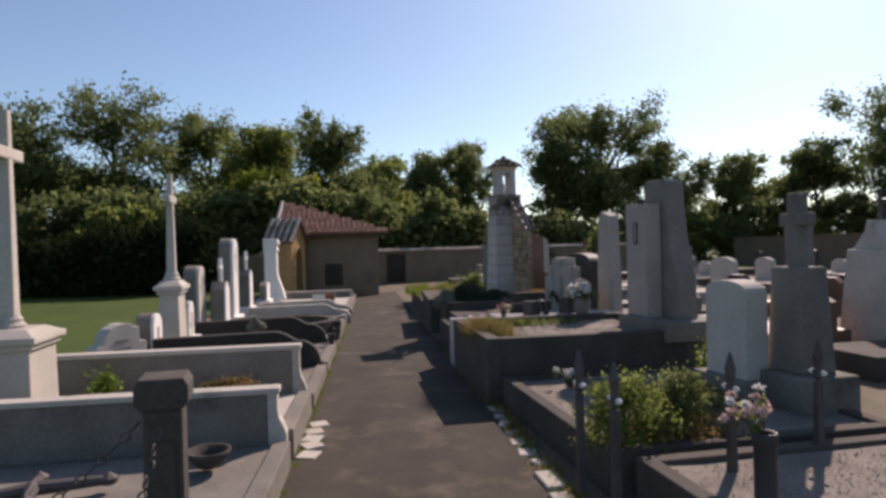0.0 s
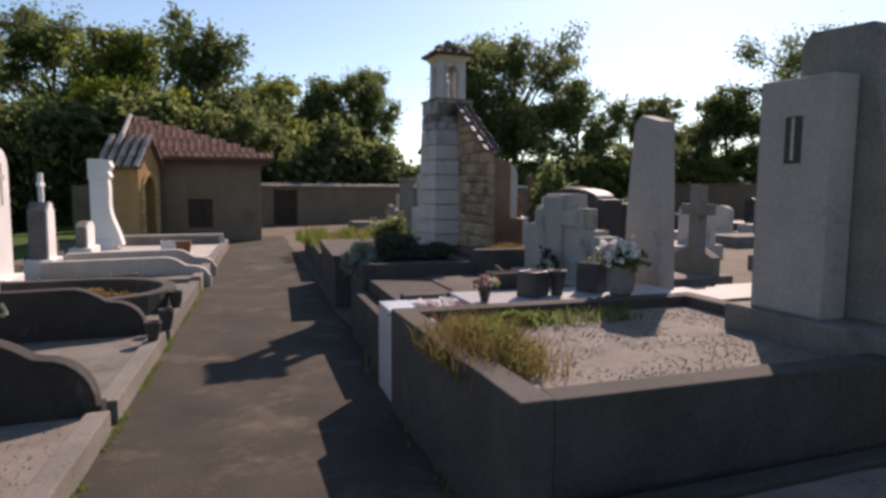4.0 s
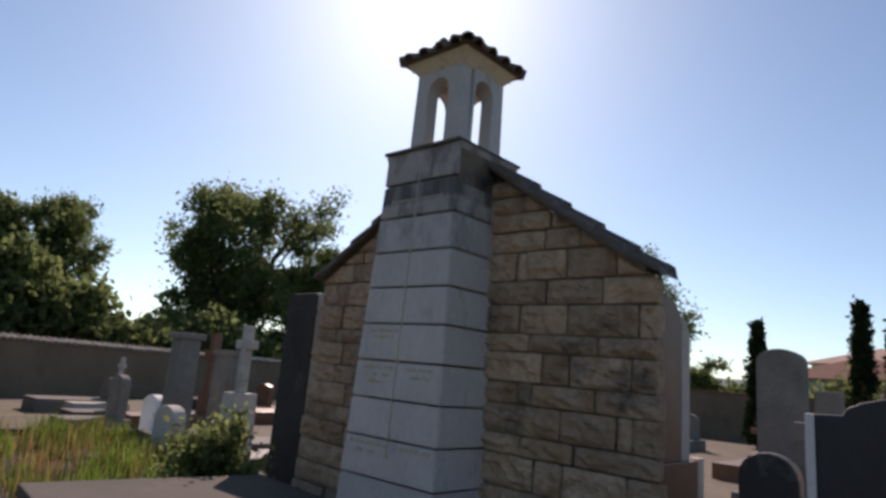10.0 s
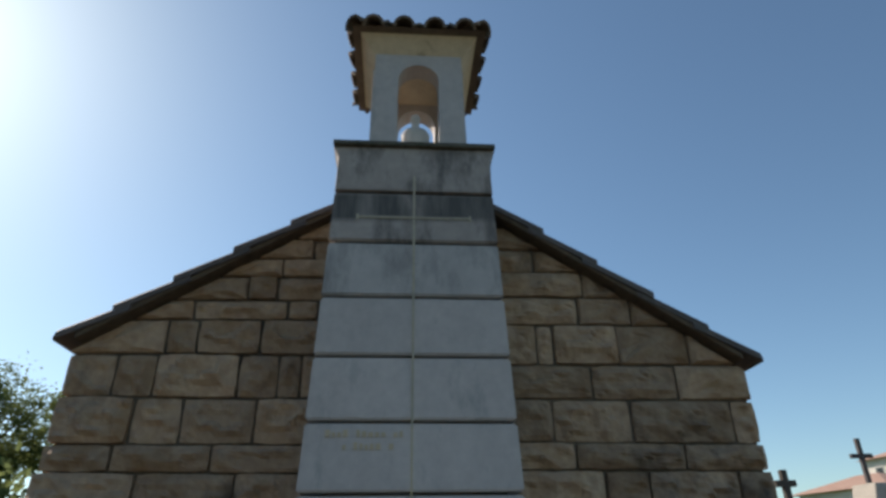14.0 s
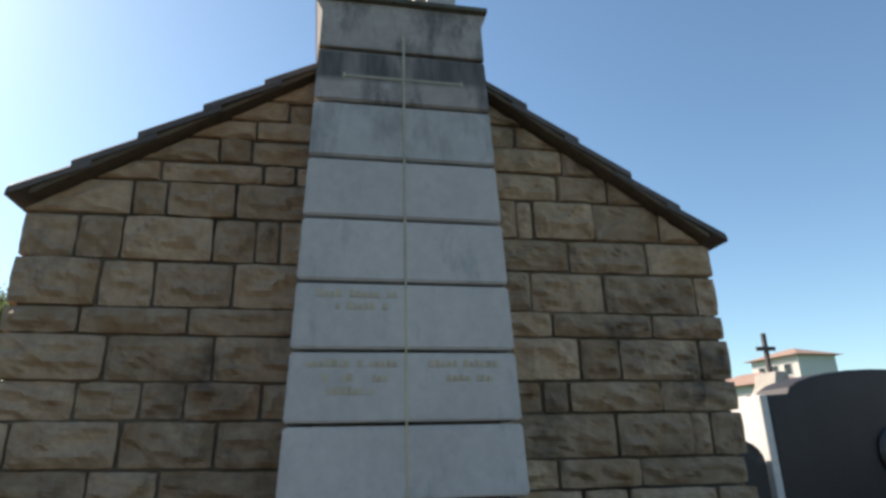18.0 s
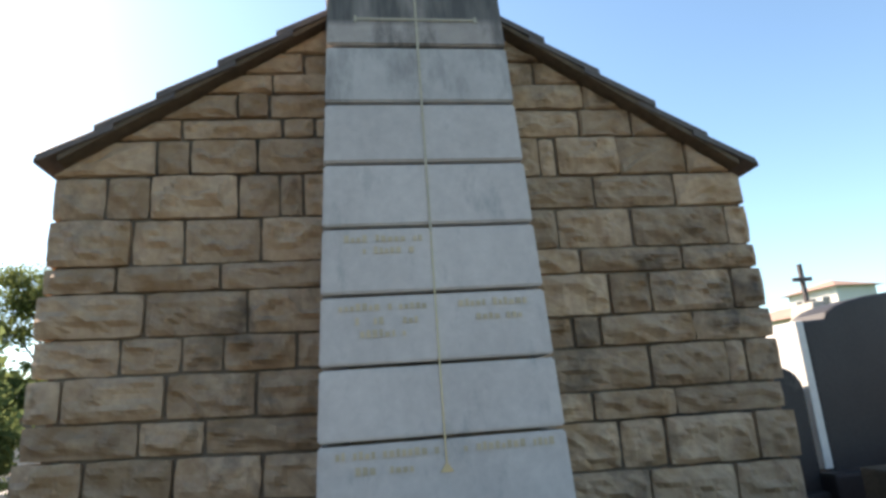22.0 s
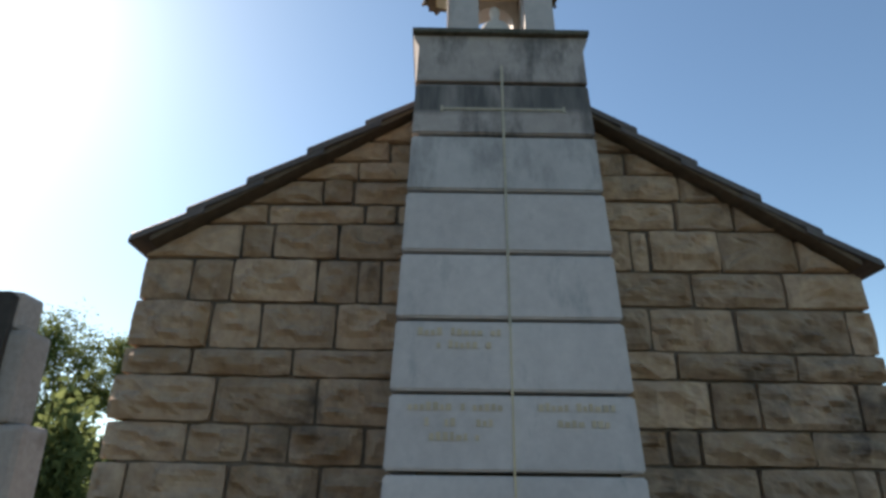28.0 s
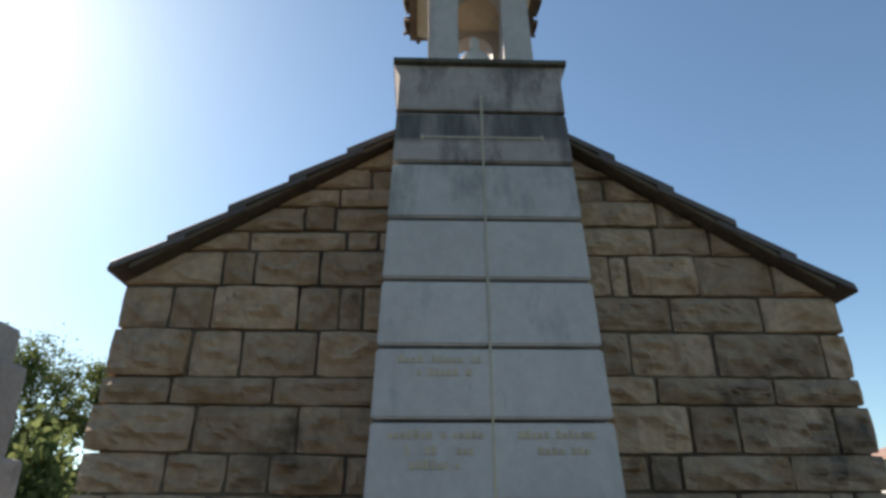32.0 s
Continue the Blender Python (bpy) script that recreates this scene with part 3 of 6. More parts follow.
slope_tiles(hut, (-ov, ov, HUT_H + 0.06), (HUT_L + 0.1, ov, HUT_H + 0.06), AP, limit=290, spacing=0.2, course=0.30, mesh=ROOF_TILE_MESH)
part("fascia", box(-ov + 0.02, HUT_L + 0.08, ov - 0.06, ov - 0.02, HUT_H - 0.10, HUT_H - 0.002, 0.005), DARKWOOD, hut)
verge = tube([(HUT_L + 0.1, ov, HUT_H + 0.12), (AP[0] + 0.1, AP[1], AP[2] + 0.06)], 0.07, 8)
part("verge", verge, LIMESTONE, hut, "pale mortared roof verge")

# ---- the chapel tomb: rusticated gable wall, marble shaft and lantern ----
CY = 7.345
Y0, Y1 = 5.89, 8.745
WX = 4.56
APEX_Y = 7.32


def verge_z(y):
    """The top of the roof slabs along the gable."""
    return 2.17 + (y - 5.85) * 0.675 if y < APEX_Y else 2.275 + (8.78 - y) * 0.593


def roof_z(y):
    return verge_z(y) - 0.038


chapel = thing("chapel_tomb", "sandstone gabled tomb chapel with a pale marble shaft and tiled lantern", "tomb chapel")
part("core", prism([(Y0 + 0.04, -0.1), (Y1 - 0.04, -0.1), (Y1 - 0.01, verge_z(Y1) - 0.06), (APEX_Y, verge_z(APEX_Y) - 0.06), (Y0 + 0.01, verge_z(Y0) - 0.06)], WX - 0.026, 4.64), MORTAR, chapel, "dark recessed mortar")


def rough_stone(rng, w, h, d):
    """A block with a rock-faced front: w along y, h up, front towards -x."""
    bm = bmesh.new()
    nu, nv = 14, 8
    grid = []
    seed = Vector((rng.uniform(0, 90), rng.uniform(0, 90), 0))
    for j in range(nv + 1):
        row = []
        for i in range(nu + 1):
            u, v = i / nu, j / nv
            edge = min(u * w, (1 - u) * w, v * h, (1 - v) * h)
            rim = i in (0, nu) or j in (0, nv)
            bulge = 0.0 if rim else min(edge / 0.035, 1) * max(0.003, 0.012 + 0.034 * (0.6 - abs(noise.noise(seed + Vector((u * w, v * h * 1.7, 0)) * 7)) * 2.2) + 0.018 * noise.noise(seed + Vector((u * w, v * h * 1.6, 5)) * 12) + 0.016 * noise.noise(seed + Vector((u * w, v * h, 2)) * 24))
            jit = 0.005 * noise.noise(seed + Vector((u * w, v * h, 4)) * 9) + 0.003 * noise.noise(seed + Vector((u * w, v * h, 7)) * 30)
            pull = 0.0035 * max(0.0, 1 - min(u, 1 - u) * w / 0.05) * max(0.0, 1 - min(v, 1 - v) * h / 0.05)
            row.append(bm.verts.new((-d - bulge, u * w + jit * 0.8 + (pull if u < 0.5 else -pull), v * h + jit * 0.7 + (pull if v < 0.5 else -pull))))
        grid.append(row)
    for j in range(nv):
        for i in range(nu):
            bm.faces.new((grid[j][i], grid[j + 1][i], grid[j + 1][i + 1], grid[j][i + 1]))
    rim = grid[0] + [r[-1] for r in grid[1:]] + grid[-1][-2::-1] + [r[0] for r in grid[-2:0:-1]]
    back = [bm.verts.new((0.03, v.co.y, v.co.z)) for v in rim]
    n = len(rim)
    for i in range(n):
        bm.faces.new((rim[i], rim[(i + 1) % n], back[(i + 1) % n], back[i]))
    bmesh.ops.recalc_face_normals(bm, faces=bm.faces)
    return bm


def clip(poly, a, b, c):
    """The part of a polygon where a*y + b*z <= c."""
    out = []
    for p, q in zip(poly, poly[1:] + poly[:1]):
        dp, dq = a * p[0] + b * p[1] - c, a * q[0] + b * q[1] - c
        if dp <= 0:
            out.append(p)
        if dp * dq < 0:
            k = dp / (dp - dq)
            out.append((p[0] + (q[0] - p[0]) * k, p[1] + (q[1] - p[1]) * k))
    return out


def cut_stone(rng, poly):
    """A stone cut to the slope of the roof, its face slightly domed and uneven."""
    bm = bmesh.new()
    cy, cz = sum(p[0] for p in poly) / len(poly), sum(p[1] for p in poly) / len(poly)
    seed = Vector((rng.uniform(0, 90), rng.uniform(0, 90), 0))
    depth = WX - rng.uniform(0.036, 0.05)
    pts = []
    for p, q in zip(poly, poly[1:] + poly[:1]):
        n = max(1, int(math.hypot(q[0] - p[0], q[1] - p[1]) / 0.03))
        pts += [(p[0] + (q[0] - p[0]) * i / n, p[1] + (q[1] - p[1]) * i / n) for i in range(n)]
    rings = []
    for k, out in ((1.0, 0.0), (0.94, 0.010), (0.72, 0.022), (0.4, 0.028)):
        ring = []
        for y, z in pts:
            v = Vector((y, z * 1.6, 3)) * k
            ring.append(bm.verts.new((depth - out * (0.7 + 0.9 * noise.noise(seed + v * 9)) - (0.008 * noise.noise(seed + v * 22) if k < 1 else 0), cy + (y - cy) * k, cz + (z - cz) * k)))
        rings.append(ring)
    back = [bm.verts.new((WX + 0.02, y, z)) for y, z in pts]
    n = len(pts)
    for r0, r1 in zip([back] + rings, rings):
        for i in range(n):
            bm.faces.new((r0[i], r0[(i + 1) % n], r1[(i + 1) % n], r1[i]))
    top = bm.verts.new((depth - 0.026, cy, cz))
    for i in range(n):
        bm.faces.new((rings[-1][i], rings[-1][(i + 1) % n], top))
    bmesh.ops.recalc_face_normals(bm, faces=bm.faces)
    return bm


rng = random.Random(21)
# course lines: height at the inner end and rise per metre along y; joints: y of the upright joints in each course
LEFT_LINES = ((0.10, 0.03), (0.29, 0.03), (0.46, 0.03), (0.63, 0.04), (0.78, 0.045), (0.945, 0.048), (1.107, 0.048), (1.240, 0.039), (1.415, 0.027), (1.554, 0.029), (1.730, 0.020), (1.838, 0.015),
              (2.022, 0.021), (2.210, 0.011), (2.370, 0.0), (2.461, 0.0), (2.573, 0.0), (2.661, 0.0), (2.76, 0.0), (2.88, 0.0))
LEFT_Y = {5: (8.61, 8.307, 7.996), 6: (8.43, 8.199), 7: (8.697, 8.34, 8.012), 8: (8.506, 8.284, 8.13, 7.861), 9: (8.421, 8.041), 10: (8.522, 8.139), 11: (8.475, 8.281, 7.985),
          12: (8.575, 8.411, 8.074, 7.911, 7.817), 13: (8.39, 8.259, 7.995), 14: (8.295, 7.894, 7.759), 15: (8.072, 7.945), 16: (7.93,), 17: (7.797,), 18: ()}
RIGHT_LINES = ((0.10, 0.013), (0.31, 0.013), (0.52, 0.013), (0.73, 0.02), (0.939, 0.025), (1.129, 0.02), (1.243, 0.016), (1.419, 0.013), (1.548, 0.014), (1.730, 0.018), (1.839, 0.02), (2.017, 0.014),
               (2.164, 0.004), (2.347, 0.005), (2.481, 0.01), (2.604, 0.0), (2.72, 0.0), (2.84, 0.0))
RIGHT_Y = {3: (6.514, 6.15), 4: (6.609, 6.415, 6.027), 5: (6.705, 6.35), 6: (6.436, 6.093, 6.005), 7: (6.742, 6.634, 6.217), 8: (6.57, 6.387, 6.012), 9: (6.676, 6.218), 10: (6.758, 6.42, 5.98),
           11: (6.571, 6.195), 12: (6.799, 6.723, 6.434, 6.115), 13: (6.596, 6.351), 14: (6.56,), 15: (6.78,), 16: ()}
for lines, joints, lo, hi, ref in ((LEFT_LINES, LEFT_Y, 7.68, Y1, 7.74), (RIGHT_LINES, RIGHT_Y, Y0, 7.06, 6.84)):
    for k in range(len(lines) - 1):
        (za, sa), (zb, sb) = lines[k], lines[k + 1]
        js = sorted(joints.get(k, [lo + (hi - lo) * f + rng.uniform(-0.1, 0.1) for f in (0.3, 0.66)]))
        cuts = [lo] + [j for j in js if lo < j < hi] + [hi]
        for a, b in zip(cuts, cuts[1:]):
            gap = rng.uniform(0.007, 0.013)
            mid, rise = (a + b) / 2, (sa + sb) / 2
            z0, z1 = za + sa * (mid - ref) + gap / 2, zb + sb * (mid - ref) - gap / 2
            a2, b2 = a + gap / 2, b - gap / 2
            if a == Y0:
                a2 = 5.884 - rng.uniform(0.0, 0.022) - 0.012 * (2.1 - z0)
            if b == Y1:
                b2 = 8.748 + rng.uniform(0.0, 0.02) + 0.075 * max(2.1 - z0, 0)
            lim = min(roof_z(max(a2, Y0)), roof_z(min(b2, Y1))) - 0.01
            if z1 < lim:
                st = part("stone", rough_stone(rng, b2 - a2, z1 - z0, rng.uniform(0.032, 0.056)), SANDSTONE, chapel)
                st.matrix_basis = Matrix.Translation((WX, a2, z0 - rise * (b2 - a2) / 2)) @ Matrix.Rotation(math.atan(rise), 4, "X")
                continue
            poly = [(a2, z0), (b2, z0), (b2, z1), (a2, z1)]
            poly = clip(poly, -0.675, 1, 2.122 - 0.675 * 5.85)
            poly = clip(poly, 0.593, 1, 2.227 + 0.593 * 8.78) if len(poly) > 2 else poly
            if len(poly) > 2 and max(p[1] for p in poly) - min(p[1] for p in poly) > 0.03:
                part("stone", cut_stone(rng, poly), SANDSTONE, chapel)

# polished brown cheeks and pale back edges of the two ends, on a plinth
for yy, sgn in ((Y0, -1), (Y1, 1)):
    lo, hi = sorted((yy - sgn * 0.05, yy + sgn * 0.006))
    part("end_panel", prism([(4.535, 1.2), (4.857, 1.2), (4.857, 1.93), (4.83, 1.99), (4.77, 2.04), (4.70, 2.066), (4.535, 2.07)], lo, hi, "y", 0.008), BROWNMARBLE, chapel, "brown polished end panel")
    part("end_edge", prism([(4.859, 1.2), (4.972, 1.2), (4.972, 1.84), (4.95, 1.92), (4.90, 1.97), (4.859, 1.985)], lo, hi, "y", 0.008), LIMESTONE, chapel)
    lo, hi = sorted((yy - sgn * 0.05, yy + sgn * 0.018))
    part("plinth", box(4.54, 5.06, lo, hi, -0.12, 1.20, 0.008), BROWNMARBLE, chapel, "brown stone plinth")
    part("plinth_edge", box(5.062, 5.15, lo, hi, -0.12, 1.21, 0.008), LIMESTONE, chapel)

# stepped verge tiles along the gable, each with a roll along both sides
TILE_SECTION = ((4.40, -0.016), (4.40, 0.010), (4.406, 0.018), (4.43, 0.018), (4.488, 0.012), (4.495, 0.040), (4.503, 0.046), (4.511, 0.040), (4.522, 0.002), (4.596, 0.002), (4.602, 0.042), (4.610, 0.048), (4.618, 0.042), (4.63, 0.0), (4.63, -0.016))
TILE_STEPS = (0.0, 0.185, 0.41, 0.645, 0.88, 1.13)


def verge_tile(y0, z0, y1, z1, nose):
    """One tile from its lower end (y0, z0) to its upper end (y1, z1)."""
    bm = bmesh.new()
    rows = []
    spots = [(y0, z0, 1.0), (y1, z1, 1.0)]
    if nose:
        away = 0.022 if y0 > y1 else -0.022
        spots = [(y0 + away, z0 - 0.022, 0.55), (y0 + away * 0.7, z0 - 0.006, 0.9)] + spots
    shift = rng.uniform(-0.008, 0.008)
    for y, z, k in spots:
        rows.append([bm.verts.new((x + shift, 7.6 + (y - 7.6) * 0.992, 1.27 + (z + h * k - 1.27) * 0.992)) for x, h in TILE_SECTION])
    n = len(TILE_SECTION)
    for r0, r1 in zip(rows, rows[1:]):
        for i in range(n):
            bm.faces.new((r0[i], r0[(i + 1) % n], r1[(i + 1) % n], r1[i]))
    bm.faces.new(rows[0][::-1])
    bm.faces.new(rows[-1])
    bmesh.ops.recalc_face_normals(bm, faces=bm.faces)
    return bm


for y_tip, sg in ((5.86, 1), (8.78, -1)):
    for i in range(5):
        ya, yb = y_tip + sg * TILE_STEPS[i], y_tip + sg * (TILE_STEPS[i + 1] + 0.07)
        part("roof_tile", verge_tile(ya, verge_z(y_tip + sg * max(TILE_STEPS[i], 0.001)), yb, verge_z(yb) - 0.034, i == 0), VERGETILE, chapel)
    ya, yb = y_tip + sg * 0.05, y_tip + sg * 1.13
    part("under_course", prism([(ya, verge_z(ya) - 0.044), (ya, verge_z(ya) - 0.02), (yb, verge_z(yb) - 0.02), (yb, verge_z(yb) - 0.044)], 4.44, 4.65, "x", 0.004), UNDERSTONE, chapel, "dark bedding course under the roof tiles")

# marble shaft: courses of slabs, tapering upwards
shaft = part("shaft_core", box(4.06, 4.62, CY - 0.29, CY + 0.31, 0.3, 2.94), MORTAR, chapel)


def half_width(z):
    return 0.334 + (2.27 - z) * 0.043


JOINTS = [2.72 - 0.2248 * i for i in range(11)]
CC = CY + 0.026
for i, z1 in enumerate(JOINTS[:-1]):
    z0 = JOINTS[i + 1]
    a0, a1 = half_width(z0), half_width(z1)
    f0, f1 = 4.022 - (2.27 - z0) * 0.022, 4.022 - (2.27 - z1) * 0.022
    bm = bmesh.new()
    vs = [bm.verts.new(p) for p in ((f0, CC - a0, z0 + 0.006), (4.60, CC - a0, z0 + 0.006), (4.60, CC + a0, z0 + 0.006), (f0, CC + a0, z0 + 0.006),
                                    (f1, CC - a1, z1 - 0.006), (4.60, CC - a1, z1 - 0.006), (4.60, CC + a1, z1 - 0.006), (f1, CC + a1, z1 - 0.006))]
    fs = [bm.faces.new([vs[k] for k in q]) for q in ((0, 3, 2, 1), (4, 5, 6, 7), (0, 1, 5, 4), (1, 2, 6, 5), (2, 3, 7, 6), (3, 0, 4, 7))]
    bmesh.ops.bevel(bm, geom=bm.edges[:], offset=0.006, segments=2, affect="EDGES")
    part("marble_slab", bm, (MARBLE_SOILED, MARBLE_STREAKED)[i] if i < 2 else MARBLE, chapel)
top_half = half_width(2.72)
part("capstone", prism([(CC - top_half, 2.727), (CC + top_half, 2.727), (CC + top_half - 0.005, 2.885), (CC + top_half + 0.014, 2.925), (CC + top_half + 0.014, 2.934), (CC - top_half - 0.014, 2.934), (CC - top_half - 0.014, 2.925), (CC - top_half + 0.005, 2.885)], 4.0325, 4.62, "x", 0.006), MARBLE_SOILED, chapel, "soiled capstone flaring at its head")
part("cap_slab", box(4.012, 4.64, CC - top_half - 0.018, CC + top_half + 0.018, 2.934, 2.955, 0.005), MOSSSTONE, chapel, "thin mossy slab over the capstone")

# engraved gilt cross and worn lettering
def face_x(z):
    return 4.022 - (2.27 - z) * 0.022 - 0.0035


def on_shaft(name, y0, y1, z0, z1, mat, label=""):
    bm = bmesh.new()
    vs = [bm.verts.new(p) for p in ((face_x(z0), y0, z0), (face_x(z0), y1, z0), (face_x(z1), y1, z1), (face_x(z1), y0, z1),
                                    (face_x(z0) + 0.02, y0, z0), (face_x(z0) + 0.02, y1, z0), (face_x(z1) + 0.02, y1, z1), (face_x(z1) + 0.02, y0, z1))]
    for q in ((0, 3, 2, 1), (4, 5, 6, 7), (0, 1, 5, 4), (1, 2, 6, 5), (2, 3, 7, 6), (3, 0, 4, 7)):
        bm.faces.new([vs[k] for k in q])
    bmesh.ops.recalc_face_normals(bm, faces=bm.faces)
    return part(name, bm, mat, chapel, label)


on_shaft("cross_line", CC - 0.0025, CC + 0.0025, 1.06, 1.80, GOLD, "thin gilt line of an engraved cross")
on_shaft("cross_line", CC - 0.004, CC + 0.004, 1.80, 2.80, FADEDGOLD)
on_shaft("cross_arm", CC - 0.215, CC + 0.215, 2.599, 2.609, FADEDGOLD)
for sgn in (-1, 1):
    on_shaft("cross_serif", CC + sgn * 0.219 - 0.0045, CC + sgn * 0.219 + 0.0045, 2.592, 2.616, FADEDGOLD)
part("cross_foot", prism([(CC - 0.022, 1.045), (CC + 0.022, 1.045), (CC, 1.075)], face_x(1.06) - 0.001, 4.02, "x"), GOLD, chapel)
rng = random.Random(4)
for z, spans in ((1.77, ((0.03, 0.29),)), (1.73, ((0.06, 0.24),)), (1.545, ((0.03, 0.31), (-0.30, -0.06))), (1.50, ((0.06, 0.26), (-0.28, -0.10))),
                 (1.46, ((0.10, 0.26),)), (1.10, ((0.02, 0.33), (-0.34, -0.05))), (1.055, ((0.10, 0.28),))):
    for a, b in spans:
        y = a
        while y < b - 0.01:
            w = rng.uniform(0.010, 0.017)
            if rng.random() < 0.86:
                on_shaft("letter_bar", CC + y, CC + min(y + w, b), z, z + rng.choice((0.016, 0.020, 0.024)), LETTERING)
            y += w + 0.006

# lantern on the capstone
lantern = part("lantern", box(4.135, 4.535, CC - 0.20, CC + 0.20, 2.955, 2.970, 0.002), MARBLE, chapel, "small arcaded lantern")
LC = (4.325, CC - 0.016)


def arcade(half, thick):
    """One side of the lantern: a slab with a round-headed opening, in the plane across x, centred on y = 0."""
    z0, z1, sp, w = 2.965, 3.512, 3.365, 0.092
    pts = [(-half, z0), (-w, z0), (-w, sp)]
    pts += [(-w * math.cos(math.pi * i / 10), sp + w * math.sin(math.pi * i / 10)) for i in range(1, 10)]
    pts += [(w, sp), (w, z0), (half, z0), (half * 0.93, z1), (-half * 0.93, z1)]
    bm = bmesh.new()
    fr = [bm.verts.new((0, p[0], p[1])) for p in pts]
    bk = [bm.verts.new((thick, p[0], p[1])) for p in pts]
    n = len(pts)
    m = (n - 2)
    tl, tr = n - 1, n - 2
    def strip(v, flip):
        faces = [[v[0], v[1], v[2], v[tl]], [v[m - 3], v[m - 2], v[m - 1], v[tr]]]
        head = list(range(2, m - 2))
        half_i = len(head) // 2
        for i in range(half_i):
            faces.append([v[head[i]], v[head[i + 1]], v[tl]])
        faces.append([v[head[half_i]], v[tr], v[tl]])
        for i in range(half_i, len(head) - 1):
            faces.append([v[head[i]], v[head[i + 1]], v[tr]])
        for f in faces:
            bm.faces.new(f[::-1] if flip else f)
    strip(fr, False)
    strip(bk, True)
    for i in range(n):
        bm.faces.new((fr[i], bk[i], bk[(i + 1) % n], fr[(i + 1) % n]))
    bmesh.ops.recalc_face_normals(bm, faces=bm.faces)
    return bm


for k in range(4):
    s = part("arcade", arcade(0.212 if k % 2 == 0 else 0.117, 0.095), MARBLE, lantern)
    s.matrix_basis = Matrix.Translation((*LC, 0)) @ Matrix.Rotation(k * math.pi / 2, 4, "Z") @ Matrix.Translation((-0.215, 0, 0))
# flared plaster soffit, plaster vault inside
bm = bmesh.new()
lo = [bm.verts.new((LC[0] + sx * 0.20, LC[1] + sy * 0.20, 3.507)) for sx, sy in ((-1, -1), (1, -1), (1, 1), (-1, 1))]
hi = [bm.verts.new((LC[0] + sx * 0.268, LC[1] + sy * 0.268, 3.592)) for sx, sy in ((-1, -1), (1, -1), (1, 1), (-1, 1))]
for i in range(4):
    bm.faces.new((lo[i], lo[(i + 1) % 4], hi[(i + 1) % 4], hi[i]))
bm.faces.new(hi)
vault = [bm.verts.new((LC[0], LC[1], 3.477))]
for i in range(4):
    bm.faces.new((lo[i], vault[0], lo[(i + 1) % 4]))
bmesh.ops.recalc_face_normals(bm, faces=bm.faces)
part("soffit", bm, PLASTER, lantern, "cream plaster soffit")
bm = bmesh.new()
cs = [bm.verts.new((LC[0] + sx * 0.305, LC[1] + sy * 0.305, 3.595)) for sx, sy in ((-1, -1), (1, -1), (1, 1), (-1, 1))]
ap = bm.verts.new((*LC, 3.80))
bm.faces.new(cs[::-1])
for i in range(4):
    bm.faces.new((cs[i], cs[(i + 1) % 4], ap))
part("roof", bm, OLDTILE, lantern, "little roof of lichen-grey clay tiles")
SMALL_TILE = bpy.data.meshes.new("small_tile")
bm = canal_tile(0.20, 0.052, 0.012)
bm.to_mesh(SMALL_TILE)
bm.free()
SMALL_TILE.materials.append(OLDTILE)
rng = random.Random(9)
for k in range(4):
    turn = Matrix.Translation((*LC, 0)) @ Matrix.Rotation(k * math.pi / 2, 4, "Z")
    for row, (count, inset) in enumerate(((4, 0.0), (3, 0.11), (1, 0.20))):
        for c in range(count):
            x = (c - (count - 1) / 2) * 0.14
            lay(SMALL_TILE, "tile", lantern, turn @ Matrix.Translation((x, -0.315 + inset, 3.592 + inset * 0.62)) @ pose(0, 0, 0, 27 + rng.uniform(-3, 3), 0, rng.uniform(-5, 5)))
for k in range(4):
    turn = Matrix.Translation((*LC, 0)) @ Matrix.Rotation(k * math.pi / 2 + math.pi / 4, 4, "Z")
    for j in range(3):
        lay(SMALL_TILE, "tile", lantern, turn @ Matrix.Translation((0, -0.425 + 0.14 * j, 3.597 + 0.066 * j)) @ pose(0, 0, 0, 21, 0, rng.uniform(-4, 4)))
part("finial", lathe([(0.05, 3.78), (0.06, 3.81), (0.045, 3.85), (0.0, 3.87)], 10, (*LC, 0)), OLDTILE, lantern)
solid("statue", lathe([(0.055, 0), (0.052, 0.065), (0.045, 0.13), (0.050, 0.18), (0.052, 0.215), (0.042, 0.240), (0.018, 0.262), (0.013, 0.280), (0.016, 0.296), (0.019, 0.315), (0.014, 0.335), (0.003, 0.345)], 14, (LC[0] - 0.03, LC[1] - 0.01, 2.971), squash=1.3),
      WHITESTONE, "small white stone figure standing in the lantern", "statue", smooth=True)

part("back_slab", box(4.88, 4.97, 5.95, 8.69, -0.12, 1.94, 0.01), LIMESTONE, chapel, "pale back of the chapel")
# the gable with its roof and ends stands a little nearer than it was laid out
nearer = Matrix.Translation((2.03, 7.62, 1.27)) @ Matrix.Scale(0.955, 4) @ Matrix.Translation((-2.03, -7.62, -1.27))
tile_place = Matrix.Translation((2.03, 7.62, 1.27)) @ Matrix.Scale(0.967, 4) @ Matrix.Translation((-2.03, -7.62, -1.27))
# the shaft leans a little
lean = Matrix.Translation((0, CC, 1.7)) @ Matrix.Rotation(0.0115, 4, "X") @ Matrix.Translation((0, -CC, -1.7))
for ob in chapel.children:
    if ob.name.split(".")[0] in ("core", "stone", "end_panel", "end_edge", "plinth", "plinth_edge", "back_slab", "under_course"):
        ob.matrix_basis = nearer @ ob.matrix_basis
    elif ob.name.split(".")[0] == "roof_tile":
        ob.matrix_basis = tile_place @ ob.matrix_basis
    else:
        ob.matrix_basis = lean @ ob.matrix_basis

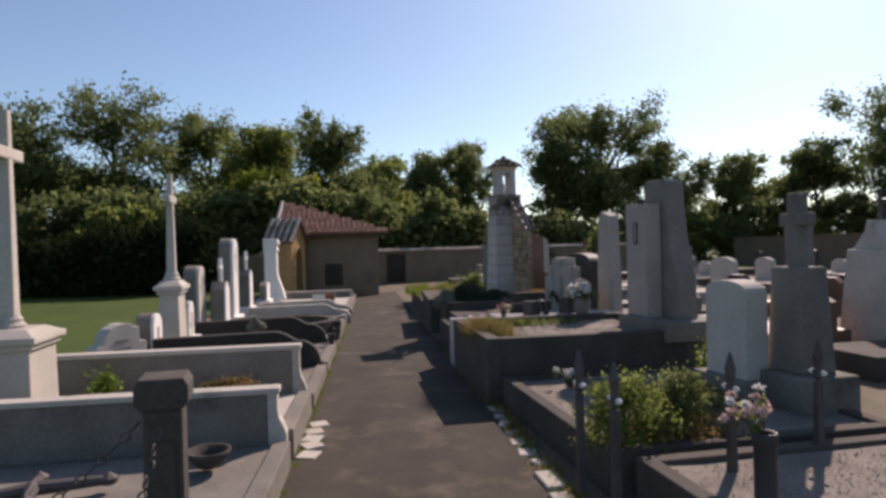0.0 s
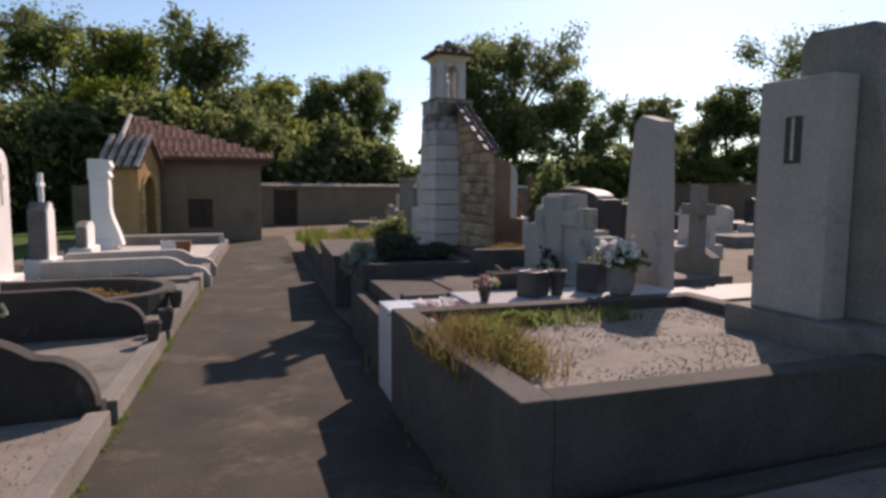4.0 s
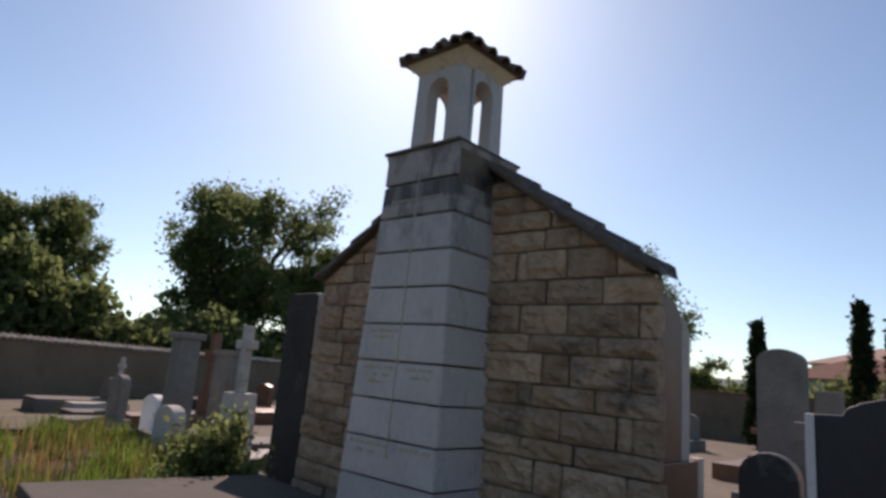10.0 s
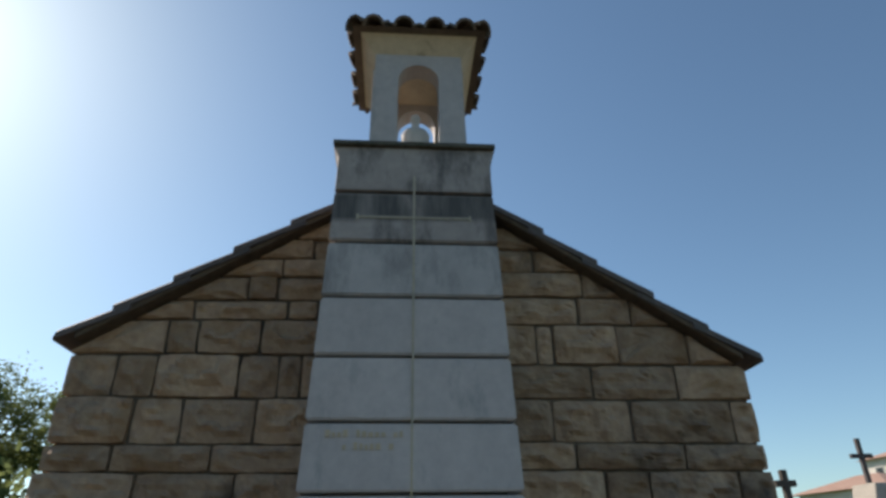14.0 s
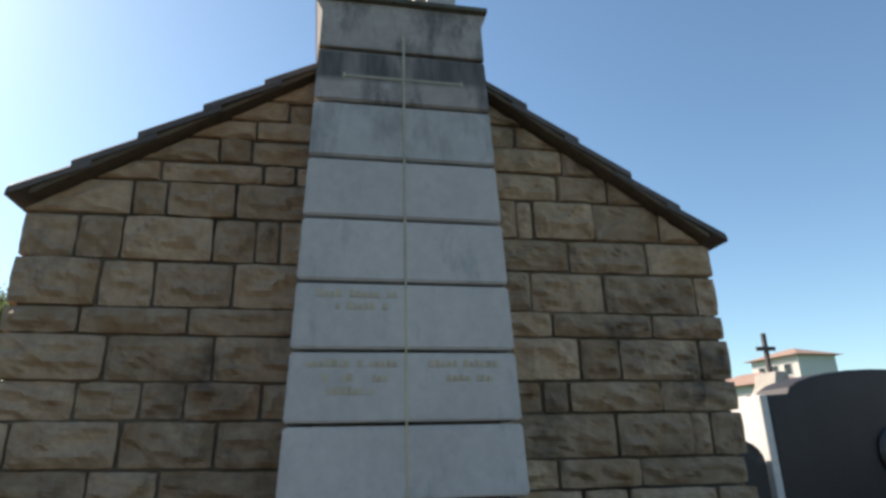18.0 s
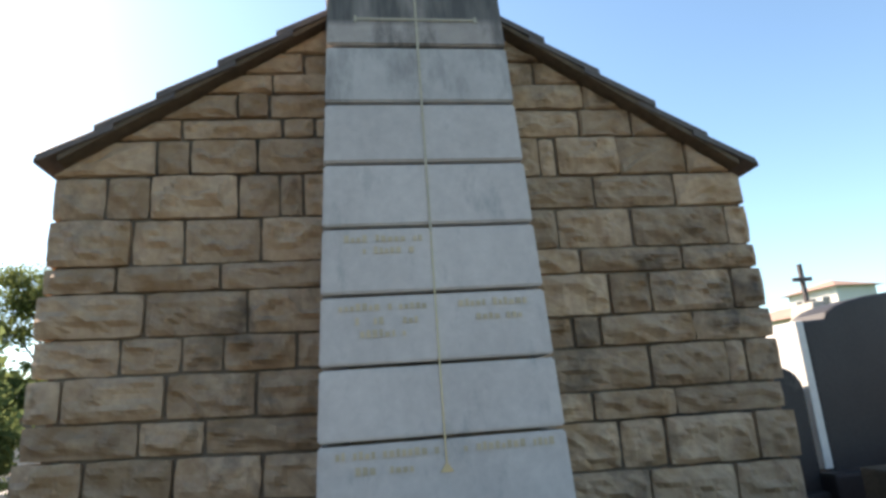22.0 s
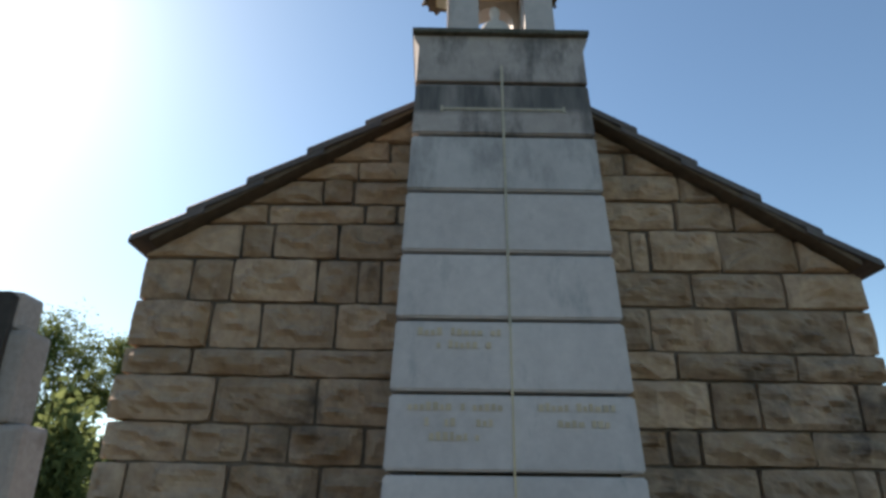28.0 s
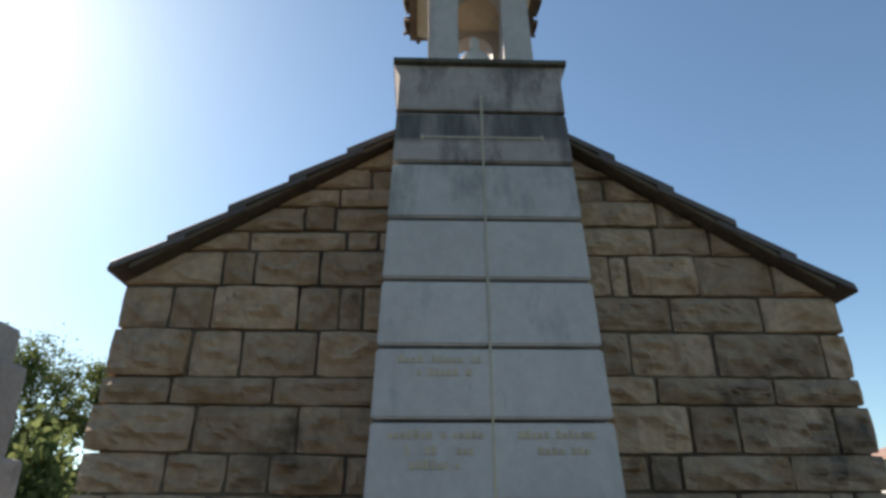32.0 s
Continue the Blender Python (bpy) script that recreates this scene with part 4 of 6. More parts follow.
# ---- graves on the right-hand side ----
def kerb_tomb(name, label, m, lx, ly, h, t, stone, fill, fill_z, group="", base_z=-0.05, fill_label=""):
    """A grave box: four kerbs round a filled bed; local x runs away from the path, local y along it."""
    g = thing(name, label, "grave", m, group)
    part("kerb", box(0, t, 0, ly, base_z, h, 0.012), stone, g)
    part("kerb", box(lx - t, lx, 0, ly, base_z, h - 0.002, 0.012), stone, g)
    part("kerb", box(t, lx - t, 0, t, base_z, h - 0.004, 0.012), stone, g)
    part("kerb", box(t, lx - t, ly - t, ly, base_z, h - 0.004, 0.012), stone, g)
    if fill:
        bm = bmesh.new()
        bmesh.ops.create_grid(bm, x_segments=24, y_segments=16, size=0.5)
        for v in bm.verts:
            v.co = Vector((t + (v.co.x + 0.5) * (lx - 2 * t), t + (v.co.y + 0.5) * (ly - 2 * t), fill_z + 0.012 * noise.noise(Vector((v.co.x * 9, v.co.y * 9, lx)))))
        part("bed", bm, fill, g, fill_label)
    return g


def pebbles(name, parent, x0, x1, y0, y1, z, count, material, seed, size=0.005):
    """Loose chippings lying on a bed, one mesh."""
    rng = np.random.default_rng(seed)
    base = np.array([(1, 0, 0), (-1, 0, 0), (0, 1, 0), (0, -1, 0), (0, 0, 0.7), (0, 0, -0.7)], float)
    tri = np.array([(0, 2, 4), (2, 1, 4), (1, 3, 4), (3, 0, 4), (2, 0, 5), (1, 2, 5), (3, 1, 5), (0, 3, 5)])
    c = np.stack([rng.uniform(x0, x1, count), rng.uniform(y0, y1, count), np.full(count, z)], 1)
    s = size * rng.uniform(0.5, 1.5, (count, 1, 1)) * rng.uniform(0.7, 1.3, (count, 1, 3))
    a = rng.uniform(0, 6.28, count)
    ca, sa = np.cos(a)[:, None], np.sin(a)[:, None]
    p = base[None] * s
    p = np.stack([p[..., 0] * ca - p[..., 1] * sa, p[..., 0] * sa + p[..., 1] * ca, p[..., 2]], 2) + c[:, None, :]
    f = (tri[None] + (np.arange(count) * 6)[:, None, None]).reshape(-1, 3)
    me = bpy.data.meshes.new(name)
    me.from_pydata(p.reshape(-1, 3).tolist(), [], f.tolist())
    me.materials.append(material)
    ob = new(name, me)
    ob.parent = parent
    return tagged(ob, kind="stuff")


def vase(x, y, z, h, r, material, label, flowers=None, seed=1, spread=0.07, group=""):
    """A turned grave vase, with a bunch of flowers if colours are given."""
    v = thing("flower_vase", label, "vase", pose(x, y, z), group)
    part("vase", lathe([(r * 0.62, 0), (r * 0.7, h * 0.05), (r * 0.62, h * 0.12), (r * 0.85, h * 0.45), (r, h * 0.85), (r * 1.06, h), (r * 0.86, h), (r * 0.8, h * 0.88)], 16), material, v, smooth=True)
    rng = random.Random(seed)
    if flowers:
        cs = [(rng.gauss(0, spread), rng.gauss(0, spread), h + abs(rng.gauss(spread * 0.8, spread * 0.5))) for _ in range(9)]
        leaves("foliage", cs, (0.03, 0.03, 0.03), 14, 0.022, LEAF_MID, v, seed=seed)
        for i, mat in enumerate(flowers):
            cs2 = [c for j, c in enumerate(cs) if j % len(flowers) == i]
            for j, c in enumerate(cs2):
                leaves("bloom", [(c[0], c[1], c[2] + 0.015)], (0.018, 0.018, 0.014), 40, 0.017, mat, v, seed=seed * 7 + j, thin=0.8)
    return v


# gravel grave with two tall steles
R1 = pose(1.88, 0.32, 0, 0, 0, -2.2)
g = kerb_tomb("gravel_grave", "big grave with stone kerbs and a bed of pale gravel", R1, 2.62, 2.12, 0.75, 0.16, DARKSTONE, GRAVEL, 0.66)
pebbles("gravel", g, 0.18, 2.4, 0.18, 1.9, 0.664, 5000, GRAVEL, 4)
part("plinth", box(2.16, 2.98, -0.06, 1.22, 0.60, 0.84, 0.02), GREYSTONE, g)
st = thing("double_stele", "tall grey double headstone, a lower slab before a taller curved one", "headstone", pose(4.14, 0.78, 0.84))
part("front_slab", prism([(0.51, 0), (0.51, 1.47), (0.0, 1.46), (0.0, 0)], 0.0, 0.22, "x", 0.012), WARMSTONE, st)
# no recess is cut; a dark plate paints the niche's shade on the slab
part("niche", box(-0.004, 0.05, 0.19, 0.31, 0.94, 1.23, 0.004), DARKSTONE, st, "flat dark plate, the shade of a cross niche in its colour")
part("niche_cross", box(-0.012, 0.0, 0.24, 0.258, 0.96, 1.22, 0.002), LIMESTONE, st)
pts = [(0.42, 0), (0.42, 1.70), (0.36, 1.78), (-0.04, 1.76), (-0.09, 1.70), (-0.11, 1.35), (-0.16, 1.05), (-0.24, 0.75), (-0.31, 0.55), (-0.34, 0)]
part("back_slab", prism(pts, 0.23, 0.50, "x", 0.012), GREYSTONE, st)

# obelisk-like stele
ob = thing("tapered_stele", "tapering grey stone stele with a slanted head", "headstone", pose(4.72, 2.72, 0.0))
part("shaft", prism([(0.12, 0.3), (0.72, 0.3), (0.67, 1.5), (0.60, 2.24), (0.50, 2.33), (0.22, 2.25), (0.18, 1.5)], 0.0, 0.17, "x", 0.012), WARMSTONE, ob)
part("base", box(-0.14, 0.34, 0.02, 0.84, -0.05, 0.62, 0.02), GREYSTONE, ob)

# pale granite grave with its furnishing
R2 = pose(1.97, 2.16, 0, 0, 0, -4)
g = thing("granite_grave", "polished pale granite grave with a flower bed at its foot", "grave", R2)
part("foot_kerb", box(0, 0.24, 0, 0.86, -0.05, 0.70, 0.008), PALEGRANITE, g)
part("kerb", box(0.24, 0.66, 0.74, 0.86, -0.05, 0.698, 0.008), PALEGRANITE, g)
part("kerb", box(0.24, 0.66, 0.0, 0.12, -0.05, 0.55, 0.008), PALEGRANITE, g)
part("soil", box(0.24, 0.66, 0.12, 0.74, 0.2, 0.62), SOIL, g)
part("slab", box(0.66, 2.62, 0.36, 1.02, 0.1, 0.72, 0.010), PALEGRANITE, g)
vase(2.79, 2.62, 0.722, 0.11, 0.052, BLACKGRANITE, "small dark vase of pink and white flowers on the granite slab", (PETAL_PINK, PETAL_WHITE, PETAL_PINK), 3, 0.05)
bq = thing("flower_bunch", "bunch of faded pink and white flowers lying in the bed", "flowers", pose(2.38, 2.56, 0.635))
for i in range(30):
    leaves("bloom", [(random.Random(i).uniform(-0.15, 0.15), random.Random(i + 50).uniform(-0.16, 0.18), random.Random(i + 90).uniform(0.02, 0.09))], (0.028, 0.028, 0.022), 60, 0.019, PETAL_PINK if i % 3 == 0 else PETAL_WHITE, bq, seed=60 + i, thin=0.8)
leaves("foliage", [(0, 0, 0.02), (0.1, 0.08, 0.02), (-0.1, -0.05, 0.02)], (0.12, 0.13, 0.04), 140, 0.022, LEAF_LIME, bq, seed=77)


def trough(x, y, z, lx, ly, h, yaw, material, label):
    t = thing("planter", label, "planter", pose(x, y, z, 0, 0, yaw))
    bm = bmesh.new()
    box(-lx / 2 + 0.02, lx / 2 - 0.02, -ly / 2 + 0.02, ly / 2 - 0.02, 0, 0.02, 0, bm)
    part("floor_plate", bm, material, t)
    for a, b, c, d in ((-lx / 2, lx / 2, -ly / 2, -ly / 2 + 0.022), (-lx / 2, lx / 2, ly / 2 - 0.022, ly / 2), (-lx / 2, -lx / 2 + 0.022, -ly / 2 + 0.022, ly / 2 - 0.022), (lx / 2 - 0.022, lx / 2, -ly / 2 + 0.022, ly / 2 - 0.022)):
        part("side", box(a, b, c, d, 0, h, 0.004), material, t)
    part("soil", box(-lx / 2 + 0.022, lx / 2 - 0.022, -ly / 2 + 0.022, ly / 2 - 0.022, 0.02, h - 0.012), SOIL, t)
    return t


trough(3.28, 2.72, 0.722, 0.20, 0.19, 0.21, 28, BLACKGRANITE, "square polished dark granite planter")
vase(3.50, 2.70, 0.722, 0.21, 0.075, BLACKGRANITE, "empty dark granite vase with a rounded rim")
cube = thing("granite_block", "squat polished dark granite memorial block with a flat top", "memorial", pose(3.90, 2.78, 0.722, 0, 0, 30))
part("block", box(-0.10, 0.10, -0.10, 0.10, 0, 0.235, 0.006), BLACKGRANITE, cube)
part("top", box(-0.105, 0.105, -0.105, 0.105, 0.235, 0.255, 0.005), DARKPOLISH, cube, "polished top")
big = thing("stoneware_pot", "big grey stoneware pot of white artificial flowers", "pot", pose(4.02, 2.53, 0.722))
part("pot", lathe([(0.08, 0), (0.11, 0.05), (0.125, 0.14), (0.112, 0.22), (0.125, 0.25), (0.11, 0.25), (0.095, 0.22)], 20), GREYSTONE, big, smooth=True)
for i in range(12):
    rr = random.Random(200 + i)
    leaves("bloom", [(rr.gauss(0, 0.085), rr.gauss(0, 0.085), 0.31 + rr.uniform(0, 0.12))], (0.035, 0.035, 0.03), 60, 0.026, PETAL_WHITE, big, seed=210 + i, thin=0.8)
leaves("foliage", [(0, 0, 0.3)] * 3, (0.12, 0.12, 0.05), 70, 0.04, LEAF_DARK, big, seed=250)

# stepped cross monument and its grave
g = thing("slab_grave", "weathered stone grave with a worn kerb and a broad flat bed", "grave", pose(2.12, 3.18, 0, 0, 0, -4))
part("kerb", box(0, 0.17, 0.0, 1.66, -0.05, 0.50, 0.02), DARKSTONE, g)
rng = random.Random(91)
for i in range(5):
    a = 0.172 + 0.412 * i
    part("kerb", box(a, a + 0.404, rng.uniform(-0.006, 0.006), 0.15, -0.05, 0.715 + rng.uniform(-0.012, 0.01), 0.022), DARKSTONE, g)
part("bed", box(0.80, 2.24, 0.152, 1.66, -0.05, 0.635, 0.01), SLABSTONE, g, "worn pale bed")
part("foot_bed", box(0.172, 0.798, 0.152, 1.66, -0.05, 0.62, 0.01), DARKSTONE, g)
pebbles("grit", g, 0.4, 2.0, 0.02, 0.26, 0.72, 60, GRAVEL, 17)
cr = thing("stepped_monument", "pale limestone monument stepped into a broad cross", "headstone", pose(4.22, 3.90, 0.0))
half = [(-0.80, 0.0), (-0.80, 1.16), (-0.62, 1.16), (-0.62, 1.21), (-0.42, 1.21), (-0.42, 1.42), (-0.23, 1.42), (-0.23, 1.565)]
pts = half + [(0.23, 1.565), (0.23, 1.43), (0.43, 1.43), (0.43, 1.24), (0.54, 1.24), (0.70, 1.21), (0.70, 0.0)]
part("slab", prism(pts, 0.0, 0.22, "x", 0.012), DULLSTONE, cr)
part("upright", box(-0.045, 0.0, -0.15, 0.22, 0.3, 1.54, 0.01), DULLSTONE, cr)
part("arm", box(-0.04, 0.0, -0.40, 0.40, 1.24, 1.40, 0.01), DULLSTONE, cr)
part("base", box(-0.14, 0.3, -0.9, 0.78, -0.05, 0.70, 0.015), DULLSTONE, cr)
v = vase(3.97, 3.79, 0.637, 0.15, 0.055, DARKTOMB, "dark vase with a withered plant before the monument")
leaves("foliage", [(0.02, 0.0, 0.20), (0.06, 0.02, 0.28), (0.09, 0.03, 0.33), (0.10, -0.08, 0.26), (0.10, -0.16, 0.22)], (0.03, 0.03, 0.03), 26, 0.03, LEAF_GREYDARK, v, seed=23)
part("stem", tube([(0, 0, 0.12), (-0.08, -0.01, 0.20), (-0.13, -0.015, 0.205)], 0.004, 5), BARK, v)
leaves("bloom", [(-0.14, -0.016, 0.212)], (0.020, 0.020, 0.022), 40, 0.02, PETAL_WHITE, v, seed=27, thin=0.8)
vase(2.58, -0.36, 0.30, 0.09, 0.06, DARKTOMB, "small dark pot with a withered plant on the gravel", (PETAL_WHITE,), 29, 0.05)
tr = trough(3.34, 3.20, 0.70, 0.47, 0.18, 0.165, -2, DARKSTONE, "weathered stone trough with dry earth")

# slab tomb before the chapel
pl = thing("table_tomb", "long flat tomb with a worn grey stone slab", "tomb", pose(2.33, 6.38, 0, 0, 0, -6.5))
part("side", box(0.03, 1.50, 0.04, 2.62, -0.05, 0.64, 0.01), DARKSTONE, pl)
part("slab", box(0, 1.54, 0, 2.68, 0.64, 0.72, 0.012), SLABSTONE, pl, "lichen-stained flat slab")
# raised bed between the path and the chapel
bd = kerb_tomb("shrub_grave", "raised grave with dark stone walls, grey shrubs and dry grass", pose(2.36, 4.84, 0, 0, 0, -5), 1.30, 0.98, 0.78, 0.13, DARKSTONE, SOIL, 0.72)
part("head_kerb", box(1.302, 2.16, 0, 0.13, -0.05, 0.91, 0.012), DARKSTONE, bd)
part("head_kerb", box(2.03, 2.16, 0.132, 0.5, -0.05, 0.905, 0.012), DARKSTONE, bd)
part("head_bed", box(1.302, 2.028, 0.132, 0.98, -0.05, 0.86, 0.01), SOIL, bd)
fk = thing("fallen_stone", "small rough wedge of stone lying on the slab", "stone", pose(3.27, 3.53, 0.637, 0, 0, 25))
part("stone", prism([(-0.045, 0), (0.045, 0), (0.012, 0.085), (-0.02, 0.07)], -0.035, 0.035, "y", 0.012), DARKSTONE, fk)
lp = thing("leaning_stone", "small dark slab of stone leaning on the grave bed", "stone", pose(3.74, 4.28, 0.637, 0, 0, -70))
part("stone", prism([(-0.09, 0), (0.09, 0), (0.075, 0.08), (-0.05, 0.145)], -0.02, 0.02, "y", 0.008), DARKSTONE, lp)
# grave beyond the slab tomb, with weeds
kerb_tomb("weedy_grave", "stone-edged grave overgrown with grass and weeds", pose(2.68, 9.3, 0, 0, 0, -6), 2.4, 5.2, 0.45, 0.14, DARKSTONE, SOIL, 0.36)

# monuments beside and behind the chapel
s = thing("black_arched_stele", "wide dark granite headstone with a shallow arched top", "headstone", pose(4.92, 4.74, 0))
pts = [(-0.66, 0.75), (0.66, 0.75), (0.66, 1.50), (0.54, 1.505)] + [(0.54 * math.cos(math.pi * i / 12), 1.505 + 0.12 * math.sin(math.pi * i / 12)) for i in range(1, 12)] + [(-0.54, 1.505), (-0.66, 1.50)]
part("slab", prism(pts, 0, 0.26, "x", 0.015), DARKTOMB, s)
part("edge", box(0.004, 0.256, 0.655, 0.70, 0.79, 1.50, 0.008), WHITESTONE, s, "pale stone edge")
part("base", box(-0.10, 0.40, -0.74, 0.74, -0.05, 0.785, 0.02), DARKTOMB, s)
part("medallion", lathe([(0.13, 0), (0.13, 0.02), (0.11, 0.03)], 24), BLACKGRANITE, s).matrix_basis = pose(0.005, -0.05, 1.2, 0, -90, 0)
s = thing("small_round_stele", "small dark round-headed headstone beside the chapel", "headstone", pose(4.92, 5.61, 0))
part("slab", prism(arch(0.28, 1.29, 0.12), 0, 0.10, "x", 0.01), DARKTOMB, s)
part("base", box(-0.05, 0.2, -0.17, 0.17, -0.05, 0.7, 0.015), DARKTOMB, s)
s = thing("grey_block_stele", "tall stepped headstone with a black-streaked front and pale edges", "headstone", pose(4.95, 9.71, 0))
for nm, e, f, z0, z1, d in (("base", 0.34, 0.31, -0.05, 1.62, 0.21), ("block", 0.262, 0.30, 1.622, 2.04, 0.20), ("head", 0.186, 0.285, 2.042, 2.225, 0.20)):
    part(nm, box(0.012, d, -e, f, z0, z1, 0.03), WARMSTONE, s)
# thin dark facing: soiling, and the sunless front's shade put into the colour
part("facing", prism([(-0.17, 0.0), (0.285, 0.0), (0.265, 2.19), (0.235, 2.215), (-0.145, 2.215), (-0.17, 2.19)], -0.014, 0.03, "x", 0.008), SCROLLSTONE, s, "dark streaked front face, soiling and shade in its colour")

# nearest graves on this side
g = kerb_tomb("gravel_slab_grave", "grave with stone kerbs, gravel and self-sown plants", pose(1.97, -2.45, 0, 0, 0, -1), 2.5, 2.68, 0.33, 0.12, DARKSTONE, GRAVEL, 0.29)
pebbles("gravel", g, 0.14, 2.3, 0.14, 2.5, 0.298, 3200, GRAVEL, 14, 0.005)
g = kerb_tomb("plain_gravel_grave", "grave with low kerbs and a bed of pale gravel", pose(2.06, -5.1, 0, 0, 0, -1), 3.0, 2.5, 0.33, 0.12, DARKSTONE, GRAVEL, 0.29)
pebbles("gravel", g, 0.14, 2.8, 0.14, 2.3, 0.298, 5000, GRAVEL, 15, 0.005)


def iron_post(x, y, h):
    p = thing("iron_post", "rusted cast-iron grave post with a cross-shaped head", "post", pose(x, y, 0.1), "iron posts round the grave")
    part("stem", box(-0.028, 0.028, -0.028, 0.028, 0, h - 0.30, 0.006, top=(0.004, 0.004)), IRON, p)
    part("head", lathe([(0.02, h - 0.30), (0.034, h - 0.27), (0.024, h - 0.22), (0.036, h - 0.12), (0.014, h - 0.03), (0.0, h)], 10), IRON, p)
    for sgn in (-1, 1):
        part("knob", lathe([(0.0, -0.022), (0.02, -0.01), (0.022, 0.005), (0.0, 0.022)], 8, (0, sgn * 0.055, h - 0.24)), WHITESTONE, p, "pale knob")
    part("cross_arm", box(-0.012, 0.012, -0.05, 0.05, h - 0.25, h - 0.225, 0.004), IRON, p)


for x, y in ((1.74, -2.52), (1.76, -3.0), (2.62, -2.93), (3.5, -2.7)):
    iron_post(x, y, 0.98)
v = thing("flower_vase", "tall dark cylindrical grave vase with faded pale pink flowers", "vase", pose(2.36, -3.57, 0.30))
part("vase", lathe([(0.066, 0), (0.066, 0.02), (0.060, 0.03), (0.060, 0.37), (0.068, 0.39), (0.068, 0.445), (0.060, 0.45), (0.046, 0.445), (0.044, 0.36)], 20), DARKTOMB, v, smooth=True)
rng = random.Random(12)
bm = bmesh.new()
for i in range(15):
    a = rng.uniform(0, 6.28)
    r = rng.uniform(0.02, 0.15)
    tip = (-0.05 + r * math.cos(a), 0.05 + r * math.sin(a), 0.50 + rng.uniform(0.0, 0.17))
    tube([(0, 0, 0.36), (tip[0] * 0.4, tip[1] * 0.4, 0.46), tip], 0.003, 4, bm)
    leaves("bloom", [tip], (0.016, 0.016, 0.013), 34, 0.016, PETAL_FADED if i % 3 else PETAL_WHITE, v, seed=120 + i, thin=0.8)
    if i % 3 == 0:
        leaves("foliage", [(tip[0] * 0.7, tip[1] * 0.7, tip[2] - 0.07)], (0.03, 0.03, 0.03), 14, 0.02, LEAF_MID, v, seed=160 + i)
tagged(part("twig", bm, BARK, v), kind="stuff")
w = thing("white_headstone", "pale grey headstone with a shallow arched top", "headstone", pose(3.86, -1.16, 0))
part("slab", prism(arch(0.60, 1.42, 0.10), 0, 0.24, "x", 0.012), LIMESTONE, w)
part("base", box(-0.1, 0.34, -0.4, 0.4, -0.05, 0.5, 0.02), GREYSTONE, w)
c = thing("stone_cross", "grey stone cross on a stepped base", "cross", pose(4.3, -1.62, 0))
part("base", box(-0.3, 0.3, -0.35, 0.35, -0.05, 0.6, 0.02), GREYSTONE, c)
part("pedestal", box(-0.18, 0.18, -0.22, 0.22, 0.6, 1.55, 0.02, top=(0.04, 0.04)), GREYSTONE, c)
part("shaft", box(-0.06, 0.06, -0.07, 0.07, 1.45, 2.22, 0.02), GREYSTONE, c)
part("arm", box(-0.055, 0.055, -0.17, 0.17, 1.92, 2.04, 0.02), GREYSTONE, c)
s = thing("dark_slab_headstone", "wide dark granite headstone with cut corners", "headstone", pose(4.9, -2.9, 0))
part("slab", prism([(-0.55, 0), (0.55, 0), (0.55, 1.75), (0.45, 1.85), (-0.45, 1.85), (-0.55, 1.75)], 0, 0.25, "x", 0.015), DARKTOMB, s)

# rows of further headstones seen beyond
rng = random.Random(77)
MATS = (GREYSTONE, LIMESTONE, DARKTOMB, GREYSTONE, LIMESTONE, DARKSTONE, BROWNMARBLE)
NAMES = {"grey_stone": "grey stone", "limestone": "pale limestone", "dark_weathered_granite": "dark granite", "weathered_concrete": "dark weathered stone", "brown_marble": "brown marble"}
for row, x in enumerate((8.2, 12.0, 16.5, 22.0)):
    y = -4.0 + row
    while y < 22:
        y += rng.uniform(1.5, 2.3)
        if abs(y - 7.3) < 2.6 and x < 7 or rng.random() < 0.12:
            continue
        mat = rng.choice(MATS)
        h, w = rng.uniform(0.75, 1.45), rng.uniform(0.5, 1.1)
        hs = thing("headstone", NAMES[mat.name] + " headstone on a kerbed grave", "headstone", pose(x + rng.uniform(-0.3, 0.3), y, 0), "further headstones")
        k = rng.random()
        if k < 0.4:
            pts = [(-w / 2, 0), (w / 2, 0), (w / 2, h * 0.85), (w / 4, h), (-w / 4, h), (-w / 2, h * 0.85)]
        elif k < 0.8:
            pts = arch(w, h, 0.18)
        else:
            pts = [(-w / 2, 0), (w / 2, 0), (w / 2, h * 0.5), (0.10, h * 0.62), (0.10, h * 1.05), (0.28, h * 1.05), (0.28, h * 1.2), (0.1, h * 1.2), (0.1, h * 1.45), (-0.1, h * 1.45), (-0.1, h * 1.2), (-0.28, h * 1.2), (-0.28, h * 1.05), (-0.1, h * 1.05), (-0.1, h * 0.62), (-w / 2, h * 0.5)]
        part("slab", prism(pts, 0, 0.18, "x", 0.012), mat, hs)
        part("base", box(-1.7, 0.3, -w / 2 - 0.15, w / 2 + 0.15, -0.05, 0.32, 0.02), DARKSTONE if row == 0 and y < 1.0 else mat, hs)

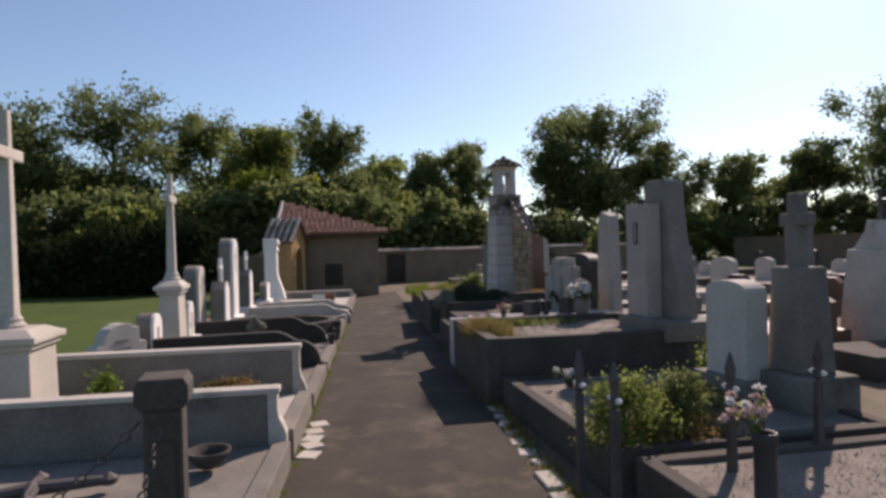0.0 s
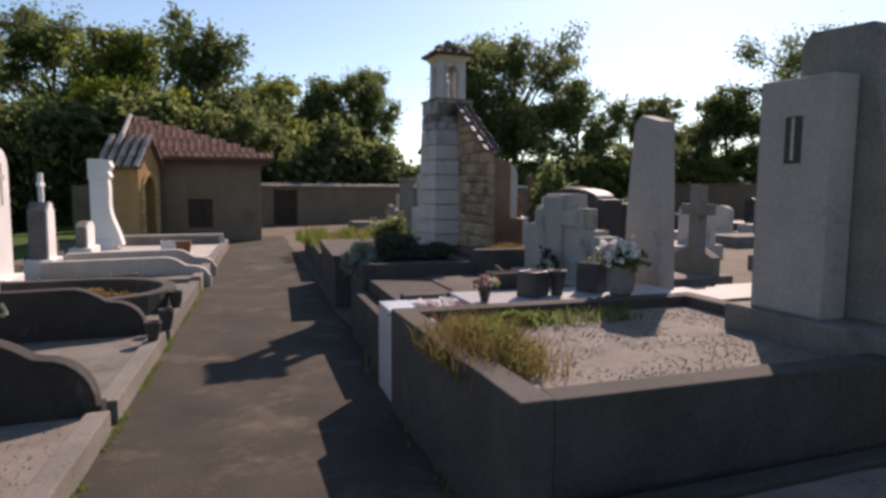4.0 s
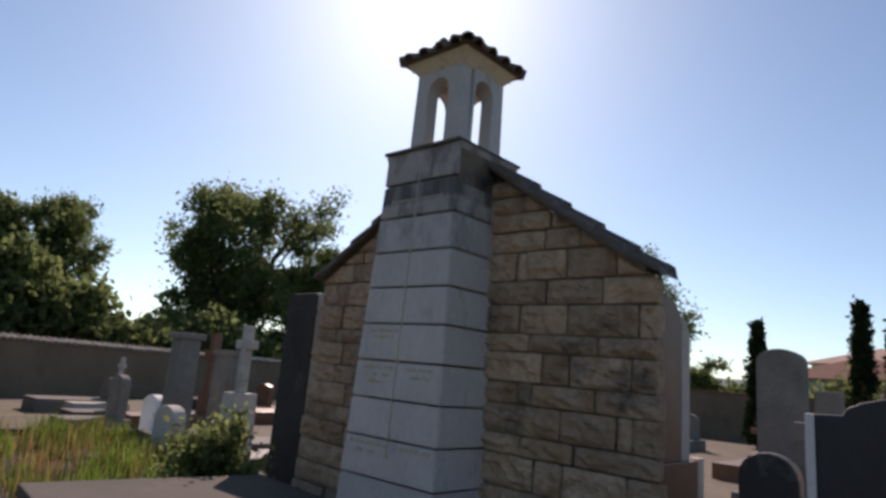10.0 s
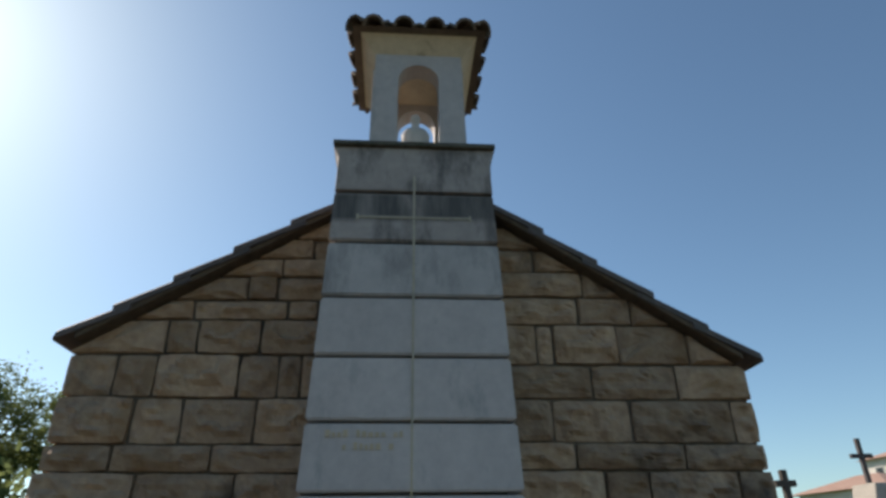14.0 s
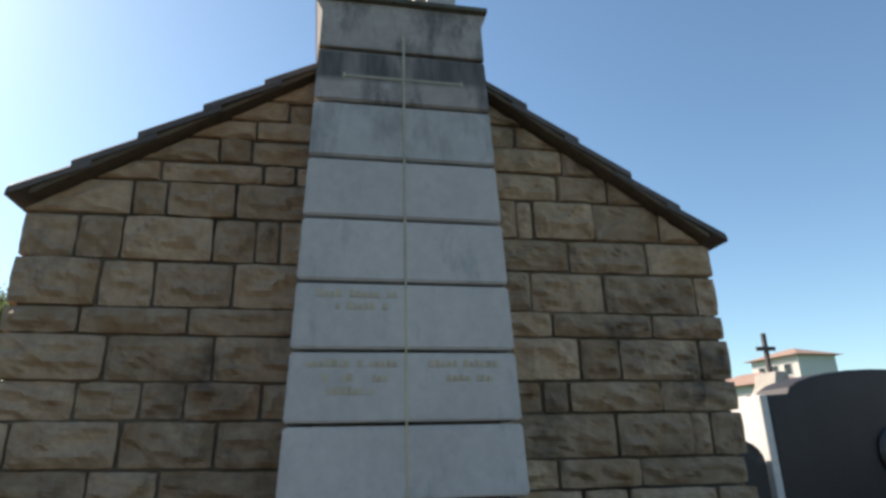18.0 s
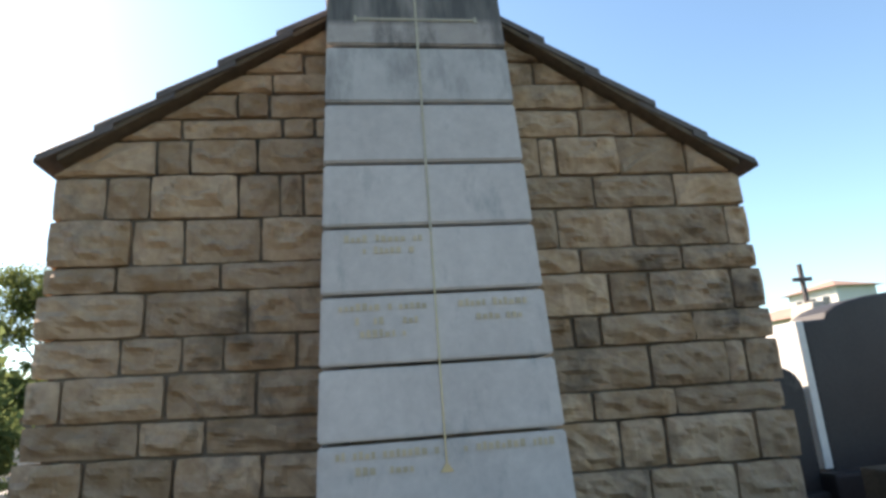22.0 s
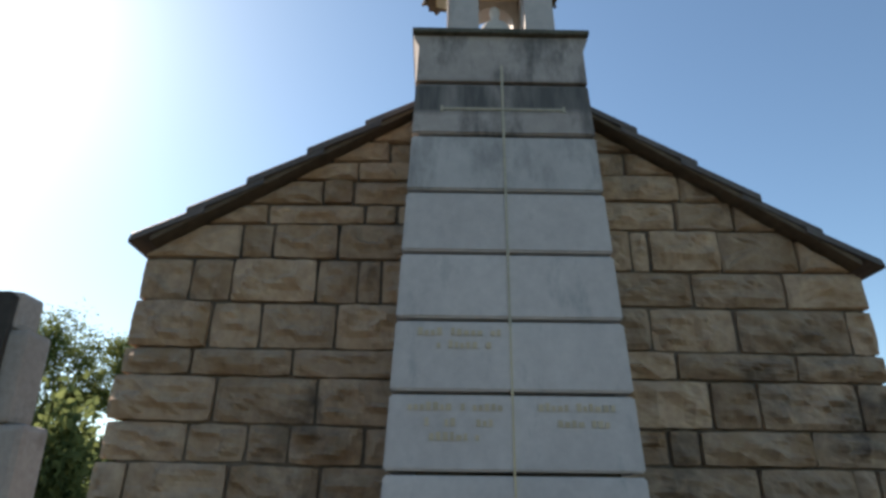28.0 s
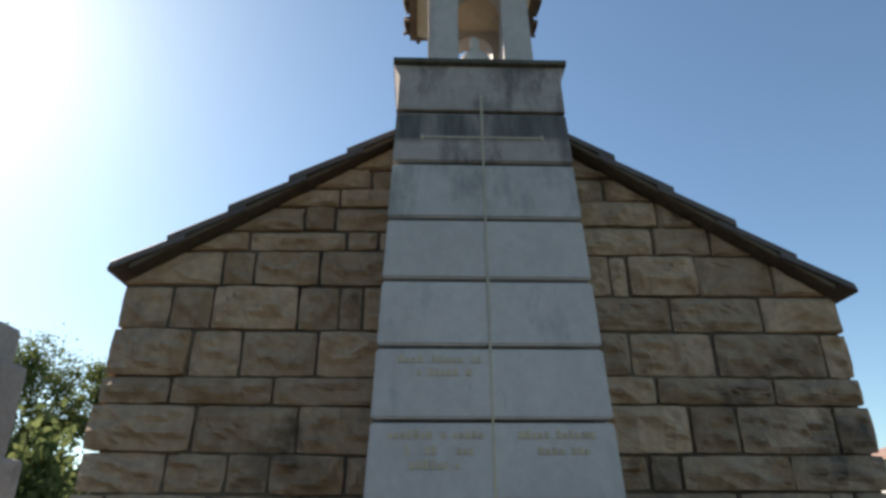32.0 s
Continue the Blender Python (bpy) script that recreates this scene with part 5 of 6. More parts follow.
# ---- stones between the chapel and the back wall ----
def upright(kind, x, y, w, h, t, mat, label, yaw=0):
    s = thing("headstone", label, "headstone", pose(x, y, 0, 0, 0, yaw), "headstones before the back wall")
    if kind == "cross":
        part("pedestal", box(0, t, -w / 2, w / 2, -0.05, h * 0.62, 0.015, top=(0.02, 0.03)), mat, s)
        part("shaft", box(t / 2 - 0.05, t / 2 + 0.05, -0.05, 0.05, h * 0.62, h, 0.012), mat, s)
        part("arm", box(t / 2 - 0.045, t / 2 + 0.045, -0.17, 0.17, h - 0.26, h - 0.16, 0.012), mat, s)
    elif kind == "round":
        part("slab", prism(arch(w, h, w * 0.3), 0, t, "x", 0.012), mat, s)
    else:
        part("slab", box(0, t, -w / 2, w / 2, -0.05, h, 0.015, top=(0.015, 0.03)), mat, s)
        part("coping", box(-0.03, t + 0.03, -w / 2 - 0.02, w / 2 + 0.02, h - 0.09, h, 0.015), mat, s)
    part("base", box(-0.9, t + 0.08, -w / 2 - 0.1, w / 2 + 0.1, -0.05, 0.3, 0.015), mat, s)


upright("cross", 5.0, 11.0, 0.34, 1.92, 0.3, LIMESTONE, "pale stone cross on a tall pedestal")
upright("column", 5.5, 13.5, 0.36, 1.86, 0.32, GREYSTONE, "grey stone pillar headstone with a coping")
upright("round", 4.9, 12.2, 0.5, 0.95, 0.16, LIMESTONE, "low pale round-headed limestone headstone")
upright("round", 5.9, 14.9, 0.55, 0.9, 0.16, WHITESTONE, "low white round-headed stone headstone")
upright("cross", 7.6, 21.0, 0.4, 1.4, 0.3, LIMESTONE, "pale stone cross near the back wall")
upright("column", 6.9, 12.6, 0.6, 1.9, 0.3, DARKTOMB, "dark granite pillar headstone with a coping")
upright("column", 7.2, 15.2, 0.7, 1.7, 0.3, GREYSTONE, "broad grey stone pillar headstone")
upright("round", 6.3, 17.4, 0.6, 1.1, 0.16, GREYSTONE, "weathered grey round-headed stone headstone")
upright("round", 6.9, 18.9, 0.6, 0.9, 0.16, DARKTOMB, "low dark granite round-headed headstone")
upright("round", 12.08, 7.43, 0.66, 2.4, 0.3, GREYSTONE, "tall grey rounded pillar headstone")

# ---- graves on the left-hand side ----
def panel_wall(x_end, y, length, h, z0=-0.05, t=0.13, mat=None):
    """A low grave wall running away from the path, with a coping and a scrolled end."""
    g = thing("grave_wall", "low pale stone grave wall with a moulded coping", "grave wall", pose(x_end, y, 0, 0, 0, -3), "low walls between the graves")
    part("wall", box(-length, -0.10, 0, t, z0, h - 0.05, 0.01), mat or GREYSTONE, g)
    part("coping", box(-length, 0.0, -0.025, t + 0.025, h - 0.05, h, 0.012), LIMESTONE, g)
    part("end", prism([(-0.10, z0), (0.05, z0), (0.05, 0.28), (0.02, 0.36), (-0.01, 0.42), (-0.02, 0.5), (-0.02, h - 0.05), (-0.10, h - 0.05)], -0.01, t + 0.01, "y", 0.008), LIMESTONE, g)
    return g


def scroll_wall(x_end, y, length, h, mat, drop=0.42, group="scrolled walls between the graves"):
    """A dark grave wall whose top falls in two curves towards the path."""
    g = thing("scrolled_grave_wall", "dark weathered grave wall with a curved scrolled top", "grave wall", pose(x_end, y, 0, 0, 0, -3), group)
    pts = [(-length, -0.05), (0, -0.05), (0, 0.20)]
    pts += [(-0.03 - 0.30 * (1 - math.cos(a)), 0.20 + (h - 0.34) * math.sin(a)) for a in [math.pi / 2 * i / 7 for i in range(8)]]
    pts += [(-0.38 - 0.30 * k / 6, h - 0.13 + 0.13 * math.sin(math.pi / 2 * k / 6)) for k in range(7)]
    pts += [(-length, h - 0.03)]
    part("wall", prism(pts, 0, 0.16, "y", 0.012), mat, g)
    return g


panel_wall(-0.34, -1.16, 3.2, 0.67)
panel_wall(-0.19, 0.56, 2.6, 0.77)
for y, h in ((2.62, 0.66), (4.98, 0.62)):
    scroll_wall(0.07 if y < 4 else 0.20, y, 2.3, h, SCROLLSTONE)
# beds and kerbs between the walls
def bed(y0, y1, z, mat, label, x0=-2.4, kerb=GREYSTONE):
    g = thing("grave_bed", label, "grave", pose(0, 0, 0))
    a0, a1 = edge_left(y0), edge_left(y1)
    part("bed", prism([(x0, y0), (a0 - 0.12, y0), (a1 - 0.12, y1), (x0, y1)], -0.05, z, "z"), mat, g)
    part("kerb", prism([(a0 - 0.12, y0), (a0 + 0.02, y0), (a1 + 0.02, y1), (a1 - 0.12, y1)], -0.05, z + 0.03, "z", 0.01), kerb, g)
    return g


bed(-4.6, -1.2, 0.20, GREYSTONE, "grave covered by a plain grey stone slab", -3.0)
bed(-1.0, 0.5, 0.24, LIMESTONE, "grave with a pale flat stone bed")
b = bed(0.75, 2.6, 0.14, GRAVEL, "grave with a bed of grey gravel")
pebbles("gravel", b, -2.0, -0.1, 0.8, 2.55, 0.145, 1500, GRAVEL, 11)
bed(2.8, 4.95, 0.14, GREYSTONE, "grave with a plain stone bed")
bed(5.2, 8.2, 0.18, GREYSTONE, "grave with a grey stone surround", -2.0)
bed(8.4, 11.5, 0.22, GREYSTONE, "pale stone-edged grave with a grey slab", -1.6)
bed(11.6, 15.6, 0.22, LIMESTONE, "pale limestone-edged grave with a flat bed", -1.4)

# monument crosses on pedestals
def cross_monument(x, y, z, deep, wide, ped_h, total, label, yaw=0):
    c = thing("cross_monument", label, "cross", pose(x, y, z, 0, 0, yaw))
    d, w = deep / 2, wide / 2
    part("plinth", box(-d - 0.09, d + 0.09, -w - 0.09, w + 0.09, -0.1, ped_h * 0.22, 0.02), LIMESTONE, c)
    part("pedestal", box(-d, d, -w, w, ped_h * 0.22, ped_h * 0.82, 0.012, top=(0.015, 0.015)), LIMESTONE, c)
    part("moulding", box(-d - 0.02, d + 0.02, -w - 0.02, w + 0.02, ped_h * 0.82, ped_h * 0.87, 0.018), LIMESTONE, c)
    part("cornice", box(-d - 0.055, d + 0.055, -w - 0.055, w + 0.055, ped_h * 0.87, ped_h * 0.925, 0.014), LIMESTONE, c)
    part("cap", box(-d - 0.03, d + 0.03, -w - 0.03, w + 0.03, ped_h * 0.925, ped_h * 0.98, 0.01, top=(d * 0.35, w * 0.45)), LIMESTONE, c)
    s = 0.066
    part("neck", lathe([(s * 1.9, ped_h * 0.97), (s * 2.0, ped_h * 1.0), (s * 1.5, ped_h * 1.03), (s * 1.6, ped_h * 1.05), (s * 1.15, ped_h * 1.09), (s, ped_h * 1.13)], 16), LIMESTONE, c, "ringed foot of the shaft")
    part("shaft", box(-s, s, -s, s, ped_h * 1.05, total, 0.02, top=(0.025, 0.025)), LIMESTONE, c)
    part("arm", box(-s * 0.8, s * 0.8, -0.25, 0.25, total - 0.45, total - 0.34, 0.02), LIMESTONE, c)
    return c


cross_monument(-2.72, -0.25, 0.1, 0.56, 0.62, 1.10, 3.04, "tall weathered stone cross on a moulded pedestal")
cross_monument(-2.17, 3.80, 0.14, 0.30, 0.54, 1.28, 2.90, "weathered stone cross on a square pedestal")


def headstone(kind, x, y, h, w, t, mat, label, z=0.0):
    """An upright stone facing the path (towards +x)."""
    s = thing("headstone", label, "headstone", pose(x, y, z, 0, 0, -3))
    part("base", box(-0.12, t + 0.10, -w / 2 - 0.08, w / 2 + 0.08, -0.1, 0.42, 0.02), mat, s)
    # grey bodies carry weathering and painted side shade, pale faces carry painted sunlight
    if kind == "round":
        part("slab", prism(arch(w, h, w * 0.42), -0.08, t * 0.7, "x", 0.015), GREYSTONE, s, "grey body, weathering and side shade in its colour")
        part("face", prism(arch(w * 0.98, h - 0.01, w * 0.41), t * 0.7, t, "x", 0.01), mat, s, "pale face, sunlight put into its colour")
        part("cross", box(t, t + 0.012, -0.03, 0.03, h - 0.75, h - 0.2, 0.003), LIMESTONE, s)
        part("cross_arm", box(t, t + 0.012, -0.11, 0.11, h - 0.42, h - 0.36, 0.003), LIMESTONE, s)
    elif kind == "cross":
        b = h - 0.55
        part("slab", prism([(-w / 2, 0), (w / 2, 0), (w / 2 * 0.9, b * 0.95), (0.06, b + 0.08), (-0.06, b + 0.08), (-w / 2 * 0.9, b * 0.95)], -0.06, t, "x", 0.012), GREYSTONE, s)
        part("face", prism([(-w / 2 * 0.96, 0), (w / 2 * 0.96, 0), (w / 2 * 0.86, b * 0.94), (0.05, b + 0.07), (-0.05, b + 0.07), (-w / 2 * 0.86, b * 0.94)], t, t + 0.03, "x", 0.006), mat, s, "pale face, sunlight put into its colour")
        part("cross", box(t / 2 - 0.035, t / 2 + 0.035, -0.04, 0.04, b + 0.05, h, 0.01), mat, s)
        part("cross_arm", box(t / 2 - 0.03, t / 2 + 0.03, -0.14, 0.14, h - 0.22, h - 0.15, 0.01), mat, s)
    elif kind == "column":
        sweep = [(t + 0.26 * (1 - k) ** 2.2 + 0.02 * math.sin(k * 9), 0.3 + (h - 0.75) * k) for k in [i / 10 for i in range(11)]]
        part("shaft", prism([(-0.02, 0.3)] + sweep + [(-0.02, h - 0.45)], -w / 2, w / 2, "y", 0.012), mat, s)
        part("capital", prism([(-0.04, h - 0.45), (t, h - 0.45), (t + 0.06, h - 0.38), (t + 0.02, h - 0.26), (t + 0.09, h - 0.16), (t + 0.05, h - 0.03), (t - 0.08, h), (-0.04, h)], -w / 2 - 0.03, w / 2 + 0.03, "y", 0.015), mat, s, "carved scrolled head")
    else:
        # a white stone gets a grey body, its side shade put into the colour
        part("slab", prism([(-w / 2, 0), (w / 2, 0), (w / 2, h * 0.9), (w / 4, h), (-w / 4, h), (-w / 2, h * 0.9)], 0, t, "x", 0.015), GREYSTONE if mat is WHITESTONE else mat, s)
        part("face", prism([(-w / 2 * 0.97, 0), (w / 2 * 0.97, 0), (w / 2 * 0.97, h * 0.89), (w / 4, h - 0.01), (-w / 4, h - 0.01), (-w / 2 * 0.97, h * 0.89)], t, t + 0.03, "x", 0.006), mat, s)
    return s


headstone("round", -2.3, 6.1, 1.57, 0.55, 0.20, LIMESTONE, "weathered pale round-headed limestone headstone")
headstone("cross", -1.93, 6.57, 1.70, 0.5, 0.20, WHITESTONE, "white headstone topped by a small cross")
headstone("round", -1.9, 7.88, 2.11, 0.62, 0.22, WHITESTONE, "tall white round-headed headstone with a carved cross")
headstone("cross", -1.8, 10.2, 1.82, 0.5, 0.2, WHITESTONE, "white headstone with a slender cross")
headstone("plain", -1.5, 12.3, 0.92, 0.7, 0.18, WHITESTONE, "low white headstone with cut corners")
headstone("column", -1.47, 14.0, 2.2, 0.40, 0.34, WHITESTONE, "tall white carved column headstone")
sc = thing("scrolled_headstone", "pale shouldered limestone headstone with a stepped outline", "headstone", pose(-2.58, 2.42, 0.05, 0, 0, -38))
pts = [(-0.37, 0), (0.37, 0), (0.37, 0.58), (0.34, 0.60), (0.26, 0.61), (0.255, 0.78), (0.24, 0.80), (0.16, 0.81), (0.13, 0.845), (0.04, 0.86), (-0.06, 0.85), (-0.17, 0.80), (-0.24, 0.73), (-0.265, 0.61), (-0.34, 0.60), (-0.37, 0.58)]
part("slab", prism(pts, -0.1, 0.1, "x", 0.012), LIMESTONE, sc)
part("letter_bar", box(0.1, 0.108, -0.10, 0.10, 0.62, 0.645, 0.002), GREYSTONE, sc)
part("letter_bar", box(0.1, 0.108, -0.14, 0.13, 0.52, 0.545, 0.002), GREYSTONE, sc)
part("base", box(-0.2, 0.2, -0.46, 0.46, -0.1, 0.14, 0.02), GREYSTONE, sc)
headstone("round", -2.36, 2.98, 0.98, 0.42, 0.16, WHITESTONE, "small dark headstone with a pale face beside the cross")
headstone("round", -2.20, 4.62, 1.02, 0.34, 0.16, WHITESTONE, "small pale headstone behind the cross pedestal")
headstone("plain", -2.2, 9.0, 0.62, 0.6, 0.24, DARKSTONE, "low dark weathered stone headstone")
headstone("plain", -2.0, 11.2, 0.72, 0.6, 0.24, DARKSTONE, "low dark stone with cut corners")

# rounded grave borders further on
def round_border(y0, y1, x_in, x_out, h, mat, label):
    """A grave border like a horseshoe, its round end towards the path."""
    g = thing("horseshoe_grave", label, "grave")
    r = (y1 - y0) / 2
    c = (y0 + y1) / 2
    def ring(rr):
        pts = [(x_in, c - rr)]
        pts += [(x_out - r + rr * math.sin(a), c - rr * math.cos(a)) for a in [math.pi * i / 16 for i in range(17)]]
        return pts + [(x_in, c + rr)]
    out, inn = ring(r), ring(r - 0.16)
    part("border", prism(out + inn[::-1], -0.05, h, "z", 0.02), mat, g)
    part("bed", prism(ring(r - 0.165), -0.05, h * 0.45, "z"), GRAVEL, g)
    return g


round_border(5.5, 7.4, -1.6, 0.42, 0.42, DARKSTONE, "dark stone grave border with a rounded end")
scroll_wall(0.86, 8.9, 2.4, 0.50, LIMESTONE)
scroll_wall(0.98, 10.2, 2.4, 0.50, LIMESTONE)
panel_wall(1.26, 14.6, 2.4, 0.46)

# ---- things on and beside the nearest left-hand grave ----
post = thing("stone_post", "square dark stone grave post with a stepped cap", "post", pose(-0.70, -3.62, 0.22, 0, 0, 4))
part("shaft", box(-0.085, 0.085, -0.085, 0.085, -0.02, 0.92, 0.014, top=(0.004, 0.004)), DARKSTONE, post)
part("cap", prism([(-0.085, 0.92), (-0.11, 0.95), (-0.11, 1.02), (-0.09, 1.055), (0.09, 1.055), (0.11, 1.02), (0.11, 0.95), (0.085, 0.92)], -0.105, 0.105, "y", 0.01), DARKSTONE, post)
part("panel", box(-0.05, 0.05, -0.092, -0.08, 0.1, 0.78, 0.004), DARKSTONE, post)
copy_thing(post, pose(-2.95, -3.7, 0.20, 0, 0, 3))
chain = thing("iron_chain", "rusted iron chain hanging between the grave posts", "chain", pose(0, 0, 0))


def links(a, b, sag, count):
    for i in range(count):
        k = (i + 0.5) / count
        p = Vector(a).lerp(Vector(b), k) - Vector((0, 0, sag * 4 * k * (1 - k)))
        ring = [(math.cos(t) * 0.026, math.sin(t) * 0.016, 0) for t in [2 * math.pi * j / 10 for j in range(11)]]
        bm = tube(ring, 0.005, 5)
        ob = part("link", bm, IRON, chain)
        d = (Vector(b) - Vector(a)).normalized()
        slope = math.atan2(-sag * 4 * (1 - 2 * k) + (b[2] - a[2]), (Vector(b) - Vector(a)).length)
        ob.matrix_basis = Matrix.Translation(p) @ Matrix.Rotation(math.atan2(d.y, d.x), 4, "Z") @ Matrix.Rotation(-slope, 4, "Y") @ Matrix.Rotation(radians(90 * (i % 2)), 4, "X")


links((-0.80, -3.62, 1.08), (-2.85, -3.70, 1.08), 0.55, 46)
links((-0.70, -3.73, 1.08), (-0.95, -5.5, 1.0), 0.55, 40)
cr = thing("fallen_iron_cross", "rusted iron cross lying on the grave slab", "cross", pose(-1.75, -2.0, 0.24, 0, 0, 12))
part("bar", tube([(-0.42, 0, 0.04), (-0.1, 0.01, 0.055), (0.3, 0, 0.045)], [0.035, 0.05, 0.035], 8), IRON, cr)
part("arm", tube([(-0.12, -0.26, 0.04), (-0.12, 0, 0.06), (-0.12, 0.26, 0.04)], [0.034, 0.05, 0.034], 8), IRON, cr)
for x, y in ((-0.44, 0), (0.32, 0), (-0.12, -0.24), (-0.12, 0.24)):
    part("bud", lathe([(0.0, -0.05), (0.055, -0.03), (0.062, 0.01), (0.0, 0.05)], 8, (x, y, 0.05)), IRON, cr)
bowl = thing("stone_bowl", "shallow dark stone flower bowl, empty", "bowl", pose(-0.83, -1.7, 0.23))
part("bowl", lathe([(0.06, 0), (0.08, 0.02), (0.15, 0.09), (0.165, 0.13), (0.145, 0.13), (0.12, 0.08), (0.03, 0.04)], 20), DARKSTONE, bowl, smooth=True)
urn = thing("urn_plant", "white stone urn with a green plant", "urn", pose(-1.85, -0.62, 0.24))
part("urn", lathe([(0.07, 0), (0.075, 0.03), (0.03, 0.07), (0.035, 0.10), (0.095, 0.17), (0.10, 0.22), (0.085, 0.25), (0.1, 0.27), (0.08, 0.27)], 16), WHITESTONE, urn, smooth=True)
leaves("foliage", [(0, 0, 0.34), (0.05, 0.03, 0.42), (-0.05, 0.02, 0.40), (0.02, -0.05, 0.48)], (0.07, 0.07, 0.08), 60, 0.03, LEAF_LIME, urn, seed=701)
rng = random.Random(71)
edge = thing("edging_stones", "broken pale edging stones along the path", "edging", pose(0, 0, 0))
for i in range(5):
    y = -0.95 + 0.24 * i
    x = edge_left(y) + 0.13
    q = part("stone", box(-0.09, 0.09, -0.10, 0.10, -0.02, 0.022 + rng.uniform(0, 0.015), 0.012), LIMESTONE, edge)
    q.matrix_basis = pose(x + rng.uniform(-0.02, 0.02), y, 0, 0, 0, rng.uniform(-22, 22))
for i in range(8):
    y = -1.98 + 0.29 * i
    w, d = rng.uniform(0.05, 0.09), rng.uniform(0.08, 0.13)
    q = part("stone", box(-w, w, -d, d, -0.02, 0.018 + rng.uniform(0, 0.02), 0.012, top=(0.012, 0.02)), LIMESTONE, edge)
    q.matrix_basis = pose(edge_right(y) - 0.05 + rng.uniform(-0.03, 0.03), y, 0, 0, 0, rng.uniform(-25, 25))
for i in range(7):
    y = -4.6 + 0.42 * i
    q = part("stone", box(-0.08, 0.08, -0.17, 0.17, -0.02, 0.03 + rng.uniform(0, 0.02), 0.014), LIMESTONE, edge)
    q.matrix_basis = pose(edge_right(y) - 0.10 + rng.uniform(-0.03, 0.03), y, 0, 0, 0, rng.uniform(-6, 6))
for x, y, h in ((0.26, 4.55, 0.17), (0.36, 5.0, 0.2), (0.42, 6.05, 0.22), (0.05, 9.4, 0.3)):
    vase(x, y, 0.18, h, 0.075, DARKSTONE, "small dark stone vase on the grave edge")
# flower box and stones on the pale graves further on
trough(0.20, 12.6, 0.25, 0.5, 0.3, 0.22, 0, WHITESTONE, "white stone flower trough on the pale grave")
trough(-0.3, 7.9, 0.2, 0.34, 0.22, 0.2, 10, GREYSTONE, "grey stone flower box on the grave")
v = vase(0.42, 11.0, 0.25, 0.34, 0.14, TERRACOTTA, "dark red rounded pot on the pale grave")

trough(-0.76, -0.64, 0.243, 0.62, 0.30, 0.29, -3, LIMESTONE, "pale stone trough with dry brown succulents")

# ---- brick shrine beside the hut ----
sh = thing("brick_shrine", "little ochre brick shrine with an arched niche and clay tile roof", "shrine", pose(-0.512, 17.11, 0, 0, 0, -25))
# local x points out of the niche
SW, SD, SE, SA = 1.10, 1.0, 2.12, 2.86
part("side_wall", box(-SD, -0.05, -SW / 2, -SW / 2 + 0.16, 0, SE, 0.01), OCHRE, sh)
part("side_wall", box(-SD, -0.05, SW / 2 - 0.16, SW / 2, 0, SE, 0.01), OCHRE, sh)
part("back_wall", prism([(-SW / 2 + 0.16, 0), (SW / 2 - 0.16, 0), (SW / 2 - 0.16, SE), (0, SA - 0.06), (-SW / 2 + 0.16, SE)], -SD, -SD + 0.16, "x"), OCHRE, sh)
ow, sp = 0.28, 1.55
pts = [(-SW / 2, 0), (-ow, 0), (-ow, sp)] + [(-ow * math.cos(math.pi * i / 10), sp + ow * 1.2 * math.sin(math.pi * i / 10)) for i in range(1, 10)] + [(ow, sp), (ow, 0), (SW / 2, 0), (SW / 2, SE), (0, SA), (-SW / 2, SE)]
part("front", prism(pts, -0.05, 0.0, "x"), OCHRE, sh)
for i in range(11):
    a0, a1 = math.pi * i / 11 + 0.02, math.pi * (i + 1) / 11 - 0.02
    q = [(-(ow + d) * math.cos(a), sp + (ow + d) * 1.2 * math.sin(a)) for d, a in ((0, a0), (0, a1), (0.10, a1), (0.10, a0))]
    part("brick", prism(q, -0.02, 0.03 + 0.006 * (i % 3), "x", 0.006), PALEOCHRE, sh)
for sgn in (-1, 1):
    for i in range(17):
        a, b = sgn * ow, sgn * (ow + (0.12 if i % 2 else 0.19))
        part("brick", box(-0.02, 0.03 + 0.008 * (i % 3), min(a, b), max(a, b), 0.02 + i * 0.089, 0.10 + i * 0.089, 0.008), PALEOCHRE, sh)
part("floor_slab", box(-SD, 0.12, -SW / 2 - 0.06, SW / 2 + 0.06, -0.1, 0.14, 0.02), LIMESTONE, sh)
for sgn in (-1, 1):
    pts = [(sgn * (SW / 2 + 0.12), SE - 0.06), (0, SA + 0.02), (0, SA + 0.07), (sgn * (SW / 2 + 0.12), SE - 0.01)]
    part("roof_slope", prism(pts, -SD - 0.1, 0.14, "x"), DUSKTILE, sh)
rng = random.Random(31)
slope = math.degrees(math.atan2(SA + 0.05 - SE, SW / 2 + 0.12))
for sgn in (-1, 1):
    for i in range(5):
        for r in range(3):
            y0 = (SW / 2 + 0.16) - r * 0.25
            z0 = SE - 0.02 + r * 0.25 * math.tan(radians(slope))
            lay(OLD_TILE_MESH, "tile", sh, pose(-SD - 0.0 + 0.26 * i, sgn * y0, z0, 0, 0, 0 if sgn < 0 else 180) @ pose(0, 0, 0, slope + rng.uniform(-1, 3), 0, rng.uniform(-2, 2)))

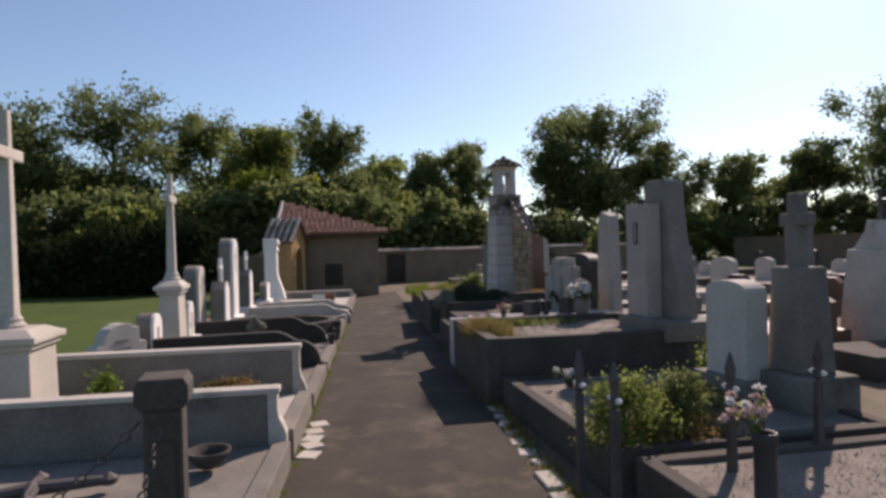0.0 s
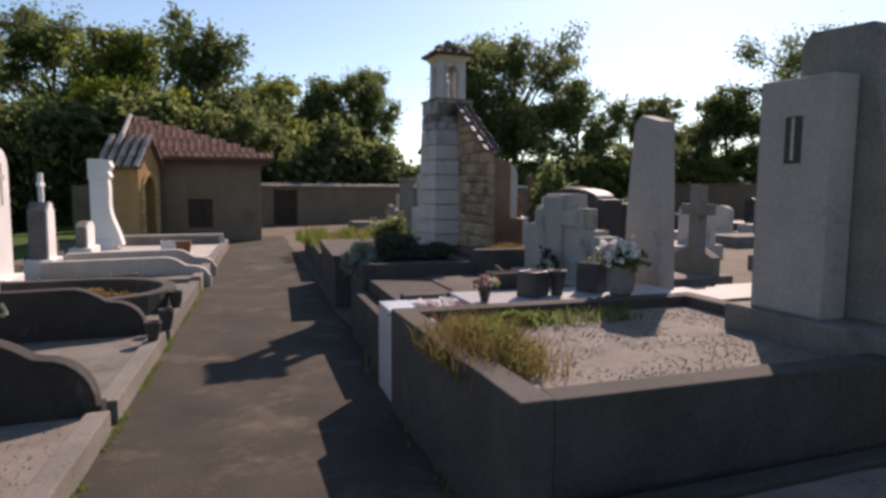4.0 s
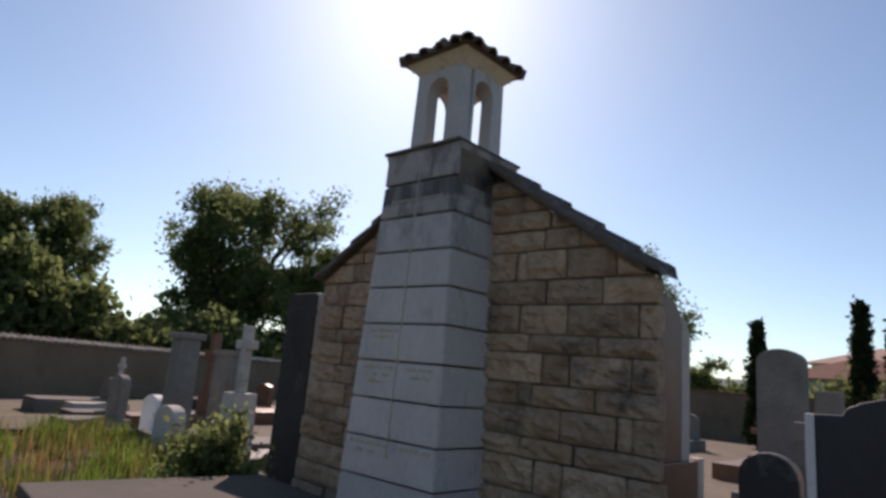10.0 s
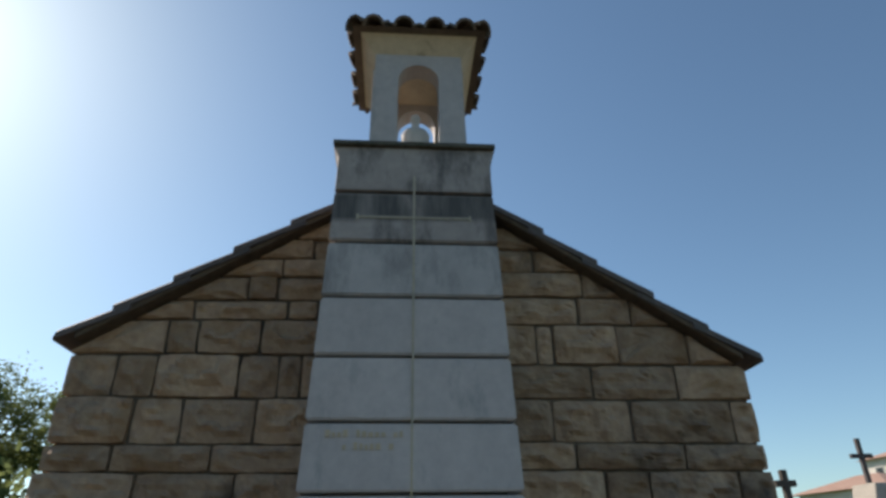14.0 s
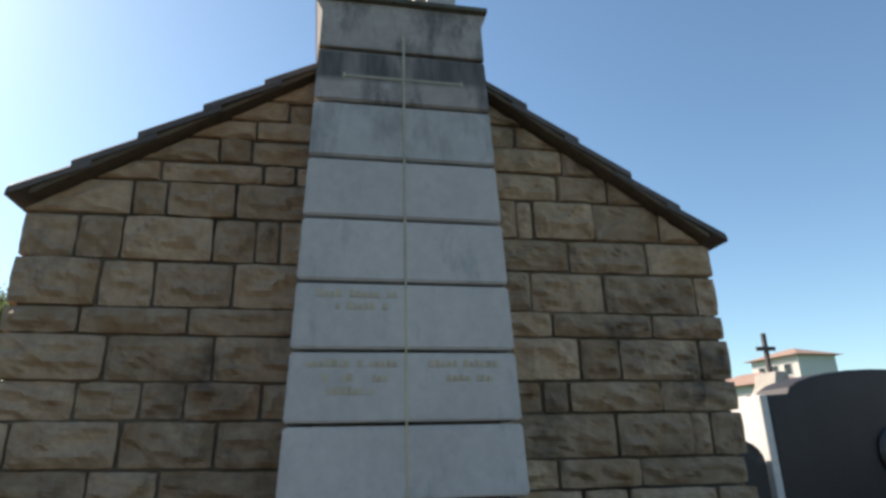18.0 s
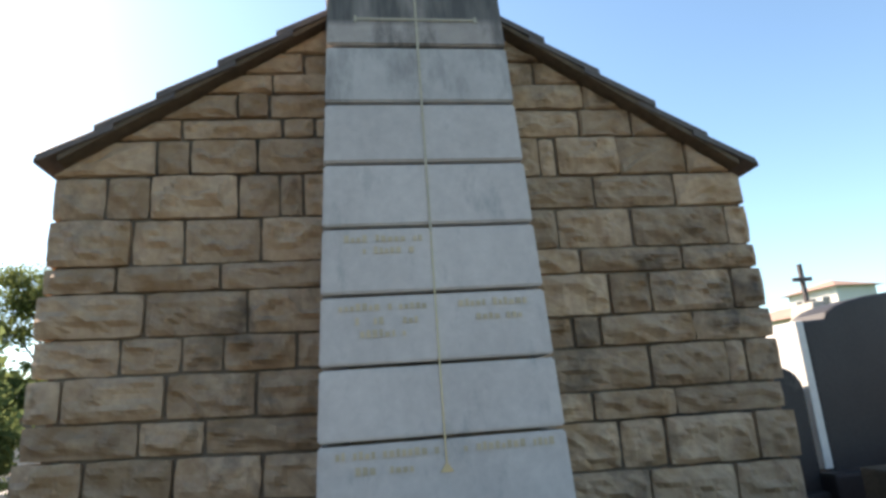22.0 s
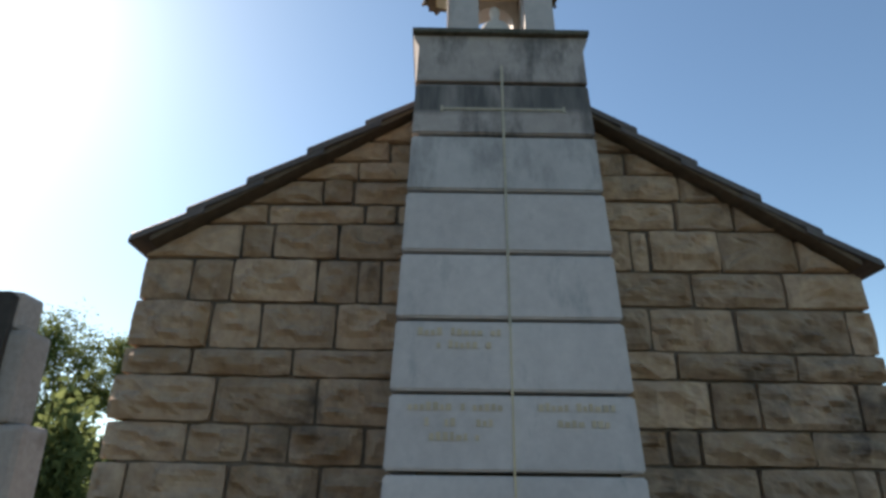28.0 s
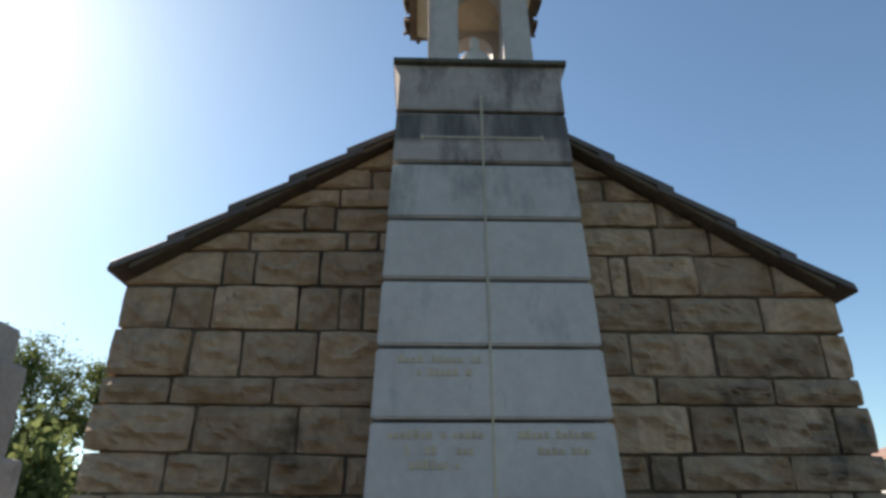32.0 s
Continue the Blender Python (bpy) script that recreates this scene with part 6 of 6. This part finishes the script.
# ---- trees ----
def tree(x, y, h, spread, material, seed, label, trunk_h=0.3, clumps=230, per=86, size=0.14, airy=1.08, name="tree"):
    """A tapered trunk with forking limbs and a loose crown of leaf clumps along them."""
    rng = random.Random(seed)
    t = thing(name, label, "tree", pose(x, y, 0, 0, 0, rng.uniform(0, 360)))
    r = h * 0.020
    bm = tube([(0, 0, -0.2), (rng.uniform(-0.15, 0.15), rng.uniform(-0.15, 0.15), h * 0.2), (rng.uniform(-0.3, 0.3), rng.uniform(-0.3, 0.3), h * 0.45), (rng.uniform(-0.5, 0.5), rng.uniform(-0.5, 0.5), h * 0.82)],
              [r * 1.4, r, r * 0.7, r * 0.2], 8)
    centres = []
    for i in range(15):
        a = i * 2.4 + rng.uniform(-0.4, 0.4)
        z0 = h * rng.uniform(trunk_h, 0.62)
        reach = spread * rng.uniform(0.45, 1.0)
        z1 = min(h * 0.97, z0 + h * rng.uniform(0.10, 0.42))
        end = Vector((math.cos(a) * reach, math.sin(a) * reach, z1))
        mid = Vector((end.x * 0.45, end.y * 0.45, z0 + (z1 - z0) * 0.62))
        tube([(0, 0, z0), mid, end], [r * 0.5, r * 0.3, r * 0.08], 5, bm)
        for j in range(max(2, clumps // 18)):
            k = rng.uniform(0.45, 1.08)
            p = mid.lerp(end, (k - 0.45) / 0.55) if k > 0.45 else mid
            centres.append((p.x + rng.gauss(0, spread * 0.13), p.y + rng.gauss(0, spread * 0.13), p.z + rng.gauss(0, h * 0.028)))
    for j in range(clumps // 5):
        a, q = rng.uniform(0, 6.28), rng.uniform(0, 0.55)
        centres.append((math.cos(a) * spread * q, math.sin(a) * spread * q, h * rng.uniform(0.72, 0.97)))
    part("trunk", bm, BARK, t)
    leaves("crown", centres, (spread * 0.115 * airy, spread * 0.115 * airy, h * 0.036 * airy), per, size, material, t, seed=seed)
    return t


LBL = "tall leafy acacia tree with an uneven open crown"
tree(-13.5, 42, 13.6, 5.4, LEAF_DARK, 1, LBL, 0.12)
tree(-8.0, 47, 13.0, 5.0, LEAF_DARK, 2, LBL, 0.12)
tree(-19.5, 40, 12.2, 5.0, LEAF_DARK, 3, LBL, 0.10)
tree(-3.4, 40, 10.6, 4.0, LEAF_MID, 4, LBL, 0.12)
tree(1.6, 35.0, 9.9, 3.0, LEAF_DARK, 5, LBL, 0.10, size=0.12)
tree(-2.2, 31.0, 6.4, 2.5, LEAF_YELLOW, 6, "smaller tree with yellowing green leaves", 0.08, size=0.11)
tree(5.6, 42.0, 8.9, 3.2, LEAF_MID, 7, LBL, 0.12)
tree(10.2, 50.0, 10.4, 3.2, LEAF_DARK, 8, LBL, 0.1)
tree(14.4, 53.0, 11.8, 3.2, LEAF_DARK, 9, LBL, 0.1)
tree(20.4, 41.6, 12.4, 4.0, LEAF_DARK, 10, LBL, 0.1, 220, 80)
tree(24.2, 43.0, 13.4, 4.8, LEAF_DARK, 11, LBL, 0.1, 220, 80)
tree(29.5, 42.5, 10.6, 4.0, LEAF_DARK, 12, LBL, 0.1, 200, 80)
tree(35.5, 41.0, 9.0, 3.4, LEAF_DARK, 13, LBL, 0.1, 200, 80)
tree(40.5, 38.0, 9.8, 3.4, LEAF_DARK, 17, LBL, 0.1, 200, 80)
tree(46.5, 35.0, 14.2, 5.4, LEAF_DARK, 14, LBL, 0.08)
tree(52.0, 29.5, 13.8, 5.2, LEAF_DARK, 15, LBL, 0.08)
for i, (x, y, h) in enumerate(((-26, 33, 9), (-30, 26, 8), (-16, 30, 4.5), (-10, 29, 4.2), (-6, 31, 4.6), (-21, 31, 5), (3.5, 32.5, 4.4), (8.0, 35, 4.2), (12.5, 38, 2.6), (16.5, 43, 2.8), (20.5, 46, 4.4), (19, 37.5, 3.4), (23, 38.2, 3.4), (27.5, 37, 3.6), (32, 38, 3.8), (37, 35.5, 4.0), (42, 33.0, 4.2), (-33, 14, 9))):
    tree(x, y, h, h * 0.55, (LEAF_DARK, LEAF_MID)[i % 2], 40 + i, "dense dark green shrub below the trees", 0.04, 130, 80, 0.13, 1.1, name="shrub")


def thicket(name, label, points, h, depth, material, seed, count=260, per=60, size=0.2):
    """A dense belt of undergrowth along a line, ragged on top."""
    rng = random.Random(seed)
    b = thing(name, label, "hedge")
    pts = [Vector((*p, 0)) for p in points]
    cs, bm = [], bmesh.new()
    for i in range(count):
        k = rng.random() * (len(pts) - 1)
        j = int(k)
        p = pts[j].lerp(pts[j + 1], k - j)
        top = (h[j] + (h[j + 1] - h[j]) * (k - j) if isinstance(h, tuple) else h) * (0.72 + 0.5 * noise.noise(Vector((p.x * 0.35, p.y * 0.35, seed))))
        z = top * rng.random() ** 0.8
        cs.append((p.x + rng.uniform(-depth, depth), p.y + rng.uniform(-depth, depth), z))
        if i % 9 == 0:
            tube([(p.x, p.y, -0.1), (p.x + rng.uniform(-0.4, 0.4), p.y, top * 0.5), (p.x + rng.uniform(-0.8, 0.8), p.y + rng.uniform(-0.5, 0.5), top * 0.95)], [0.09, 0.06, 0.015], 5, bm)
    tagged(part("twig", bm, BARK, b), kind="stuff")
    leaves("foliage", cs, (0.5, 0.5, 0.42), per, size, material, b, seed=seed)


thicket("hedge", "long dense dark hedge behind the lawn", [(-40, 19), (-24, 25.5), (-13, 25.6), (-8, 24.2), (-5, 24.6)], 3.4, 0.8, LEAF_HEDGE, 201, 620, 70, 0.15)
thicket("undergrowth", "dense dark woodland edge below the trees", [(-44, 24), (-22, 33), (-12, 33), (-4, 29.5), (0.5, 29.5)], 6.2, 1.6, LEAF_DARK, 202, 700, 70, 0.2)
thicket("undergrowth", "dense dark green scrub behind the cemetery wall", [(0.5, 29.5), (6, 30), (9.6, 31.2), (11.2, 32.2), (14.4, 33.8), (16.4, 34.6), (26, 38), (40, 37), (50, 30), (57, 22)], (5.8, 5.6, 4.6, 2.7, 2.7, 4.4, 5.4, 5.2, 7.4, 4.0), 1.5, LEAF_DARK, 203, 1200, 70, 0.2)


def cypress(x, y, h, r, seed):
    t = thing("cypress", "slim dark green pointed cypress tree", "tree", pose(x, y, 0))
    rng = random.Random(seed)
    cs = []
    for i in range(90):
        k = rng.random() ** 0.8
        rr = r * (1 - k) ** 0.8 * (0.55 + 0.45 * min(1, k * 8))
        a = rng.uniform(0, 6.28)
        cs.append((math.cos(a) * rr * 0.7, math.sin(a) * rr * 0.7, h * (0.04 + 0.95 * k)))
    part("trunk", tube([(0, 0, -0.1), (0, 0, h * 0.9)], [0.12, 0.02], 6), BARK, t)
    leaves("crown", cs, (r * 0.22, r * 0.22, h * 0.03), 60, 0.11, LEAF_CYPRESS, t, seed=seed)


cypress(26.4, 11.9, 4.5, 0.55, 1)
cypress(27.6, 8.85, 5.3, 0.6, 2)
cypress(28.3, 7.95, 4.85, 0.5, 3)

# ---- low plants on and between the graves ----
def bush(x, y, z, rx, ry, rz, material, seed, label, per=60, size=0.04, n=40, name="bush"):
    b = thing(name, label, "plant", pose(x, y, z))
    rng = random.Random(seed)
    cs = []
    for i in range(n):
        a, e, q = rng.uniform(0, 6.28), rng.uniform(0.05, 1.5), rng.uniform(0.55, 1.0)
        cs.append((math.cos(a) * math.cos(e) * rx * q, math.sin(a) * math.cos(e) * ry * q, math.sin(e) * rz * q))
    bm = bmesh.new()
    for i in range(9):
        c = cs[i * (n // 9)]
        tube([(0, 0, -0.02), (c[0] * 0.5, c[1] * 0.5, c[2] * 0.6), c], [0.012, 0.008, 0.003], 4, bm)
    tagged(part("twig", bm, BARK, b), kind="stuff")
    leaves("foliage", cs, (rx * 0.16, ry * 0.16, rz * 0.14), per, size, material, b, seed=seed)
    return b


bush(2.50, 5.48, 0.62, 0.24, 0.30, 0.31, LEAF_GREY, 301, "grey-leaved lavender bush spilling over the kerb", 110, 0.017, 60)
bush(2.95, 5.55, 0.76, 0.36, 0.24, 0.27, LEAF_GREYDARK, 302, "grey-green lavender bush against the slab tomb", 130, 0.018, 60)
bush(3.50, 5.62, 0.76, 0.34, 0.20, 0.15, LEAF_GREYDARK, 303, "grey-green lavender bush below the chapel wall", 130, 0.018, 60)
bush(4.05, 9.35, 0.3, 0.5, 0.45, 0.75, LEAF_DARK, 304, "dark rounded evergreen bush beside the slab", 90, 0.03, 70)
bush(2.74, 6.33, 0.60, 0.12, 0.13, 0.30, LEAF_LIME, 305, "thin self-sown plant leaning over the slab", 30, 0.028, 12)


def tuft_field(name, label, x0, x1, y0, y1, z, count, h, material, seed, lean=0.6, width=0.008):
    rg = np.random.default_rng(seed)
    clumps = np.stack([rg.uniform(x0, x1, 60), rg.uniform(y0, y1, 60)], 1)
    p = clumps[rg.integers(0, 60, count)] + rg.normal(size=(count, 2)) * 0.09
    p[:, 0] = np.clip(p[:, 0], x0, x1)
    p[:, 1] = np.clip(p[:, 1], y0, y1)
    ob = blades(name, np.column_stack([p, np.full(count, z)]), h, material, None, seed, width, lean)
    return tagged(ob, label, "grass", kind="stuff")


tuft_field("wild_grass", "rank green and straw grass on the overgrown grave", 2.85, 4.9, 9.5, 14.3, 0.36, 2600, 0.30, LEAF_LIME, 61)
tuft_field("dry_grass", "dry straw-coloured stems among the grass", 2.85, 4.9, 9.5, 14.3, 0.36, 700, 0.32, LEAF_STRAW, 62)
def tussock(name, label, x, y, z, sx, sy, count, h, material, seed, width=0.006, lean=1.1):
    """A loose mound of thin stems, thick in the middle and ragged round its edge."""
    rg = np.random.default_rng(seed)
    p = rg.normal(size=(count, 2)) * (sx, sy)
    p = np.clip(p, (-2 * sx, -2 * sy), (2 * sx, 2 * sy))
    k = np.exp(-(p[:, 0] / sx) ** 2 / 3 - (p[:, 1] / sy) ** 2 / 3)
    spots = np.column_stack([x + p[:, 0], y + p[:, 1], z + 0.10 * h * k])
    ob = blades(name, spots, h, material, None, seed, width, lean)
    return tagged(ob, label, "grass", kind="stuff")


tussock("grass_mound", "mound of dry yellow-brown stems on the gravel grave", 2.16, 1.30, 0.64, 0.14, 0.25, 1900, 0.22, LEAF_STRAW, 63, 0.003)
bush(2.16, 1.34, 0.64, 0.30, 0.52, 0.20, LEAF_MID, 330, "loose mound of small-leaved weeds on the gravel grave", 80, 0.011, 90, name="weed_mound")
bush(2.75, 2.02, 0.65, 0.34, 0.12, 0.09, LEAF_MID, 331, "low broad-leaved weeds along the kerb", 50, 0.016, 40, name="weed_patch")
tuft_field("dry_grass", "dry yellow grass on the raised grave", 3.9, 4.35, 4.86, 5.2, 0.86, 380, 0.09, LEAF_STRAW, 69, 0.9, 0.006)
tuft_field("grass_tuft", "green weeds along the inner kerb of the gravel grave", 2.3, 3.7, 1.85, 2.2, 0.66, 500, 0.09, LEAF_DARK, 66, 1.3, 0.007)


def edge_weeds(label, line, y0, y1, count, h, material, seed, spread=0.03):
    rg = np.random.default_rng(seed)
    y = rg.uniform(y0, y1, count * 3)
    keep = np.array([noise.noise(Vector((v * 1.7, seed, 0))) > -0.12 for v in y])
    y = y[keep][:count]
    x = np.array([line(v) for v in y]) + rg.normal(size=len(y)) * spread
    ob = blades("path_weeds", np.column_stack([x, y, np.full(len(y), 0.008)]), h, material, None, seed, 0.006, 1.0)
    return tagged(ob, label, "weeds", kind="stuff")


edge_weeds("thin yellow-green weeds along the edge of the path", lambda y: edge_left(y) + 0.04, -4.5, 9.0, 1500, 0.03, LEAF_LIME, 65, 0.02)
edge_weeds("thin green weeds along the foot of the kerbs", lambda y: edge_right(y) - 0.03, -4.5, 2.0, 900, 0.06, LEAF_MID, 67, 0.05)
edge_weeds("dry straw weeds along the foot of the kerbs", lambda y: edge_right(y), -4.5, 4.0, 900, 0.08, LEAF_STRAW, 68, 0.05)
bush(2.22, -2.24, 0.29, 0.44, 0.28, 0.50, LEAF_MID, 310, "loose green self-sown plants on the grave", 42, 0.018, 90)
bush(2.82, -2.02, 0.29, 0.38, 0.28, 0.46, LEAF_DARK, 311, "loose green self-sown plants on the grave", 42, 0.018, 80)
bush(3.55, -1.0, 0.29, 0.55, 0.5, 0.12, LEAF_STRAW, 315, "sparse dry weeds on the gravel of the grave", 26, 0.016, 60, name="weed_patch")
bush(3.4, -1.5, 0.29, 0.5, 0.4, 0.14, LEAF_DARK, 316, "sparse low green weeds on the gravel of the grave", 24, 0.016, 50, name="weed_patch")
bush(4.3, -0.6, 0.1, 0.3, 0.4, 0.75, LEAF_LIME, 314, "tall yellow-green self-sown plant between the graves", 90, 0.025, 50)
bush(2.7, -2.1, 0.29, 0.65, 0.3, 0.16, LEAF_STRAW, 312, "dried brown plants on the grave", 90, 0.02, 50)
bush(-0.80, -0.64, 0.52, 0.30, 0.15, 0.15, LEAF_STRAW, 320, "dry brown succulent in the grave bed", 90, 0.016, 50)
bush(-1.0, 4.3, 0.5, 0.16, 0.14, 0.2, LEAF_GREY, 321, "small grey-green pot plant", 40, 0.03, 20)
bush(-0.6, 6.6, 0.2, 0.5, 0.5, 0.16, LEAF_STRAW, 322, "dry straw-coloured plants in the grave", 50, 0.03, 40)

# ---- distance ----
rng = random.Random(12)
bm = bmesh.new()
n = 96
lo, hi = [], []
for i in range(n):
    a = 2 * math.pi * i / n
    h = 40 + 55 * (0.5 + 0.5 * noise.noise(Vector((math.cos(a) * 2.2, math.sin(a) * 2.2, 0.3)))) + 12 * noise.noise(Vector((math.cos(a) * 9, math.sin(a) * 9, 5)))
    lo.append(bm.verts.new((1900 * math.cos(a), 1900 * math.sin(a), -5)))
    hi.append(bm.verts.new((2300 * math.cos(a), 2300 * math.sin(a), h)))
for i in range(n):
    bm.faces.new((lo[i], lo[(i + 1) % n], hi[(i + 1) % n], hi[i]))
solid("backdrop", bm, HILL, "low hills on the horizon, distance haze in their blue-green colour", "hills", kind="structure")


def house(x, y, yaw, w, d, h, label, roof=None):
    """A plain rendered house with a hipped tile roof and real window openings' frames."""
    g = thing("house", label, "house", pose(x, y, 0, 0, 0, yaw))
    part("wall", box(-w / 2, w / 2, -d / 2, d / 2, -0.5, h, 0.02), HOUSEWALL, g)
    bm = bmesh.new()
    o = 0.6
    cs = [bm.verts.new((sx * (w / 2 + o), sy * (d / 2 + o), h)) for sx, sy in ((-1, -1), (1, -1), (1, 1), (-1, 1))]
    r0, r1 = bm.verts.new((-w / 2 + d / 2, 0, h + d * 0.2)), bm.verts.new((w / 2 - d / 2, 0, h + d * 0.2))
    bm.faces.new(cs[::-1])
    bm.faces.new((cs[0], cs[1], r1, r0))
    bm.faces.new((cs[2], cs[3], r0, r1))
    bm.faces.new((cs[1], cs[2], r1))
    bm.faces.new((cs[3], cs[0], r0))
    part("roof", bm, roof or HOUSEROOF, g, "tiled hipped roof")
    for sy in (-1, 1):
        for k in range(3):
            for z in ([h - 1.8] if h < 4 else [h - 4.4, h - 1.9]):
                xx = -w / 2 + w * (k + 0.8) / 3.6
                wd = part("window", box(xx - 0.5, xx + 0.5, sy * d / 2 - 0.05, sy * d / 2 + 0.05, z, z + 1.2, 0.01), WHITESTONE, g)
                part("pane", box(xx - 0.42, xx + 0.42, sy * d / 2 - 0.06, sy * d / 2 + 0.06, z + 0.08, z + 1.12), GLASSDARK, wd)
    return g


house(59.9, -40.7, 8, 5.9, 5.0, 9.1, "cream two-storey house with a red hipped roof")
house(50.5, -28.6, 12, 8, 6, 5.4, "low pale house with a red tile roof")
house(48, 12, 10, 14, 8, 3.2, "long low house with a shallow dull roof", DUSKTILE)
house(70, 14, 0, 12, 9, 5.5, "pale house behind the trees")
fw = thing("wall_far", "pale rendered cemetery wall in the distance", "wall", pose(30, -14, 0), kind="structure")
part("wall_panel", box(0, 0.3, 0, 48, -0.2, 1.9, 0.02), RENDER, fw)
part("coping", box(-0.06, 0.36, 0, 48, 1.9, 1.98, 0.01), TERRACOTTA, fw)

# cross-topped tomb seen past the chapel
c = thing("cross_tomb", "white stone tomb carrying a dark iron cross", "tomb", pose(9.1, 2.07, 0.35))
part("body", box(-0.4, 0.4, -0.5, 0.5, -0.4, 1.25, 0.03, top=(0.1, 0.12)), LIMESTONE, c)
part("cap", prism([(-0.36, 1.25), (0.36, 1.25), (0.12, 1.55), (0.08, 1.72), (-0.08, 1.72), (-0.12, 1.55)], -0.2, 0.2, "x", 0.02), LIMESTONE, c)
part("cross", box(-0.022, 0.022, -0.025, 0.025, 1.72, 2.22, 0.006), IRON, c)
part("cross_arm", box(-0.02, 0.02, -0.13, 0.13, 2.0, 2.05, 0.006), IRON, c)

# rough pinnacled tomb with a little cross, beyond the chapel
r = thing("pinnacle_tomb", "rough stepped stone tomb topped by a small cross", "tomb", pose(13.44, 6.0, 0))
part("pedestal", box(-0.5, 0.5, -0.5, 0.5, -0.05, 1.70, 0.03, top=(0.06, 0.06)), DARKSTONE, r)
rng = random.Random(88)
for k in range(5):
    w = 0.40 - 0.062 * k
    for j in range(6):
        a = j * 1.047 + k * 0.6
        bm = box(-0.12, 0.12, -0.10, 0.10, 0, 0.19, 0.03, top=(0.035, 0.03))
        part("rock", bm, DARKSTONE, r).matrix_basis = pose(math.cos(a) * w * 0.62, math.sin(a) * w * 0.62, 1.66 + 0.14 * k, rng.uniform(-12, 12), rng.uniform(-12, 12), math.degrees(a))
part("core", box(-0.17, 0.17, -0.17, 0.17, 1.66, 2.42, 0.03, top=(0.10, 0.10)), DARKSTONE, r)
part("cross", box(-0.035, 0.035, -0.045, 0.045, 2.38, 2.66, 0.01), DARKSTONE, r)
part("cross_arm", box(-0.035, 0.035, -0.15, 0.15, 2.49, 2.58, 0.01), DARKSTONE, r)
upright("cross", 12.1, 1.16, 0.5, 2.6, 0.3, DARKSTONE, "dark stone cross on a squared pedestal")
tree(31.4, 4.0, 4.8, 2.4, LEAF_MID, 91, "rounded leafy tree beyond the graves", 0.06, name="tree")
tree(23.4, 4.8, 3.0, 1.3, LEAF_YELLOW, 92, "small yellow-green rounded shrub tree", 0.05, 120, 80, 0.08, 1.1, name="shrub")

# gabled tomb with a cross, and low trees beyond the far wall
g = thing("gabled_tomb", "dark stone tomb with sloping shoulders and a small cross", "tomb", pose(11.3, 2.35, 0, 0, 0, 4))
part("body", prism([(-0.42, -0.05), (0.42, -0.05), (0.40, 2.0), (0.46, 2.06), (0.34, 2.12), (0.10, 2.24), (-0.10, 2.24), (-0.34, 2.12), (-0.46, 2.06), (-0.40, 2.0)], 0.0, 0.4, "x", 0.02), DARKSTONE, g)
# pale strip paints the sunlight on the dark tomb's side
part("edge", box(0.02, 0.38, 0.40, 0.44, 0.1, 1.98, 0.01), LIMESTONE, g, "pale strip, sunlight on the side put into its colour")
part("cross", box(0.17, 0.23, -0.035, 0.035, 2.22, 2.69, 0.01), DARKSTONE, g)
part("cross_arm", box(0.175, 0.225, -0.13, 0.13, 2.48, 2.55, 0.01), DARKSTONE, g)
part("base", box(-0.8, 0.5, -0.5, 0.5, -0.05, 0.35, 0.02), LIMESTONE, g)
thicket("hedge", "low dark trees beyond the far cemetery wall", [(33, -15), (36, -3), (35.5, 6), (34.5, 15)], 3.8, 1.0, LEAF_DARK, 207, 300, 60, 0.16)

bush(8.5, 11.2, 0.0, 0.6, 0.6, 2.05, LEAF_DARK, 311, "tall leafy dark green shrub beyond the chapel", 60, 0.06, 80, "shrub")
